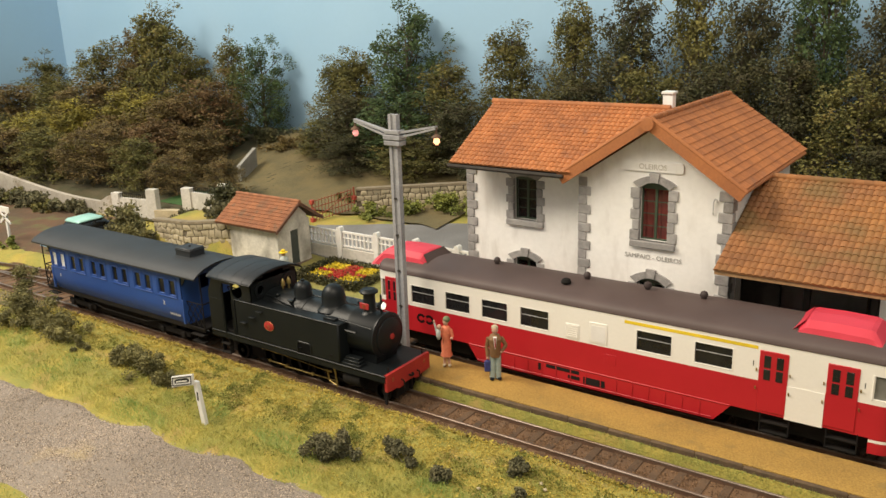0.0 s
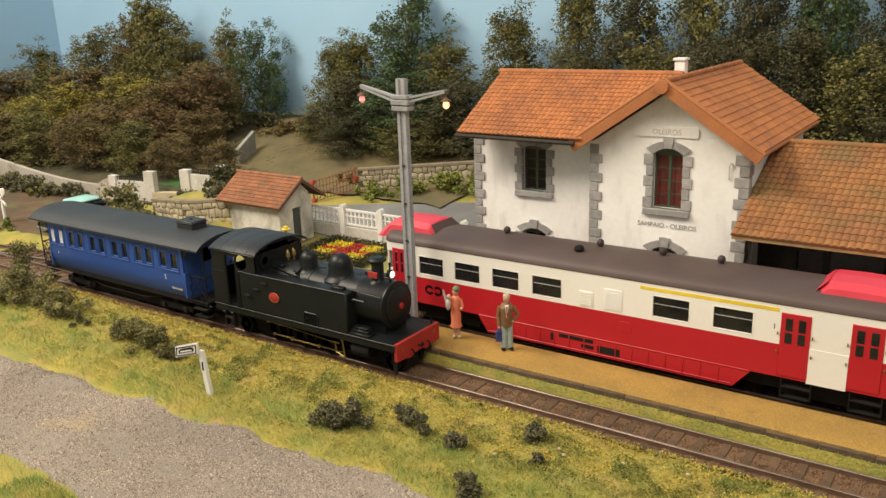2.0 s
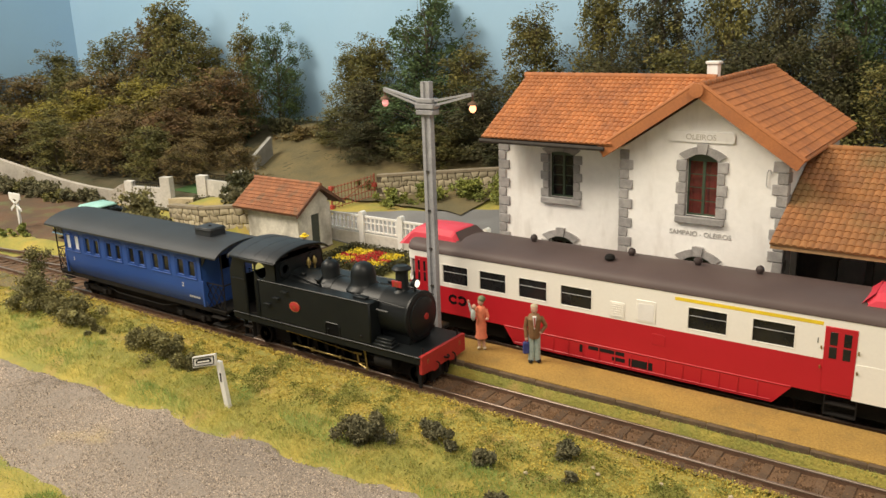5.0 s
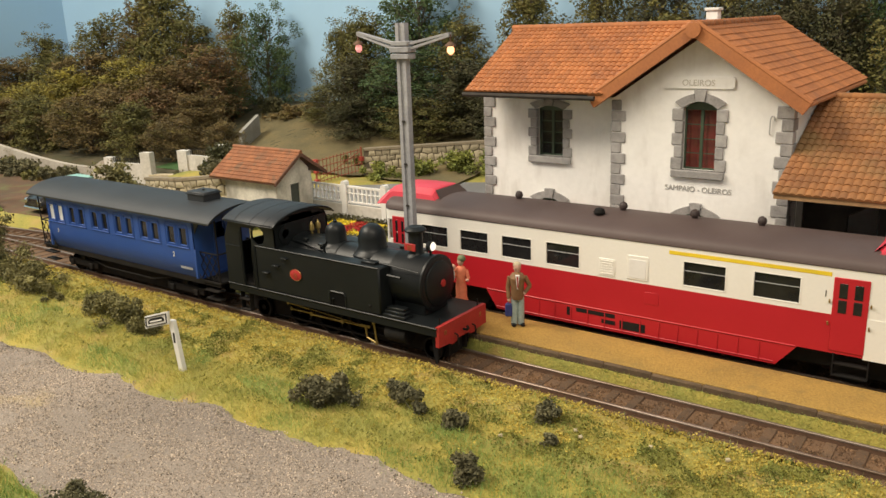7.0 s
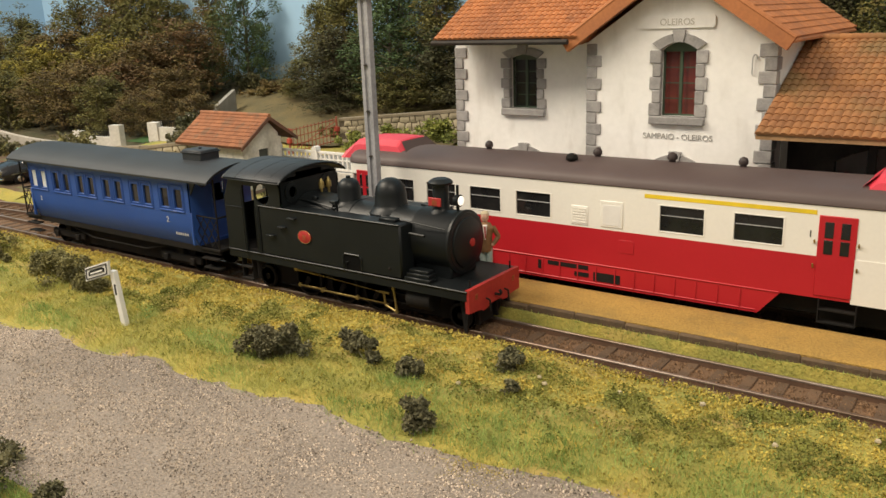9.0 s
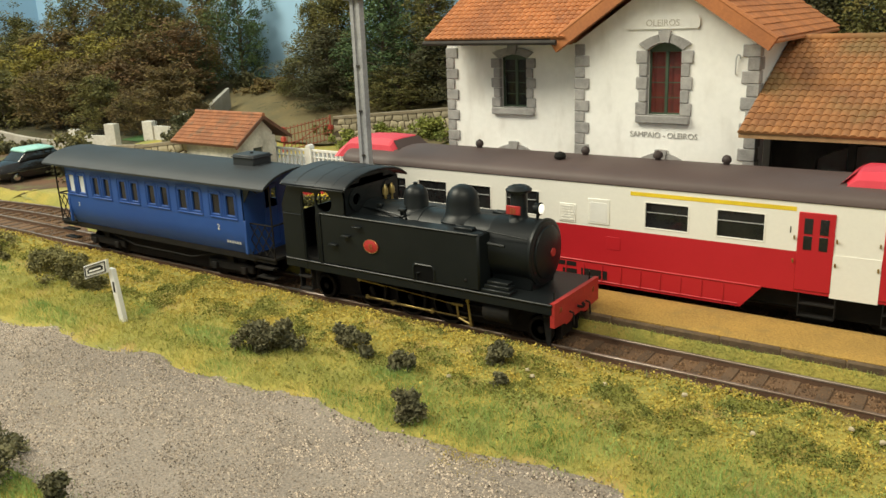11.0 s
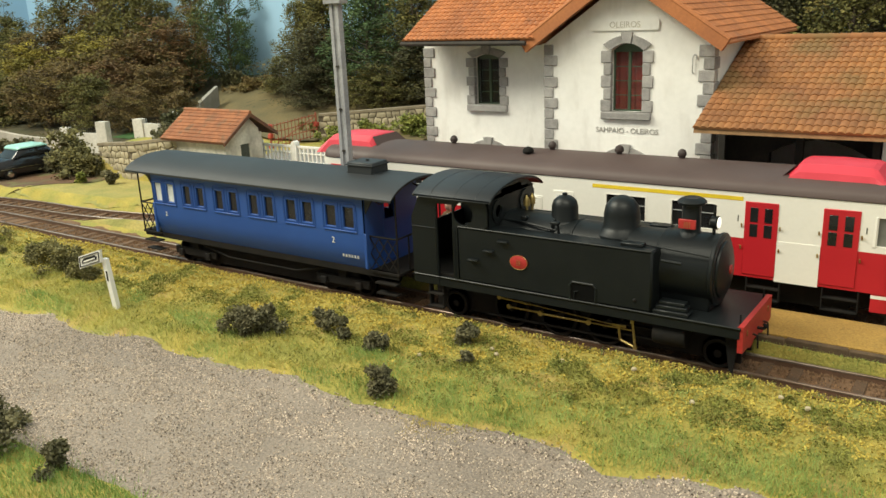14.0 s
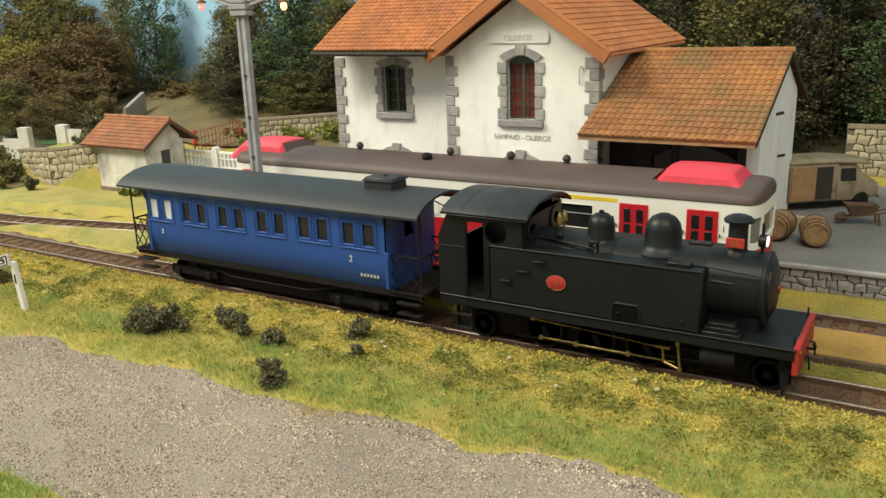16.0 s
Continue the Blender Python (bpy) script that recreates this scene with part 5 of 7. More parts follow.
        part("tank_rivet", B().lathe([(0.45, 0), (0.4, s * 0.25), (0.15, s * 0.35)], (28.6, yo, 12.4), "y", 10), UNDER, e)
        part("step_bracket", B().rod((33.5, s * 9.4, 21.5), (37.8, s * 9.0, 21.2), 0.4, n=6), BLACK, e)
        part("filler", B().box(24.3, 29.5, *sorted((s * (W - 1.8), s * (W - 4))), 23.7, 24.6, 0.2), BLACK, e)
        part("handrail", B().rod((24, s * 8.2, 24.6), (43, s * 7.4, 23.0), 0.18, n=6), BLACK, e)
        part("toolbox", B().box(32.6, 40.4, *sorted((yo - s * 0.3, yo - s * 4)), 10.1, 11.0, 0.15).box(33.0, 39.8, *sorted((yo - s * 0.9, yo - s * 4)), 11.0, 11.9, 0.15).box(33.4, 39.2, *sorted((yo - s * 1.5, yo - s * 4)), 11.9, 12.7, 0.15), BLACK, e, "stepped plates before the tank")
        part("cylinder", B().lathe([(2.6, -3.6), (2.8, -3.2), (2.8, 3.2), (2.6, 3.6)], (36, s * 8.2, 5.0), "x", 20), UNDER, e)
        part("valve_chest", B().box(34.5, 43.5, *sorted((s * 6.2, s * 10.8)), 7.4, 9.6, 0.3), BLACK, e)
        for x, lo in ((-27, 1), (49, 2)):
            st = B().box(x, x + 4.6, *sorted((yo, yo - s * 2.2)), 1.4, 1.8).box(x, x + 4.6, *sorted((yo, yo - s * 2.2)), 4.9, 5.3)
            if lo == 1:
                st.box(x + 0.1, x + 0.4, *sorted((yo - s * 0.6, yo - s * 2.2)), 1.4, 9.4).box(x + 4.2, x + 4.5, *sorted((yo - s * 0.6, yo - s * 2.2)), 1.4, 9.4)
                part("cab_step", st, UNDER, e)
        pl = B().lathe([(1, 0), (1, s * 0.25), (0.93, s * 0.32)], (0, 0, 0), "y", 24)
        pl.v = [(x * 2.35, yo + y, 17 + z * 1.75) for x, y, z in pl.v]
        plate = part("number_plate", pl, PLATERED, e, "oval red plate with a brass rim")
        if s < 0:
            rg = B()
            for i in range(24):
                a, c = 2 * math.pi * i / 24, 2 * math.pi * (i + 1) / 24
                rg.rod((2.35 * math.cos(a), yo - 0.26, 17 + 1.75 * math.sin(a)), (2.35 * math.cos(c), yo - 0.26, 17 + 1.75 * math.sin(c)), 0.07, n=5, caps=False)
            part("plate_rim", rg, BRASS, plate)
            writing("|||", 1.5, BRASS, plate, "number_bars", face_front(0, yo - 0.33, 17), 0.02)
    # firebox top and cab
    part("firebox", B().box(-8, 0, -5.8, 5.8, 10, 24.5, 2.4), BLACK, e)
    cab = thing("cab", "", "")
    cab.parent = e
    for s in (-1, 1):
        y0, y1 = sorted((s * W, s * (W - 0.6)))
        b = B()
        b.prism([(-31, 7.8), (-23.2, 7.8), (-23.2, 31.2), (-28.2, 31.2), (-31, 25)], 1, y0, y1)
        b.prism([(-23.2, 29.0), (-18.6, 29.0), (-18.6, 31.2), (-23.2, 31.2)], 1, y0, y1)
        ring = []
        cx, cz, rr = -15.4, 27.0, 2.85
        n = 20
        sq = []
        for i in range(n):
            a = 2 * math.pi * i / n
            c, d = math.cos(a), math.sin(a)
            k = min((3.2 if c < 0 else 7.0) / max(abs(c), 1e-6), (4.2 if d > 0 else 4.4) / max(abs(d), 1e-6))
            ring.append((cx + rr * c, cz + rr * d))
            sq.append((max(-18.6, min(-8.4, cx + k * c)), max(23.78, min(31.2, cz + k * d))))
        v = [(x, y0, z) for x, z in ring] + [(x, y0, z) for x, z in sq] + [(x, y1, z) for x, z in ring] + [(x, y1, z) for x, z in sq]
        f = []
        for i in range(n):
            j = (i + 1) % n
            f += [(i, j, n + j, n + i), (2 * n + i, 3 * n + i, 3 * n + j, 2 * n + j), (i, 2 * n + i, 2 * n + j, j)]
        b.add(v, f)
        b.box(-18.6, -17.22, y0, y1, 10.1, 23.78)
        if s > 0:
            b.box(-23.2, -18.6, y0, y1, 10.9, 29)
        part("cab_side", b, BLACK, cab, "black cab side with round window")
        part("cab_handrail", B().rod((-23.4, s * (W + 0.4), 10.5), (-23.4, s * (W + 0.4), 28), 0.16, n=6).rod((-18.2, s * (W + 0.4), 10.5), (-18.2, s * (W + 0.4), 23.4), 0.16, n=6), BLACK, cab)
    fr = B()
    for y0, y1, z0, z1 in ((-W + 0.6, -8.6, 22, 31), (-8.6, -5.0, 29.6, 31.5), (-5.0, 5.0, 24, 32.6), (5.0, 8.6, 29.6, 31.5), (8.6, W - 0.6, 22, 31), (-8.6, -5, 22, 25.4), (5, 8.6, 22, 25.4)):
        fr.box(-8.9, -8.4, y0, y1, z0, z1)
    fr.prism([(-W + 0.3, 30.6), (W - 0.3, 30.6), (8, 32.6), (0, 34), (-8, 32.6)], 0, -8.9, -8.4)
    for y in (-6.8, 6.8):
        fr.lathe([(1.5, 0), (1.5, 0.7), (2.9, 0.7), (2.9, 0), (1.5, 0)], (-8.7, y, 27.5), "x", 18)
    part("cab_front", fr, BLACK, cab, "black spectacle plate with round windows")
    part("waist_beading", B().rod((-31, -W - 0.05, 22.6), (-23.3, -W - 0.05, 22.6), 0.16, n=5), BLACK, cab)
    part("cab_back", B().box(-30.8, -30.3, -W + 0.5, W - 0.5, 8.4, 22), BLACK, cab)
    part("back_arch", B().prism([(-W + 0.3, 30.6), (W - 0.3, 30.6), (8, 32.6), (0, 34), (-8, 32.6)], 0, -28.4, -28), BLACK, cab)
    part("cab_floor", B().box(-30.5, -9, -W + 0.7, W - 0.7, 10.2, 10.8), UNDER, cab)
    part("backhead", B().box(-11.5, -9, -6, 6, 10.8, 24, 1.0), UNDER, cab)
    rf = B()
    rows = []
    for x in (-29.2, -29.0, -7.0, -6.8):
        dz = -0.15 if x in (-29.2, -6.8) else 0
        rows.append([(x, 13.0 * math.sin(1.25 * j / 8) / math.sin(1.25), 31.2 + 3.4 * (math.cos(1.25 * j / 8) - math.cos(1.25)) / (1 - math.cos(1.25)) + dz) for j in range(-8, 9)])
    rf.grid(rows)
    low = B()
    low.grid([[(x, y, z - 0.55) for x, y, z in row] for row in rows])
    part("cab_roof", rf, CABROOF, cab, "curved dark grey roof with ribs")
    part("roof_lining", low, BLACK, cab)
    for row in (rows[0], rows[-1]):
        part("roof_edge", B().path([(x, y, z - 0.25) for x, y, z in row], 0.3, 6), BLACK, cab)
    for x in (-24, -17, -11):
        part("roof_rib", B().path([(x, y, z - 0.03) for _, y, z in rows[1]], 0.12, 4), CABROOF, cab)
    for y in (-1.4, 1.4):
        part("whistle", B().lathe([(0.35, 0), (0.35, 1.8), (0.8, 1.9), (0.8, 3.4), (0.5, 3.9), (0.2, 4.6)], (-4.6, y + 2.2, 25.6), "z", 10), BRASS, e, "brass safety valve")
    # domes, chimney, lamp
    part("dome", B().lathe([(4.9, -1.9), (4.7, -0.9), (3.6, -0.2), (3.2, 0.5), (3.15, 3.6), (2.7, 5.0), (1.6, 5.9), (0.6, 6.2), (0.6, 6.7), (0.2, 6.8)], (6.2, 0, 25.2), "z", 26), BLACK, e)
    part("dome", B().lathe([(6.2, -3.0), (6.0, -1.4), (4.8, -0.4), (4.2, 0.5), (4.1, 3.2), (3.7, 5.0), (2.6, 6.4), (1.2, 7.1), (0.3, 7.25)], (20.6, 0, 25.4), "z", 28), BLACK, e)
    ch = part("chimney", B().lathe([(4.0, -1.9), (3.8, -0.9), (2.5, 0.0), (2.05, 0.6), (2.0, 6.2), (3.0, 6.5), (3.15, 7.0), (2.5, 7.6), (1.8, 7.9), (1.5, 7.8)], (36.6, 0, 25.8), "z", 24), BLACK, e, "capped black chimney")
    pl = part("name_board", B().box(34.7, 38.5, -2.9, -2.5, 27.2, 29.3, 0.1), PLATERED, ch, "small red number board")
    writing("||||", 1.5, BRASS, pl, "number_bars", face_front(36.6, -2.93, 28.2), 0.02)
    lamp = part("headlamp", B().lathe([(0.6, -0.9), (1.35, -0.6), (1.45, 0.6), (1.55, 0.75), (1.3, 0.9)], (41.6, 0, 28.6), "x", 16), BLACK, e)
    part("lens", B().lathe([(1.25, 0), (1.1, 0.35), (0.4, 0.5)], (42.4, 0, 28.6), "x", 14), glowing("lamp_lens", (1.0, 0.93, 0.8), 0.9), lamp, "lit white lens")
    part("lamp_bracket", B().rod((41.6, 0, 25.6), (41.6, 0, 27.4), 0.4, n=6).rod((41.6, 0, 30), (41.6, 0, 32.4), 0.35, n=6), BLACK, lamp)
    part("pump", B().rod((8, -6.6, 22.5), (8, -7.4, 26.5), 0.3, n=6).rod((6.6, -6.6, 22.5), (6.6, -7.2, 26), 0.25, n=6).box(6.2, 8.4, -8, -6.6, 26, 26.7, 0.15), BLACK, e, "small feed valve")
    part("feed_pipe", B().path([(7.4, -7.0, 24.5), (2, -6.6, 25), (-3, -5.5, 25.2), (-8.4, -4.5, 25)], 0.32), BLACK, e)
    # wheels and rods
    for x in (-5.5, 7.5, 19.5):
        for s in (-1, 1):
            wheel(e, x, s * 5.6, 4.9)
    for x in (-22, 45.5):
        for s in (-1, 1):
            wheel(e, x, s * 5.6, 3.3, crank=False)
    part("brake_gear", B().box(-12, 24, -6.8, -6.2, 0.2, 0.7), UNDER, e)
    for s in (-1, 1):
        c = B().box(-6, 3, *sorted((s * 8.5, s * 8.1)), -0.22, 0.22, 0.08)
        for x in (-6, 3):
            c.lathe([(0.6, -0.15), (0.6, 0.35)], (x, s * 8.2, 0), "y", 12)
        RODS.append((part("coupling_rod", c, BRASS, e, "thin brass coupling rod"), 1.5, s))
        m = B().box(3, 15.5, *sorted((s * 9.0, s * 8.6)), -0.24, 0.24, 0.08)
        for x in (3, 15.5):
            m.lathe([(0.65, -0.15), (0.65, 0.4)], (x, s * 8.8, 0), "y", 12)
        m.box(15.5, 26, *sorted((s * 8.8, s * 8.5)), -0.12, 0.12)
        RODS.append((part("main_rod", m, BRASS, e, "brass connecting rod"), 1.5, s))
        part("slide_bar", B().box(23, 35.5, *sorted((s * 8.2, s * 7.0)), 4.6, 5.0).box(23, 35.5, *sorted((s * 8.2, s * 7.0)), 2.3, 2.7), UNDER, e)
        part("valve_gear", B().rod((27.3, s * 9, 6.2), (28.0, s * 9, 0.2), 0.3, n=6).rod((28.0, s * 9, 0.2), (24.4, s * 9, 1.4), 0.28, n=6).rod((24.4, s * 9, 1.4), (24.0, s * 9, 5.0), 0.3, n=6).box(22.4, 25.8, *sorted((s * 8.8, s * 9.2)), 4.4, 5.1, 0.12).rod((2, s * 9.2, 6.0), (22.6, s * 9.2, 4.8), 0.15, n=6).rod((-7, s * 9.1, 6.4), (2, s * 9.2, 6.0), 0.3, n=6).lathe([(0.55, -0.3), (0.55, 0.3)], (-7, s * 9.1, 6.4), "y", 12).lathe([(0.5, -0.3), (0.5, 0.3)], (27.3, s * 9, 6.2), "y", 10).lathe([(0.5, -0.3), (0.5, 0.3)], (28, s * 9, 0.2), "y", 10), BRASS, e, "brass valve links")
    return e


# ---- passenger coach ----
def coach():
    c = thing("passenger_coach", "blue narrow-gauge passenger coach with dark grey roof", "passenger coach", at=(-207, 196, 0))
    X0, X1, W = -135.5, -46.5, 11.8

    def side_y(z):
        return W - 0.0 - 2.0 * max(0, (14.5 - z) / 6.5) ** 1.8
    pairs = [(-134.2, -130.6), (-128.2, -124.6), (-120, -116.6), (-113.8, -110.4), (-105.2, -101.7), (-99, -95.5), (-90.3, -86.7), (-84, -80.4), (-75.3, -71.5), (-69, -65.2), (-60.4, -56.5), (-54, -50.1)]
    for s in (-1, 1):
        b = B()
        zs = [7.9, 9.2, 10.6, 12.2, 14.5, 19.2]
        b.grid([[(X0, s * side_y(z), z), (X1, s * side_y(z), z)] for z in zs])
        b.grid([[(X0, s * W, 25.3), (X1, s * W, 25.3)], [(X0, s * W, 28.6), (X1, s * W, 28.6)]])
        at = X0
        for a, d in pairs + [(X1, X1)]:
            b.grid([[(at, s * W, 19.2), (a, s * W, 19.2)], [(at, s * W, 25.3), (a, s * W, 25.3)]])
            at = d
        part("side_panel", b, BLUE, c, "blue painted side with curved lower edge")
        for k, (a, d) in enumerate(pairs):
            w = thing("window", "", "")
            w.parent = c
            f = B()
            yo, yi = s * (W + 0.12), s * (W - 0.7)
            for x0, x1, z0, z1 in ((a - 0.3, a + 0.15, 18.9, 25.6), (d - 0.15, d + 0.3, 18.9, 25.6), (a, d, 18.9, 19.4), (a, d, 25.1, 25.6)):
                f.box(x0, x1, *sorted((yo, yi)), z0, z1, 0.1)
            part("window_frame", f, BLUE, w)
            pn = part("pane", B().box(a, d, *sorted((s * (W - 0.45), s * (W - 0.6))), 19.2, 25.3), FROST if k < 2 else (PANE if s > 0 and k > 8 else DARKPANE), w, "frosted white pane" if k < 2 else "dark glass pane")
            pn.visible_shadow = not (s > 0 and k > 8)
            hood = [(a - 0.75, 18.6), (a - 0.75, 25.5), (a - 0.3, 26.15), (d + 0.3, 26.15), (d + 0.75, 25.5), (d + 0.75, 18.6)]
            part("hood_moulding", B().path([(u, s * (W + 0.06), v) for u, v in hood], 0.2, 5), BLUE, w)
        for k in range(6):
            a, d = pairs[2 * k][0], pairs[2 * k + 1][1]
            part("sill_moulding", B().box(a - 0.8, d + 0.8, *sorted((s * (W + 0.3), s * (W - 0.2))), 18.2, 18.6, 0.1), BLUE, c)
            part("top_moulding", B().box(a - 0.5, d + 0.5, *sorted((s * (W + 0.2), s * (W - 0.2))), 26.3, 26.6, 0.08), BLUE, c)
        part("sole_bar", B().box(X0 - 9, X1 + 9, *sorted((s * 9.2, s * 10)), 6.2, 8.0), UNDER, c)
        part("truss_rod", B().path([(X0 + 16, s * 8.6, 6), (X0 + 30, s * 8.6, 3), (X1 - 30, s * 8.6, 3), (X1 - 16, s * 8.6, 6)], 0.3), UNDER, c)
        if s < 0:
            writing("2", 2.4, WHITE, c, "numeral", face_front(-58, -W - 0.1, 15.4), 0.02)
            writing("2", 2.0, WHITE, c, "numeral", face_front(-129.5, -W - 0.1, 15.2), 0.02)
            for k in range(6):
                part("number_bar", B().box(-55.5 + k * 1.05, -54.9 + k * 1.05, -side_y(11.2) - 0.14, -side_y(11.2) + 0.3, 10.9, 11.9), GREY, c)
    for x, s in ((X0, -1), (X1, 1)):
        prof = [(-side_y(z), z) for z in (7.9, 9.2, 10.6, 12.2, 14.5, 20.4)]
        lo, hi = sorted((x, x - s * 0.5))
        b = B().prism(prof + [(-y, z) for y, z in prof[::-1]], 0, lo, hi)
        b.prism([(-W, 20.4), (-3.6, 20.4), (-3.6, 25.8), (-W, 25.8)], 0, lo, hi).prism([(1.2, 20.4), (W, 20.4), (W, 25.8), (1.2, 25.8)], 0, lo, hi)
        b.prism([(-W, 25.8), (W, 25.8), (W, 28.6), (8, 30.6), (0, 32.2), (-8, 30.6), (-W, 28.6)], 0, lo, hi)
        part("end_wall", b, BLUE, c, "blue bulkhead with an open door window")
        for y0, y1, z0, z1 in ((-4.0, -3.5, 8.6, 27), (1.1, 1.6, 8.6, 27), (-3.5, 1.1, 26.4, 27), (-3.5, 1.1, 19.8, 20.5), (-3.5, 1.1, 8.6, 9.2)):
            part("door_moulding", B().box(*sorted((x, x + s * 0.22)), y0, y1, z0, z1, 0.06), BLUE, c)
        part("corner_post", B().box(*sorted((x - s * 0.6, x + s * 0.35)), -W - 0.25, -W + 0.5, 8.6, 18.4, 0.12), BLUE, c)
        part("bracket", B().prism([(x, 28.4), (x + s * 3.2, 28.4), (x, 23.6)], 1, -W + 0.3, -W + 0.7), COACHROOF, c)
        px = x + s * 9.5
        part("end_platform", B().box(*sorted((x, px)), -10.4, 10.4, 7.2, 8.0, 0.1), UNDER, c)
        rl = B()
        for y in (-10, -5, 5, 10):
            rl.rod((px - s * 0.4, y, 8), (px - s * 0.4, y, 17.4), 0.25, n=5)
        rl.rod((px - s * 0.4, -10, 17.4), (px - s * 0.4, 10, 17.4), 0.3, n=5)
        for y in (-10, 10):
            rl.rod((px - s * 0.4, y, 17.4), (px - s * 0.4, y, 29), 0.28, n=5)
            rl.rod((x, y, 17.4), (px, y, 17.4), 0.25, n=5)
            for k in range(3):
                u0, u1 = x + s * 3.0 * k, x + s * (3.0 * k + 3.1)
                rl.rod((u0, y, 8.4), (u1, y, 12.6), 0.16, n=4).rod((u1, y, 8.4), (u0, y, 12.6), 0.16, n=4)
                rl.rod((u0, y, 12.6), (u1, y, 17), 0.16, n=4).rod((u1, y, 12.6), (u0, y, 17), 0.16, n=4)
            rl.path([(x, y, 28), (x + s * 4, y, 26.5), (px - s * 0.5, y, 28.5)], 0.2, 4)
        part("platform_railing", rl, UNDER, c, "black lattice end railing")
        for y in (-1, 1):
            part("step", B().box(*sorted((x + s * 1.5, px - s * 1)), *sorted((y * 10.6, y * 8.2)), 1.6, 2.0).box(*sorted((x + s * 1.5, px - s * 1)), *sorted((y * 11, y * 8.4)), 4.6, 5.0), UNDER, c)
        part("coupling", B().rod((px, 0, 6.4), (px + s * 2.6, 0, 6.4), 0.7, n=8), UNDER, c)
    rows = []
    for x in (X0 - 10.6, X0 - 10.2, X0 + 20, X1 - 20, X1 + 10.2, X1 + 10.6):
        rows.append([(x, 13.6 * math.sin(1.15 * j / 8) / math.sin(1.15), 28.7 + 4.0 * (math.cos(1.15 * j / 8) - math.cos(1.15)) / (1 - math.cos(1.15))) for j in range(-8, 9)])
    rf = B().grid(rows).grid([[(x, y, z - 0.6) for x, y, z in row] for row in rows])
    for row in (rows[0], rows[-1]):
        rf.grid([row, [(x, y, z - 0.6) for x, y, z in row]])
    for j in (0, -1):
        rf.grid([[row[j] for row in rows], [(row[j][0], row[j][1], row[j][2] - 0.6) for row in rows]])
    part("roof", rf, COACHROOF, c, "smooth dark grey arched roof")
    part("roof_vent", B().box(-58.6, -49.6, -3.6, 3.6, 31.6, 35.6, 0.35).box(-58.9, -49.3, -3.9, 3.9, 34.6, 35.0, 0.1).rod((-59.6, -4.6, 31.7), (-58.4, -2.6, 32.6), 0.35, n=6).rod((-48.6, -4.6, 31.7), (-49.8, -2.6, 32.6), 0.35, n=6).lathe([(0.5, 0), (0.5, 0.5), (0.2, 0.6)], (-54, 0, 35.5), "z", 8), COACHROOF, c, "boxy dark roof ventilator")
    part("floor", B().box(X0, X1, -9.6, 9.6, 6.8, 7.9), UNDER, c)
    # Dark block added under the floor, standing for the shade there.
    part("battery_box", B().box(X0 + 8, X1 - 8, -6.2, 6.2, -0.6, 6.9), UNDER, c)
    # Added dark sheet down the middle makes the interior read unlit.
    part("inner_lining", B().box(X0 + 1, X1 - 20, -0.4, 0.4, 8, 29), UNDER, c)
    for cx in (X0 + 13, X1 - 13):
        part("bogie", B().box(cx - 10, cx + 10, -8, -6.8, 0.8, 3.4, 0.3).box(cx - 10, cx + 10, 6.8, 8, 0.8, 3.4, 0.3).box(cx - 1.5, cx + 1.5, -7.8, 7.8, 1.4, 5.6, 0.2), UNDER, c)
        for d in (-6.5, 6.5):
            part("axle_box", B().box(cx + d - 1, cx + d + 1, -8.9, -7.9, 0.6, 2.8, 0.2), UNDER, c)
            for s in (-1, 1):
                wheel(c, cx + d, s * 5.5, 3.6, crank=False)
    return c


PLATERED = material("plate_red", (0.42, 0.028, 0.026), None, 3, 0.5)
GAPSHADE = material("gap_shade", (0.004, 0.004, 0.004), None, 3, 0.9, bump=0, spec=0.1)
FROST = material("frosted_white_pane", (0.72, 0.74, 0.74), None, 4, 0.4, bump=0)
LOCO = locomotive()
COACH = coach()


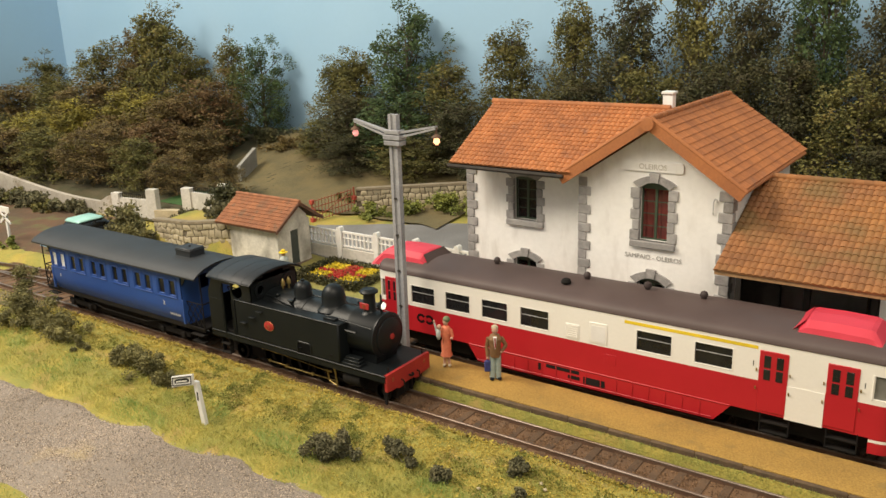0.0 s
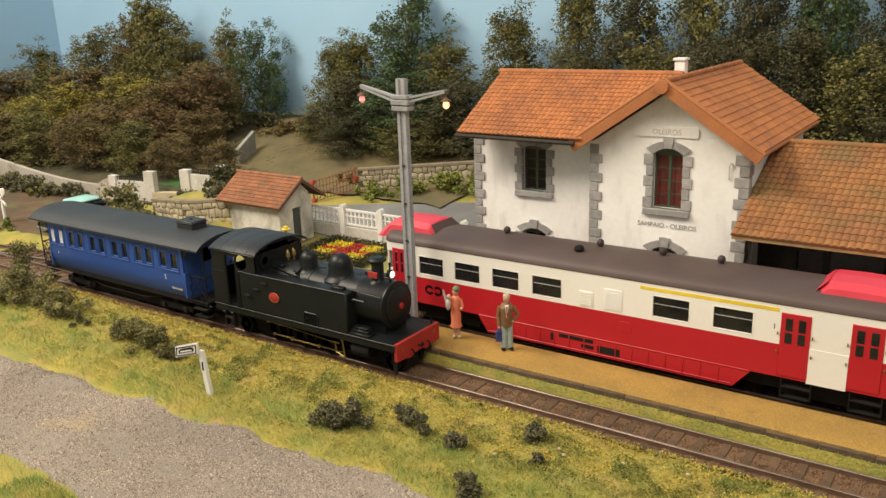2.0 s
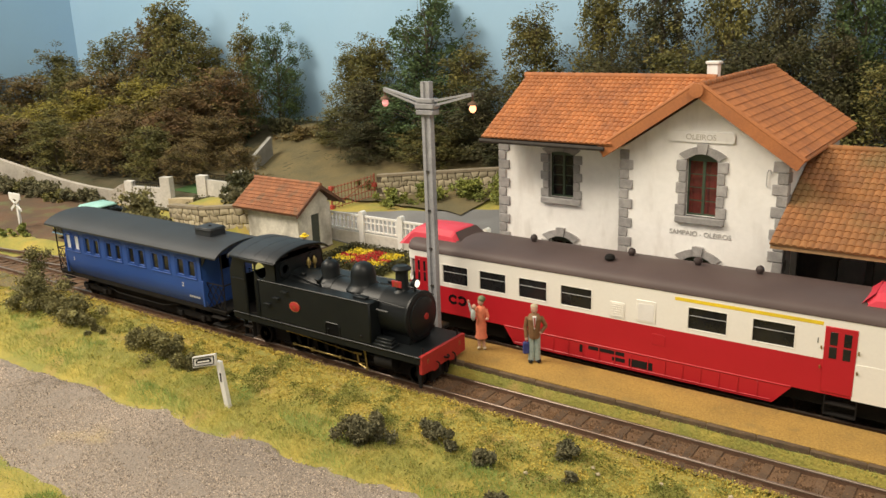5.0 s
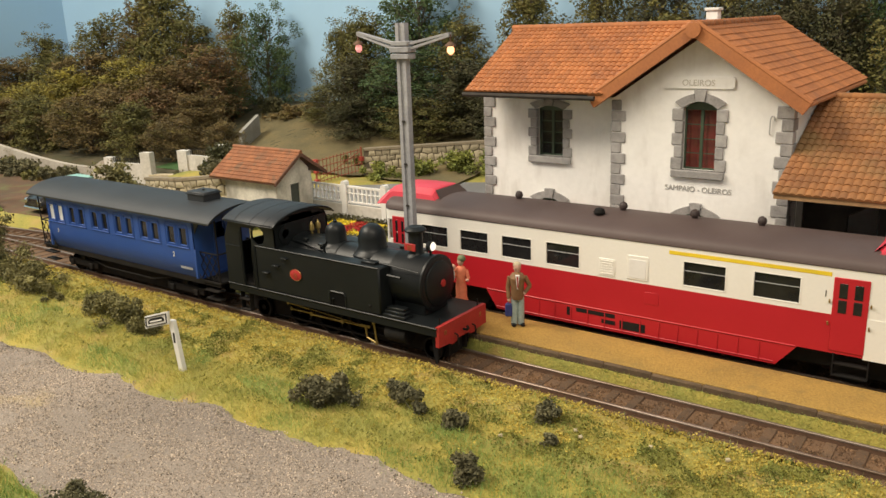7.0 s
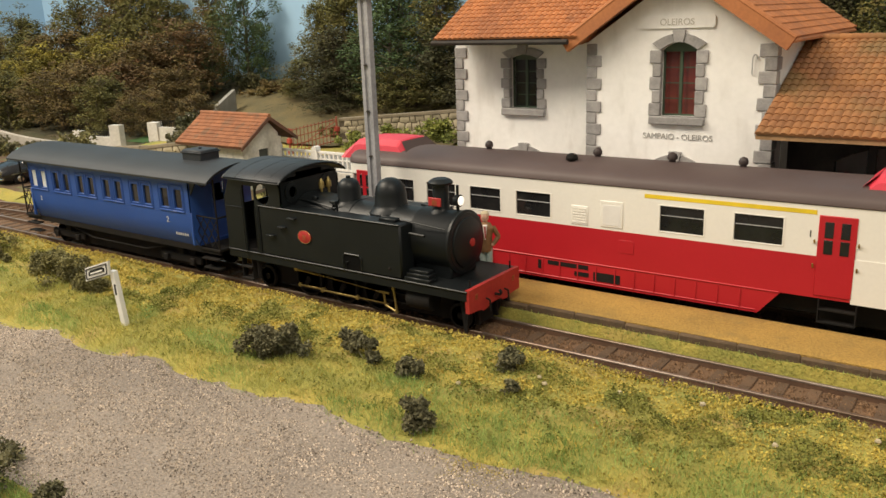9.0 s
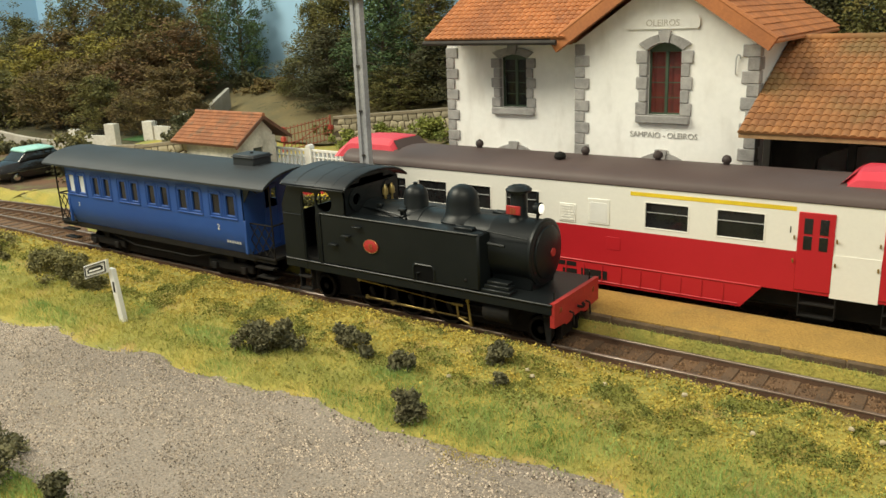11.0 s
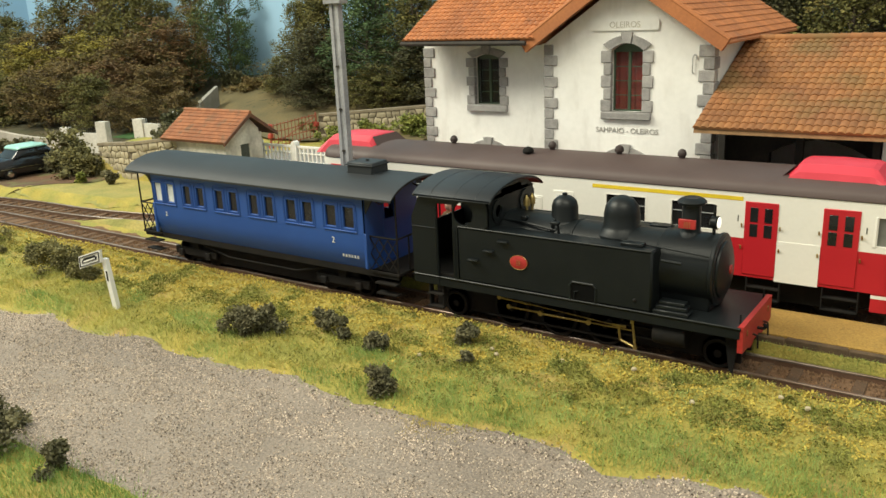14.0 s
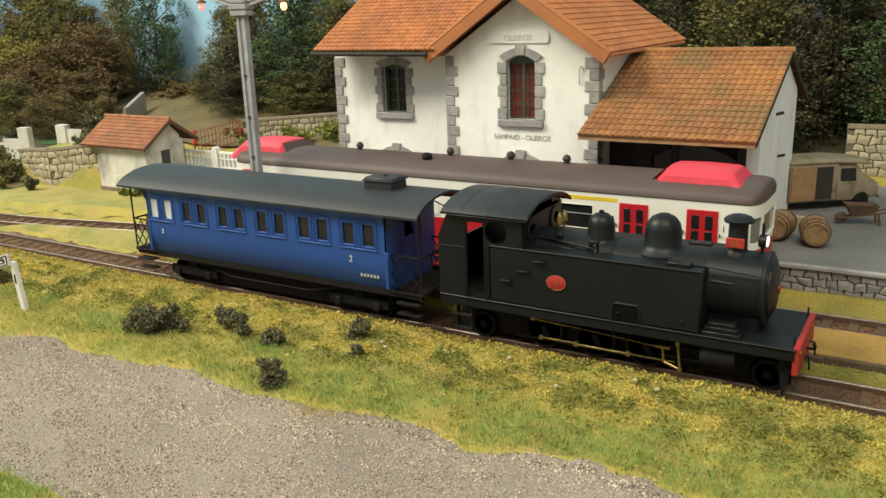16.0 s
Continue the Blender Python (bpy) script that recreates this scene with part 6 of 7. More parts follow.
# ---- hut, walls and fences ----
def hut():
    h = thing("platelayer_hut", "small stained white hut with weathered tiled roof", "hut")
    b = B()
    b.box(-320.5, -287, 266, 267.5, -2, 24)
    b.prism([(267.5, -2), (288, -2), (288, 24.5), (279.5, 32.5), (267.5, 25)], 0, -320.5, -319)
    b.box(-320.5, -287, 286.5, 288, -2, 24)
    part("wall", b, HUTWALL, h, "dirty white render")
    e = B()
    e.prism([(267.5, -2), (274.8, -2), (274.8, 29.6), (267.5, 24.8)], 0, -288.5, -287)
    e.prism([(280.2, -2), (286.5, -2), (286.5, 25.8), (280.2, 31.8)], 0, -288.5, -287)
    e.prism([(274.8, 19.8), (280.2, 19.8), (280.2, 31.6), (279.5, 32.3), (274.8, 29.4)], 0, -288.5, -287)
    part("gable_wall", e, HUTWALL, h, "stained gable wall")
    part("door", B().box(-288.2, -287.6, 274.8, 280.2, 0, 19.8), DARKGREEN, h, "dark grey-green plank door")
    part("plinth", B().box(-321, -286.6, 265.6, 288.4, -2, 2.6), STONEDARK, h)
    stuff(part("roof", tiles(-328, -284.2, (263, 22.3), (279.5, 33.6), 26, 9), TILE_HUT, h, "weathered orange-brown tiles"))
    stuff(part("roof_back", tiles(-328, -284.2, (295.4, 22.9), (279.5, 33.6), 26, 9), TILE_HUT, h))
    stuff(part("ridge_tile", cap_tiles((-328.2, 279.5, 33.9), (-284, 279.5, 33.9), 14, 0.9), TILE_HUT, h))
    part("verge_board", B().prism([(263, 20.9), (279.5, 32), (295.4, 21.6), (295.4, 23.1), (279.5, 33.8), (263, 22.5)], 0, -284.6, -283.8), WOODDARK, h, "brown verge board")
    part("soffit", B().prism([(263.2, 21.6), (279.5, 32.6), (295.2, 22.2), (295.2, 22.8), (279.5, 33.3), (263.2, 22.2)], 0, -328, -284.8), WOODDARK, h)


def fence():
    f = thing("picket_fence", "white concrete balustrade fence on a low wall", "fence")
    x0, n, gap, y = -295.5, 5, 23.5, 294
    part("base_wall", B().box(x0, x0 + n * gap, y - 0.9, y + 0.9, -1, 8.8, 0.15), WALLWHITE, f, "dull white base wall")
    post = B().box(-1.5, 1.5, -1.5, 1.5, 0, 19, 0.25).prism([(-1.5, 19), (1.5, 19), (0.9, 20.2), (0, 20.6), (-0.9, 20.2)], 1, -1.5, 1.5).mesh("fence_post", WHITE)
    bal = B().box(-0.42, 0.42, -0.4, 0.4, 0, 6.4).mesh("baluster", WHITE)
    for k in range(n + 1):
        part("fence_post", post, WHITE, f, at=(x0 + k * gap, y, -1))
    for k in range(n):
        a = x0 + k * gap + 1.5
        for z0, z1 in ((9.4, 10.3), (16.3, 17.4), (13.7, 14.2)):
            part("fence_rail", B().box(a, a + gap - 3, y - 0.5, y + 0.5, z0, z1, 0.08), WHITE, f)
        for j in range(8):
            part("baluster", bal, WHITE, f, at=(a + 1.3 + j * 2.56, y, 10.1))


def rubble_wall(name, label, p, q, z0, z1, h0, h1, seed, coping=True):
    """A wall of uneven stones from p to q; h0, h1: its top at either end."""
    p, q = Vector(p), Vector(q)
    L = (q - p).length
    ang = math.degrees(math.atan2(q.y - p.y, q.x - p.x))
    w = thing(name, label, "wall", at=(p.x, p.y, 0), turn=ang, kind="structure")
    part("core", B().prism([(0, z0 - 4), (L, z1 - 4), (L, h1), (0, h0)], 1, 0.0, 3.0), MORTAR, w)
    rnd = random.Random(seed)
    lay_stones(w, L, lambda x: z0 + (z1 - z0) * x / L, lambda x: h0 + (h1 - h0) * x / L, RUBBLE, rnd, 4.3, 3.5)
    if coping:
        part("coping", B().prism([(0, h0), (L, h1), (L, h1 + 1.3), (0, h0 + 1.3)], 1, -0.8, 3.6), COPING, w, "flat pale coping")


def white_wall():
    w = thing("garden_wall", "whitewashed garden wall stepping down to a gate", "wall", kind="structure")
    n = 26
    tops = []
    for k in range(n + 1):
        x = -700 + (233) * k / n
        z = 23 - 14.3 * smoothstep(-690, -500, x) if x < -487 else 8.7 + 7.2 * smoothstep(-486, -468, x)
        tops.append((x, z))
    part("sloping_wall", B().prism([(-700, -6), (-467, -6)] + tops[::-1], 1, 299, 302), SHADEWHITE, w, "long sloping wall, whitewash dulled for shade, brown spots")
    g = thing("gate_wall", "", "")
    g.parent = w
    def seg(p, q, zb, zt, th=2.6):
        p, q = Vector((*p, 0)), Vector((*q, 0))
        d = (q - p).normalized()
        nn = Vector((-d.y, d.x, 0)) * th / 2
        pts = [p - nn, q - nn, q + nn, p + nn]
        return B().prism([(v.x, v.y) for v in pts], 2, zb, zt)
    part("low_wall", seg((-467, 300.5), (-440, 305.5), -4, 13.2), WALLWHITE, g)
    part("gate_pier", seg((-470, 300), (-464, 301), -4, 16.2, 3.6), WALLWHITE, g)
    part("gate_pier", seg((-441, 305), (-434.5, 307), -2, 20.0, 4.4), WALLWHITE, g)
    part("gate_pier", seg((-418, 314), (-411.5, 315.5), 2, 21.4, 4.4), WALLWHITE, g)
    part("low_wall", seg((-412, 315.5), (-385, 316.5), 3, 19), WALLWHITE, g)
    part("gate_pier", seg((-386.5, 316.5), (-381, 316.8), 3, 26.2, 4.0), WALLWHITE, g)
    part("threshold", seg((-436, 306), (-414, 314.5), 0, 7.4, 5), SANDSTONE, g, "pale step")
    rl = B()
    for k in range(15):
        x = -464 + 23 * k / 14
        rl.rod((x, 301 + 4.4 * k / 14, 13), (x, 301 + 4.4 * k / 14, 16.2), 0.18, n=4)
    for k in range(14):
        x = -410 + 23 * k / 13
        rl.rod((x, 315.6 + k / 13, 19), (x, 315.6 + k / 13, 22.6), 0.18, n=4)
    part("iron_railing", rl.rod((-464, 301, 15.9), (-441, 305.4, 15.9), 0.2, n=4).rod((-410, 315.6, 22.3), (-387, 316.6, 22.3), 0.2, n=4), UNDER, g, "thin dark railing")
    lawn = B().grid([[(x, y, 8.2 + (y - 310) * 0.05) for x in range(-450, -385, 8)] for y in range(318, 350, 6)])
    solid("lawn", lawn, LAWN, "smooth dark green lawn behind the gate", "lawn", kind="structure")


def iron_gate():
    g = thing("field_gate", "rusty red iron field gate standing half open", "gate")
    p, q = Vector((-325.5, 330, 6.2)), Vector((-316.5, 356, 9.5))
    H = 13
    for k, e in enumerate((p, q)):
        part("gate_post", B().rod(e, e + Vector((0, 0, H + 1)), 0.55, n=6), GATERED, g)
        for z in (2, 7.5, 12.5):
            part("red_marker", B().box(e.x - 1.1, e.x + 1.1, e.y - 1.1, e.y + 1.1, e.z + z - 1.2, e.z + z + 1.2, 0.15) if k == 0 or z == 7.5 else B().rod(e, e + Vector((0, 0, 1)), 0.6), REDMARK, g)
    for z in (1.5, 5, 9, 12.6):
        part("gate_bar", B().rod(p + Vector((0, 0, z)), q + Vector((0, 0, z)), 0.26, n=5), GATERED, g)
    for k in range(1, 13):
        c = p.lerp(q, k / 13)
        part("gate_bar", B().rod(c + Vector((0, 0, 0.6)), c + Vector((0, 0, 13.6)), 0.2, n=5), GATERED, g)
    part("gate_brace", B().rod(p + Vector((0, 0, 1.5)), q + Vector((0, 0, 12)), 0.26, n=5), GATERED, g)


HUTWALL = material("stained_hut_render", (0.66, 0.63, 0.56), (0.53, 0.50, 0.44), 9, 0.9, bump=0.3, grain=1.2, spots=((0.19, 0.175, 0.145), 9, 0.36), streak=0.6)
DARKGREEN = material("grey_green_door", (0.06, 0.07, 0.06), None, 3, 0.7)
STONEDARK = material("dark_plinth_render", (0.22, 0.15, 0.11), (0.15, 0.11, 0.085), 5, 0.9, bump=0.4)
WOODDARK = material("brown_board", (0.16, 0.075, 0.045), (0.11, 0.055, 0.035), 4, 0.8)
COPING = material("lichened_coping", (0.27, 0.22, 0.15), (0.20, 0.165, 0.11), 6, 0.9, bump=0.4)
SANDSTONE = material("pale_sandstone", (0.50, 0.42, 0.28), None, 5, 0.9)
LAWN = material("lawn_green", (0.045, 0.11, 0.025), (0.035, 0.085, 0.02), 6, 0.95, bump=0.6)
REDMARK = material("red_marker_paint", (0.45, 0.07, 0.045), None, 3, 0.6)
hut()
fence()
rubble_wall("stone_wall", "rubble stone retaining wall behind the back road", (-316, 357.5), (-215, 409), 8, 10, 21.0, 27, 5)
rubble_wall("stone_wall_2", "pale rubble retaining wall beside the car", (-384, 267), (-355.3, 264), 0, 0, 15.2, 17.6, 6)
rubble_wall("stone_wall_3", "darker rubble retaining wall beside the hut", (-355, 264), (-321, 268.5), 0, 1, 17.4, 21.5, 7)
rubble_wall("stone_wall_4", "rubble wall under the trees behind the yard", (-14, 384), (200, 384), 8, 8, 27, 29, 8)
white_wall()
iron_gate()
b = B().prism([(0, 10), (27, 15), (27, 31), (0, 22.5)], 1, 0, 2.5)
solid("concrete_wall", b, CONCRETE, "weathered grey concrete wall climbing the slope", "wall", at=(-436, 376, 0), turn=112, kind="structure")


# ---- shrubs and flower bed ----
SHRUBS = [(-396, 260, 30, 27, "scrub"), (-406, 266, 22, 24, "scrub"), (-386, 256, 20, 16, "scrub"), (-412, 258, 14, 12, "bush"), (-384, 262, 14, 11, "bush"), (-372, 310, 26, 16, "dark"), (-398, 300, 18, 12, "bush"), (-352, 285, 20, 10, "bush"), (-338, 300, 16, 10, "olive"),
          (-300, 352, 22, 10, "lime"), (-282, 362, 20, 12, "lime"), (-262, 372, 26, 13, "lime"), (-244, 378, 24, 16, "lime"), (-228, 388, 24, 18, "lime"), (-330, 368, 16, 8, "olive")]
SHRUBS_2 = [(-545, 291, 34, 11, "bush"), (-505, 293, 30, 9, "bush"), (-575, 290, 32, 11, "olive"), (-610, 289, 34, 12, "bush"), (-528, 286, 26, 7, "olive"), (-560, 288, 30, 11, "bush"), (-590, 284, 34, 10, "bush"), (-520, 290, 26, 8, "bush"), (-630, 286, 34, 12, "bush"), (-490, 292, 16, 6, "bush"), (-353, 250, 9, 8, "bush"), (-372, 247, 8, 6, "lime"),
            (-300, 262, 7, 4, "lime"), (-292, 262.5, 8, 5, "lime"), (-452, 430, 26, 12, "brown"), (-475, 440, 26, 14, "dark"), (-430, 436, 24, 12, "brown"), (-378, 322, 22, 16, "brown"), (-460, 225, 14, 6, "lime"), (-474, 218, 16, 5, "lime"), (-205, 262, 14, 9, "dark"), (-222, 284, 16, 12, "dark")]
for i, (x, y, w, h, leaf) in enumerate(SHRUBS + SHRUBS_2):
    bush("shrub", x, y, w, h, leaf, 300 + i, {"bush": "grey-green foam shrub", "scrub": "tall loose olive shrub", "lime": "fresh lime-green shrub", "dark": "dark green shrub", "olive": "olive shrub", "brown": "dry brown shrub"}[leaf] + " on the layout ground",
         count=int(500 + w * 34), size=(1.0, 2.4))


def flower_bed():
    f = thing("flower_bed", "hedged flower bed with yellow and red blossoms", "flower bed")
    rnd = random.Random(21)
    b = B()
    for _ in range(3600):
        e = rnd.randrange(4)
        u = rnd.random()
        if e == 0: x, y = -273 + 36 * u, 263
        elif e == 1: x, y = -273 + 36 * u, 289
        elif e == 2: x, y = -273, 263 + 26 * u
        else: x, y = -237, 263 + 26 * u
        a = rnd.uniform(0, 6.283)
        r = 2.0
        b.leaf((x + r * math.cos(a) * rnd.random(), y + r * math.sin(a) * rnd.random(), 1 + rnd.uniform(0, 4.2)), rnd.uniform(0.8, 1.6), rnd)
    for _ in range(1500):
        b.leaf((rnd.uniform(-271, -239), rnd.uniform(265, 287), rnd.uniform(0.6, 2.6)), rnd.uniform(0.8, 1.5), rnd)
    part("hedge", b, LEAVES["dark"], f, "low dark hedge", smooth=False, fix=False)
    for colour in ("yellow", "red"):
        c = B()
        for _ in range(2600):
            x, y = rnd.uniform(-271, -239), rnd.uniform(265, 287)
            u, v = (x + 255) / 16, (y - 276) / 11
            cross = abs(u) < 0.26 or abs(v) < 0.16
            if (colour == "red") == cross and abs(u) < 0.92:
                c.leaf((x, y, 2.4 + rnd.uniform(0, 1.4)), rnd.uniform(0.6, 1.2), rnd)
        part("blossom", c, FLOWERS[colour], f, colour + " blossoms", smooth=False, fix=False)


flower_bed()


# ---- signs and lamp pole ----
def lamp_pole():
    p = thing("lamp_pole", "tall weathered grey pole with two hanging station lamps", "lamp post", at=(-174, 218, 0))
    b = B()
    b.prism([(-1.75, -1.0), (-0.6, -1.0), (-0.6, -0.55), (0.6, -0.55), (0.6, -1.0), (1.75, -1.0), (1.75, 1.0), (0.6, 1.0), (0.6, 0.55), (-0.6, 0.55), (-0.6, 1.0), (-1.75, 1.0)], 2, 0, 88)
    part("post", b, POLE, p, "slotted grey post")
    for z in (20, 33, 46, 59):
        part("peg", B().box(-0.6, 0.6, -1.25, -0.5, z, z + 0.5), DARKWOOD_AND_SHADE, p)
    part("clamp", B().box(-3.4, 3.4, -1.9, 1.9, 77.6, 79.2, 0.2).box(-3.6, 3.6, -2.0, 2.0, 79.5, 81.2, 0.2).box(-3.2, 3.2, -1.8, 1.8, 81.4, 82.8, 0.2), POLE, p, "bolted grey crossing clamp")
    for s, tip in ((-1, (-17.2, 0, 85.2)), (1, (17.4, 0, 84.4))):
        a = B()
        t = Vector(tip)
        r = Vector((s * 2.4, 0, 81.2))
        for dz in (-0.75, 0.75):
            a.add([r + Vector((0, -0.8, dz - 0.4)), t + Vector((0, -0.8, dz * 0.4 - 0.3)), t + Vector((0, -0.8, dz * 0.4 + 0.3)), r + Vector((0, -0.8, dz + 0.4)),
                   r + Vector((0, 0.8, dz - 0.4)), t + Vector((0, 0.8, dz * 0.4 - 0.3)), t + Vector((0, 0.8, dz * 0.4 + 0.3)), r + Vector((0, 0.8, dz + 0.4))],
                  [(0, 1, 2, 3), (4, 7, 6, 5), (0, 4, 5, 1), (1, 5, 6, 2), (2, 6, 7, 3), (3, 7, 4, 0)])
        part("arm", a, POLE, p, "sloping grey arm")
        lm = part("lamp", B().rod(t, t + Vector((0, 0, -2.6)), 0.3, n=6).lathe([(0.4, 0.6), (1.5, -0.2), (1.7, -0.6), (1.1, -0.7)], t + Vector((0, 0, -2.6)), "z", 12), RUST, p)
        part("bulb", B().lathe([(0.5, 0), (1.0, -0.8), (1.05, -1.8), (0.5, -2.5), (0.1, -2.6)], t + Vector((0, 0, -3.0)), "z", 12), LIT if s > 0 else PINKBULB, lm, "glowing bulb")


def stop_sign():
    s = thing("stop_sign", "white wooden bus-stop sign on a leaning white post", "sign", at=(-196.3, 144.6, -1))
    post = part("post", B().prism([(0.3, -1), (2.1, -1), (-0.2, 15.5), (-2.0, 15.5)], 1, -0.6, 0.6), WHITE, s)
    part("slot", B().box(-0.75, 0.0, -0.68, -0.5, 9.4, 12.2, 0.05), BLACK, post)
    bd = part("board", B().prism([(-11.8, 11.3), (-1.2, 14.7), (-0.9, 18.3), (-11.5, 14.9)], 1, -1.3, -0.6), WHITE, s, "white board with black border")
    def q(u, v, y=-1.38):
        a, c = Vector((-11.8, 11.3)), Vector((-1.2, 14.7))
        up = Vector((0.3, 3.6))
        r = a + (c - a) * u + up * v
        return (r.x, y, r.y)
    fr = B()
    for u0, v0, u1, v1 in ((0.06, 0.14, 0.94, 0.14), (0.94, 0.14, 0.94, 0.86), (0.94, 0.86, 0.06, 0.86), (0.06, 0.86, 0.06, 0.14)):
        fr.rod(q(u0, v0), q(u1, v1), 0.16, n=4)
    part("border", fr, BLACK, bd)
    bus = B().prism([(q(u, v)[0], q(u, v)[2]) for u, v in ((0.16, 0.34), (0.84, 0.34), (0.84, 0.58), (0.74, 0.72), (0.26, 0.72), (0.16, 0.58))], 1, -1.42, -1.25)
    part("bus_shape", bus, BLACK, bd, "black bus outline")
    part("bus_stripe", B().prism([(q(u, v)[0], q(u, v)[2]) for u, v in ((0.24, 0.42), (0.76, 0.42), (0.76, 0.54), (0.24, 0.54))], 1, -1.46, -1.3), WHITE, bd)


def crossing_sign():
    s = thing("crossing_sign", "weathered white level-crossing cross on a short post", "sign", at=(-472, 232, -1))
    part("post", B().box(-0.9, 0.9, -0.6, 0.6, 0, 17, 0.15), WHITE, s)
    for a in (-1, 1):
        part("arm", B().prism([(-5.5, 16.5 - a * 3.4), (-5.1, 15 - a * 3.4), (5.5, 15.5 + a * 3.4), (5.1, 17 + a * 3.4)], 1, -1.2, -0.6), WHITE, s)
    part("plate", B().box(-6, 6, -1.0, -0.4, 18.6, 22.2, 0.2), WHITE, s)


LIT = glowing("lit_bulb", (1.0, 0.42, 0.20), 2.6)
PINKBULB = glowing("dim_bulb", (0.9, 0.35, 0.32), 0.8)
lamp_pole()
stop_sign()
crossing_sign()


# ---- small painted figures ----
def coloured(name, pieces, label, category, at, turn=0.0):
    """One mesh out of several painted volumes, each with a paint of its own."""
    b, marks, mats = B(), [], []
    for piece, mat in pieces:
        if mat not in mats:
            mats.append(mat)
        b.add(piece.v, piece.f)
        marks += [mats.index(mat)] * len(piece.f)
    me = b.mesh(name, mats[0], fix=False)
    for m in mats[1:]:
        me.materials.append(m)
    bm = bmesh.new()
    bm.from_mesh(me)
    bm.faces.ensure_lookup_table()
    for f, k in zip(bm.faces, marks):
        f.material_index = k
    bmesh.ops.recalc_face_normals(bm, faces=bm.faces)
    bm.to_mesh(me)
    bm.free()
    ob = new(name, me)
    ob.location, ob.rotation_euler = Vector(at) * U, (0, 0, radians(turn))
    return tagged(ob, label, category)


def figurines():
    man = [(B().rod((-1.0, 0, 0.5), (-0.8, 0, 9.4), 0.95, 1.15, 9).rod((1.0, 0, 0.5), (0.8, 0, 9.4), 0.95, 1.15, 9), TROUSER),
           (B().blob((-1.2, -0.6, 0.5), 0.8, 1.5, 0.5).blob((1.4, -0.5, 0.5), 0.8, 1.5, 0.5), BLACK),
           (B().lathe([(1.7, 8.2), (2.0, 9.5), (1.9, 12), (2.3, 14.6), (1.6, 15.8), (0.7, 16.2)], (0, 0, 0), "z", 14).rod((-2.1, 0, 14.8), (-2.7, 0.2, 11.6), 0.75, 0.65, 8).rod((-2.7, 0.2, 11.6), (-2.5, -0.5, 8.4), 0.65, 0.55, 8)
            .rod((2.1, 0, 14.8), (3.6, 0.2, 12), 0.75, 0.65, 8).rod((3.6, 0.2, 12), (2.1, -0.9, 10.2), 0.65, 0.55, 8), JACKET),
           (B().prism([(-0.6, 15.8), (0.6, 15.8), (0.1, 11.8), (-0.1, 11.8)], 1, -2.5, -1.6), WHITE),
           (B().prism([(-0.2, 15.5), (0.2, 15.5), (0.25, 12.4), (-0.05, 12.2)], 1, -2.62, -1.8), BEAM),
           (B().blob((0, 0, 17.6), 1.15, 1.25, 1.5).rod((0, 0, 15.5), (0, 0, 17), 0.6, n=8).blob((-2.5, -0.6, 7.9), 0.5, 0.5, 0.6).blob((2.0, -1.0, 10.1), 0.5, 0.5, 0.5), SKIN),
           (B().blob((0, 0.25, 18.3), 1.25, 1.3, 0.95), SANDSTONE),
           (B().box(-3.6, -1.5, -1.0, 0.2, 2.9, 6.9, 0.35).rod((-2.9, -0.5, 7.0), (-2.2, -0.5, 7.4), 0.15, n=5), BAGBLUE)]
    coloured("man_figurine", man, "painted standing figurine in brown jacket with blue case", "figurine", (-134, 215.6, 2.1), 32)
    woman = [(B().lathe([(1.6, 4.2), (2.1, 4.0), (1.7, 5.5), (1.75, 8.5), (1.35, 10.4), (1.9, 13.4), (1.3, 14.6), (0.6, 15)], (0, 0, 0), "z", 14).rod((1.6, 0, 13.8), (2.4, -0.8, 11.2), 0.65, 0.6, 8).rod((-1.5, 0, 13.8), (-1.9, -1.4, 12), 0.65, 0.6, 8), ORANGE),
             (B().rod((-0.7, 0, 0.4), (-0.6, 0, 4.6), 0.5, 0.7, 8).rod((0.8, 0, 0.4), (0.6, 0, 4.6), 0.5, 0.7, 8).blob((0, 0, 16.3), 1.05, 1.1, 1.35).blob((2.2, -1.6, 11), 0.6, 0.6, 0.5), SKIN),
             (B().blob((-0.8, -0.5, 0.5), 0.6, 1.2, 0.45).blob((1.1, -0.5, 0.5), 0.6, 1.2, 0.45), SANDSTONE),
             (B().blob((0.3, 0.1, 17.2), 1.35, 1.3, 1.2), HATGREEN),
             (B().blob((-2.3, -1.6, 12.4), 0.9, 0.9, 2.2).rod((-2.9, -1.6, 13.4), (-3.6, -1.7, 16.4), 0.4, 0.35, 7), BABY),
             (B().blob((-2.0, -1.6, 15.0), 0.85, 0.85, 0.95).blob((-3.7, -1.7, 16.9), 0.4, 0.4, 0.6), SKIN)]
    coloured("woman_figurine", woman, "painted figurine in orange dress holding a small child figure", "figurine", (-154, 216, 2.1), 25)
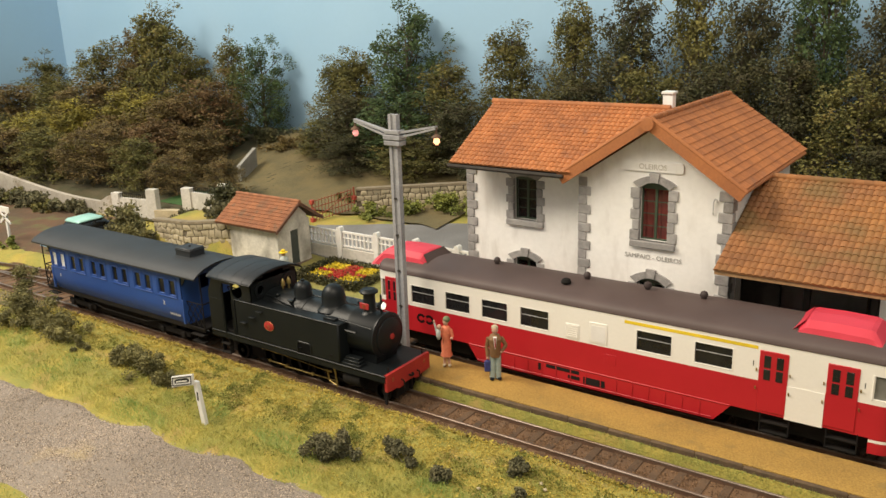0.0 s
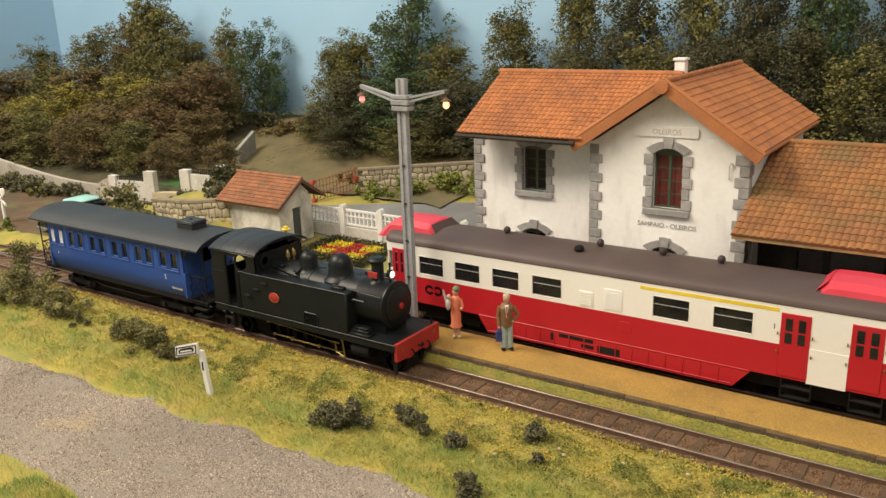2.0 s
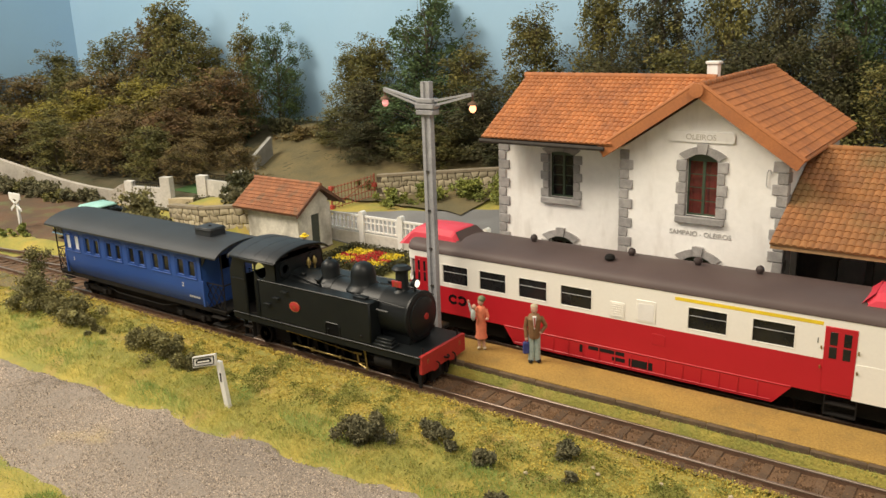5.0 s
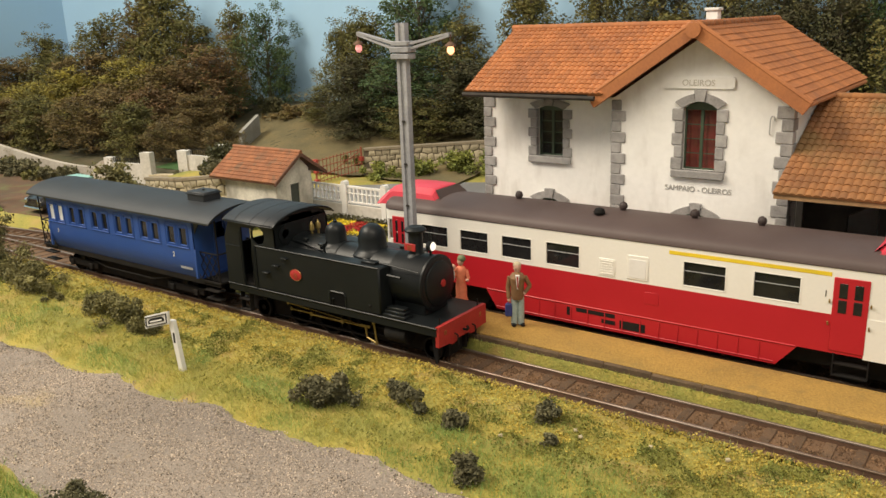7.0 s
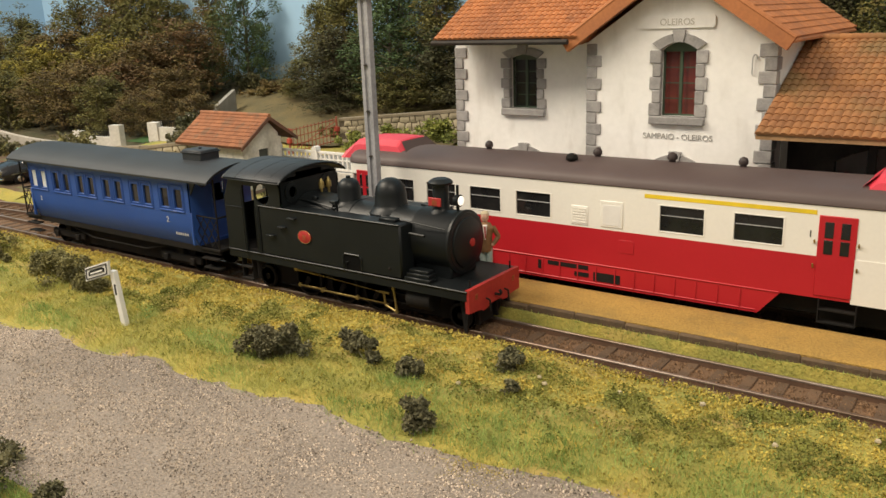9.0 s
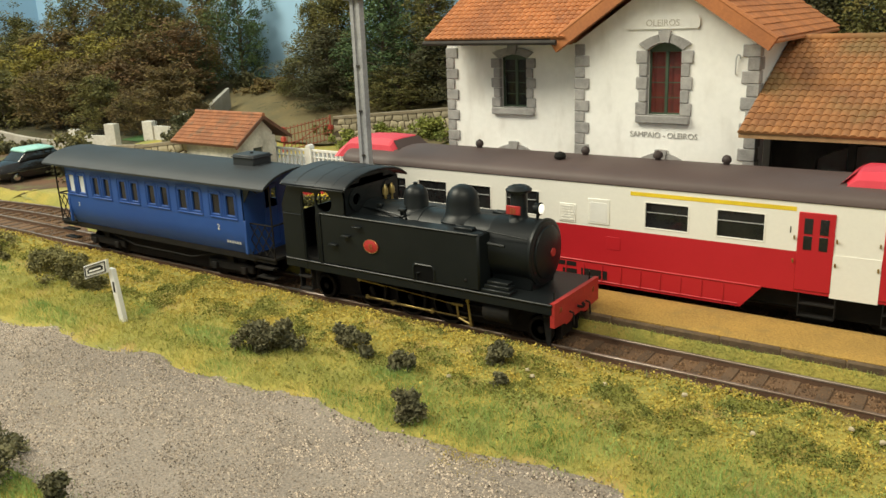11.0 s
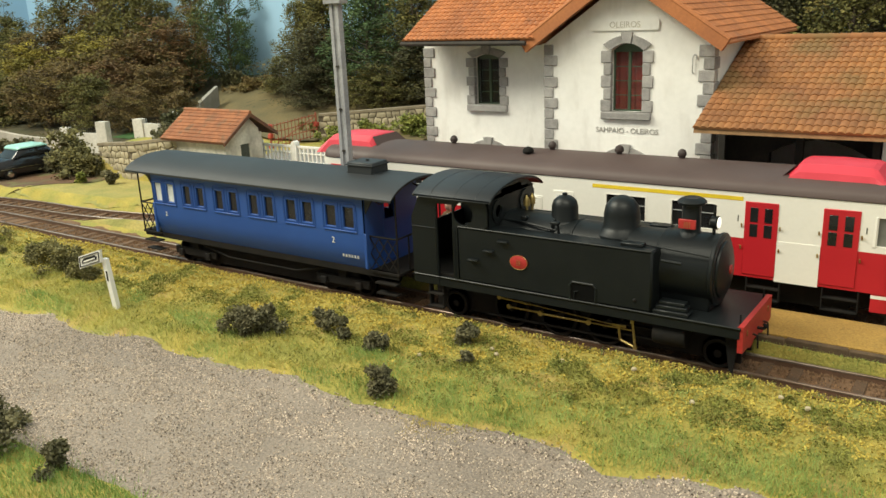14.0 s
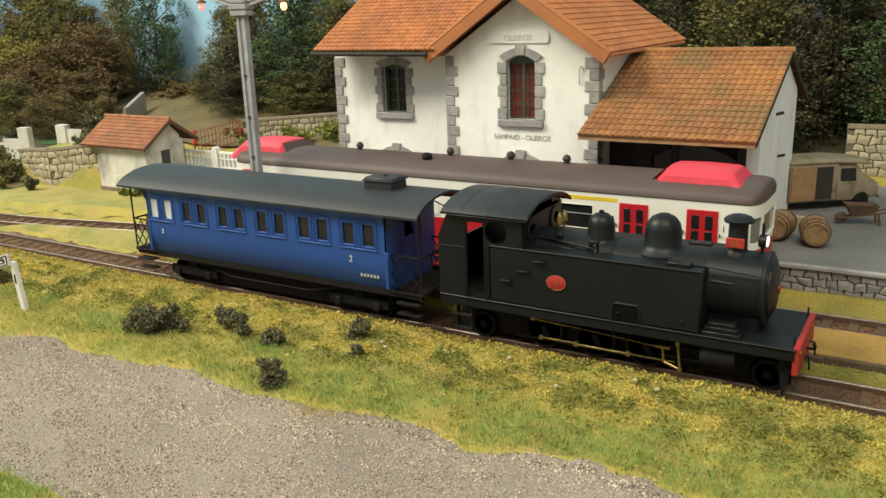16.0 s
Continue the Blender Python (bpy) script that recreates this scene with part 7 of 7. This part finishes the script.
    third = [(B().rod((-0.8, 0, 0), (-0.7, 0, 8), 0.8, 1.0, 8).rod((0.8, 0, 0), (0.7, 0, 8), 0.8, 1.0, 8), TRUCKGREY),
             (B().lathe([(1.5, 7.5), (1.8, 9), (2.0, 13), (1.3, 14.4), (0.6, 14.8)], (0, 0, 0), "z", 12).rod((1.7, 0, 13.4), (2.4, 0, 9), 0.6, n=7).rod((-1.7, 0, 13.4), (-2.6, -0.6, 10), 0.6, n=7), BABY),
             (B().blob((0, 0, 16), 1.05, 1.1, 1.3).blob((2.4, 0, 8.6), 0.5, 0.5, 0.6), SKIN), (B().lathe([(2.1, 16.4), (2.1, 16.6), (1.1, 16.7), (1.0, 17.6), (0.3, 17.9)], (0, 0, 0), "z", 14), YELLOW)]
    coloured("worker_figurine", third, "painted figurine with yellow straw hat beside the hut", "figurine", (-271, 254, 0.2), 30)


HATGREEN = material("green_hat_paint", (0.16, 0.20, 0.10), None, 2, 0.7)
BABY = material("pale_blue_cloth_paint", (0.50, 0.55, 0.52), None, 2, 0.7)
figurines()


# ---- road vehicles and yard things ----
def tyre(b, c, r, w=1.8):
    b.lathe([(r * 0.6, -w / 2), (r, -w / 2 + 0.3), (r, w / 2 - 0.3), (r * 0.6, w / 2)], c, "y", 18)


def loft(sections):
    """A skin through sections of (x, half width low, half width high, z low, z high)."""
    b = B()
    rows = []
    for x, w0, w1, z0, z1 in sections:
        m = (z0 + z1) / 2
        rows.append([(x, -w0 * 0.9, z0), (x, -w0, z0 + (z1 - z0) * 0.2), (x, -w0, m), (x, -w1, z1 - (z1 - z0) * 0.15), (x, -w1 * 0.85, z1), (x, w1 * 0.85, z1), (x, w1, z1 - (z1 - z0) * 0.15), (x, w0, m), (x, w0, z0 + (z1 - z0) * 0.2), (x, w0 * 0.9, z0)])
    b.grid(rows)
    b.add(rows[0], [tuple(range(10))]).add(rows[-1], [tuple(range(10))])
    return b


def taxi():
    c = thing("car", "black saloon car with mint-green roof parked on the dirt road", "car", at=(-424.5, 250, 0.6), turn=-90)
    part("body", loft([(-21.5, 7.5, 7.0, 3.2, 8.2), (-20, 8.7, 8.2, 2.4, 9.6), (-8, 9.2, 8.7, 2.2, 10.4), (6, 9.2, 8.8, 2.2, 10.4), (18, 8.8, 8.0, 2.4, 9.4), (21.5, 7.6, 7.0, 3.0, 8.2)]), CARBLACK, c, "glossy black body")
    part("cabin_glass", loft([(-13.5, 8.2, 7.6, 9.6, 10.2), (-8.5, 8.2, 6.9, 9.6, 14.6), (5.5, 8.2, 6.9, 9.6, 14.6), (10.5, 8.2, 7.6, 9.6, 10.2)]), DARKPANE, c, "dark windows")
    part("roof", loft([(-9.6, 6.6, 6.4, 14.0, 14.6), (-8, 7.2, 6.6, 14.1, 15.7), (5, 7.2, 6.6, 14.1, 15.7), (6.6, 6.6, 6.4, 14.0, 14.6)]), MINT, c, "mint-green roof")
    for x in (-3.0, 0.6):
        for y in (-7.5, 7.5):
            part("door_pillar", B().rod((x, y * 1.08, 10), (x, y * 0.95, 14.4), 0.4, n=5), CARBLACK, c)
    for x in (-13.5, 13.5):
        for y in (-8.2, 8.2):
            b = B()
            tyre(b, (x, y, 3), 3.1)
            w = part("wheel", b, UNDER, c)
            part("hubcap", B().lathe([(1.7, 0), (1.5, math.copysign(0.3, y)), (0.4, math.copysign(0.5, y))], (x, y + math.copysign(0.9, y), 3), "y", 14), CHROME, w, "chrome hubcap")
    for x, s in ((21.6, 1), (-21.6, -1)):
        part("bumper", B().rod((x, -8, 3.6), (x, 8, 3.6), 0.55, n=8), CHROME, c, "chrome bumper")
    for y in (-6, 6):
        part("headlamp", B().lathe([(1.4, 0), (1.3, 0.6), (0.4, 0.9)], (21.2, y, 7), "x", 12), CHROME, c)
    for y in (-9.4, 9.4):
        part("side_trim", B().rod((-18, y, 5.6), (18, y, 5.6), 0.22, n=5), CHROME, c)


def van():
    v = thing("delivery_van", "worn khaki delivery van with timber side door", "van", at=(-17, 334, 6), turn=38)
    v.scale = (0.9, 0.9, 0.9)
    part("cargo_body", B().box(-30, 3, -8.2, 8.2, 3.4, 18.4, 0.8), TRUCKGREY, v, "khaki ribbed body")
    part("roof", loft([(-30.5, 8.4, 7.6, 18, 20), (3, 8.4, 7.6, 18, 20), (16, 7.8, 6.6, 16.8, 18.6)]), TRUCKGREY, v)
    part("side_boards", B().box(-28, -17, -8.5, -8, 4.2, 17.2, 0.15), WOODDARK, v, "brown timber planks")
    part("sliding_door", B().box(-16.5, -6.5, -8.8, -8.2, 4.0, 17.4, 0.15), WOOD, v, "light brown timber door")
    # Dark panel on the body side stands for the shaded open doorway.
    part("door_opening", B().box(-6.2, 0.5, -8.35, -8.0, 4.4, 17), DARKWOOD_AND_SHADE, v)
    part("cab", loft([(2.5, 8.2, 7.6, 3.4, 18.2), (10, 8.2, 7.4, 3.4, 18.0), (15, 7.8, 7.0, 3.4, 12.6), (19, 7.0, 6.4, 3.4, 10.6), (21, 6.2, 5.6, 3.8, 9.6)]), TRUCKGREY, v, "khaki cab with short bonnet")
    part("side_window", B().prism([(3.8, 11), (10.2, 11), (9.6, 16), (3.8, 16)], 1, -8.3, -7.9), DARKPANE, v)
    part("windscreen", B().prism([(-6.4, 0), (6.4, 0), (6, 5), (-6, 5)], 2, 0, 0.2), DARKPANE, v)
    for o in v.children:
        if o.name.startswith("windscreen"):
            o.matrix_basis = pose(12.8 * U, 0, 13.2 * U, 0, 62, 0) @ pose(0, 0, 0, 0, 0, 90)
    for y in (-5, 5):
        part("headlamp", B().lathe([(1.3, 0), (1.2, 0.7), (0.4, 1)], (20.6, y, 7.6), "x", 12), CHROME, v)
    part("bumper", B().box(21, 22, -7.4, 7.4, 3.2, 4.6, 0.2), TRUCKGREY, v)
    for x in (-22, 13):
        for y in (-7.4, 7.4):
            b = B()
            tyre(b, (x, y, 3.2), 3.2)
            part("wheel", b, UNDER, v)


def barrel(x, y, turn):
    b = thing("barrel", "brown wooden barrel lying on its side in the yard", "barrel", at=(x, y, 10.3), turn=turn, group="barrels in the yard")
    n = 14
    for k in range(n):
        st = B()
        rows = []
        for r, h in ((3.1, -5.6), (3.5, -5.5), (4.1, -3), (4.35, 0), (4.1, 3), (3.5, 5.5), (3.1, 5.6)):
            a0, a1 = 2 * math.pi * (k + 0.03) / n, 2 * math.pi * (k + 0.97) / n
            rows.append([(r * math.cos(a), h, r * math.sin(a)) for a in (a0, (a0 + a1) / 2, a1)])
        part("stave", st.grid(rows), WOOD, b)
    for h, r in ((-4.6, 3.75), (-2.6, 4.2), (2.6, 4.2), (4.6, 3.75)):
        part("hoop", B().lathe([(r, -0.35), (r + 0.14, -0.3), (r + 0.14, 0.3), (r, 0.35)], (0, h, 0), "y", 22), RUST, b)
    part("barrel_head", B().lathe([(3.1, -5.2), (3.1, -5.3)], (0, 0, 0), "y", 20), WOOD, b)


def wheelbarrow():
    w = thing("wheelbarrow", "worn brown wooden wheelbarrow resting on its legs in the yard", "wheelbarrow", at=(-1, 312, 6), turn=20)
    b = B()
    lo, hi = [(-3.4, -1.8, 3.2), (3.0, -1.8, 3.4), (3.0, 1.8, 3.4), (-3.4, 1.8, 3.2)], [(-5.4, -3, 6.8), (4.4, -3, 6.4), (4.4, 3, 6.4), (-5.4, 3, 6.8)]
    b.add(lo + hi, [(0, 1, 2, 3), (0, 1, 5, 4), (1, 2, 6, 5), (2, 3, 7, 6), (3, 0, 4, 7)])
    part("tray", b, BARROW, w, "worn brown tray")
    for y in (-1.7, 1.7):
        part("handle", B().rod((-7, y * 0.5, 2), (9, y * 1.4, 4.6), 0.35, n=6), BARROW, w)
        part("leg", B().rod((4.4, y * 1.2, 3.8), (5.2, y * 1.3, 0), 0.35, n=6), BARROW, w)
    b = B()
    tyre(b, (-6.2, 0, 2), 2.0, 1.0)
    part("wheel", b, BARROW, w)


taxi()
van()
barrel(-11, 281, 12)
barrel(-21.5, 284, -8)
wheelbarrow()
t = thing("timber_stack", "small stack of pale sawn planks in the yard", "timber stack", at=(-24, 300, 6), turn=5)
for k in range(7):
    part("plank", B().box(-8 + k % 2, 8 - k % 3, (k % 3) * 1.9 - 3, (k % 3) * 1.9 - 1.3, (k // 3) * 1.4, (k // 3) * 1.4 + 1.2, 0.1), SANDSTONE, t)

rnd = random.Random(77)
pebble = [B().blob((0, 0, 0), 0.62, 0.5, 0.42, rnd, 0.25, 6, 4).mesh("pebble", SANDSTONE) for _ in range(3)]
for i, (x, y) in enumerate(((-91.6, 169.2), (-31, 175.2), (-25.9, 173.3), (-104.5, 159), (-75, 171), (-60, 174), (-89.5, 167.5), (-45, 166))):
    tagged(part("pebble", pebble[i % 3], WHITE, at=(x, y, ground_z(x, y) + 0.75)), "small white stone lying in the verge grass", "stone", "white stones in the grass")


# ---- what moves ----
TRAVEL = [(0, -207), (4.6, -207), (5.0, -206.6), (5.5, -204.9), (6.0, -201.5), (6.5, -196.9), (7.0, -191.5), (7.5, -186.2), (8.0, -181.1), (8.5, -176.0), (9.0, -170.6), (9.8, -161.5), (10.6, -151), (11.5, -137.9),
          (12.0, -130.2), (12.5, -122.6), (13.0, -113), (13.5, -103), (14.0, -93), (14.5, -83), (15.0, -73), (15.5, -63), (16.0, -53)]


def place_at(t):
    """How far the train has come at that time: a smooth curve through TRAVEL."""
    for i, ((t0, x0), (t1, x1)) in enumerate(zip(TRAVEL, TRAVEL[1:])):
        if t <= t1:
            break
    def slope(k):
        if k <= 1 or k >= len(TRAVEL) - 1:
            return 0.0 if k <= 1 else (TRAVEL[-1][1] - TRAVEL[-2][1]) / (TRAVEL[-1][0] - TRAVEL[-2][0])
        return (TRAVEL[k + 1][1] - TRAVEL[k - 1][1]) / (TRAVEL[k + 1][0] - TRAVEL[k - 1][0])
    h = t1 - t0
    u = (t - t0) / h
    return (2 * u ** 3 - 3 * u ** 2 + 1) * x0 + (u ** 3 - 2 * u ** 2 + u) * h * slope(i) + (3 * u ** 2 - 2 * u ** 3) * x1 + (u ** 3 - u ** 2) * h * slope(i + 1)


def motions():
    coarse = [0.0, 4.4] + [4.6 + 0.2 * k for k in range(58)]
    for ob in (LOCO, COACH):
        walk(ob, [(t, pose(place_at(t) * U, 196 * U, 0)) for t in coarse])
    fine = [0.0, 4.5] + [4.6 + 0.1 * k for k in range(115)]
    for hub, x, y, z, r in ROLLING:
        ph = 0.0 if y < 0 else 90.0
        walk(hub, [(t, pose(x * U, y * U, z * U, 0, math.degrees((place_at(t) + 207) / r) + ph + PHASE, 0)) for t in fine])
    for rod, k, s in RODS:
        rows = []
        for t in fine:
            a = (place_at(t) + 207) / 4.9 + radians(PHASE + (0 if s < 0 else 90))
            rows.append((t, pose(k * math.cos(a) * U, 0, (RAIL_TOP + 4.9 - k * math.sin(a)) * U)))
        walk(rod, rows)


PHASE = 60.0
motions()
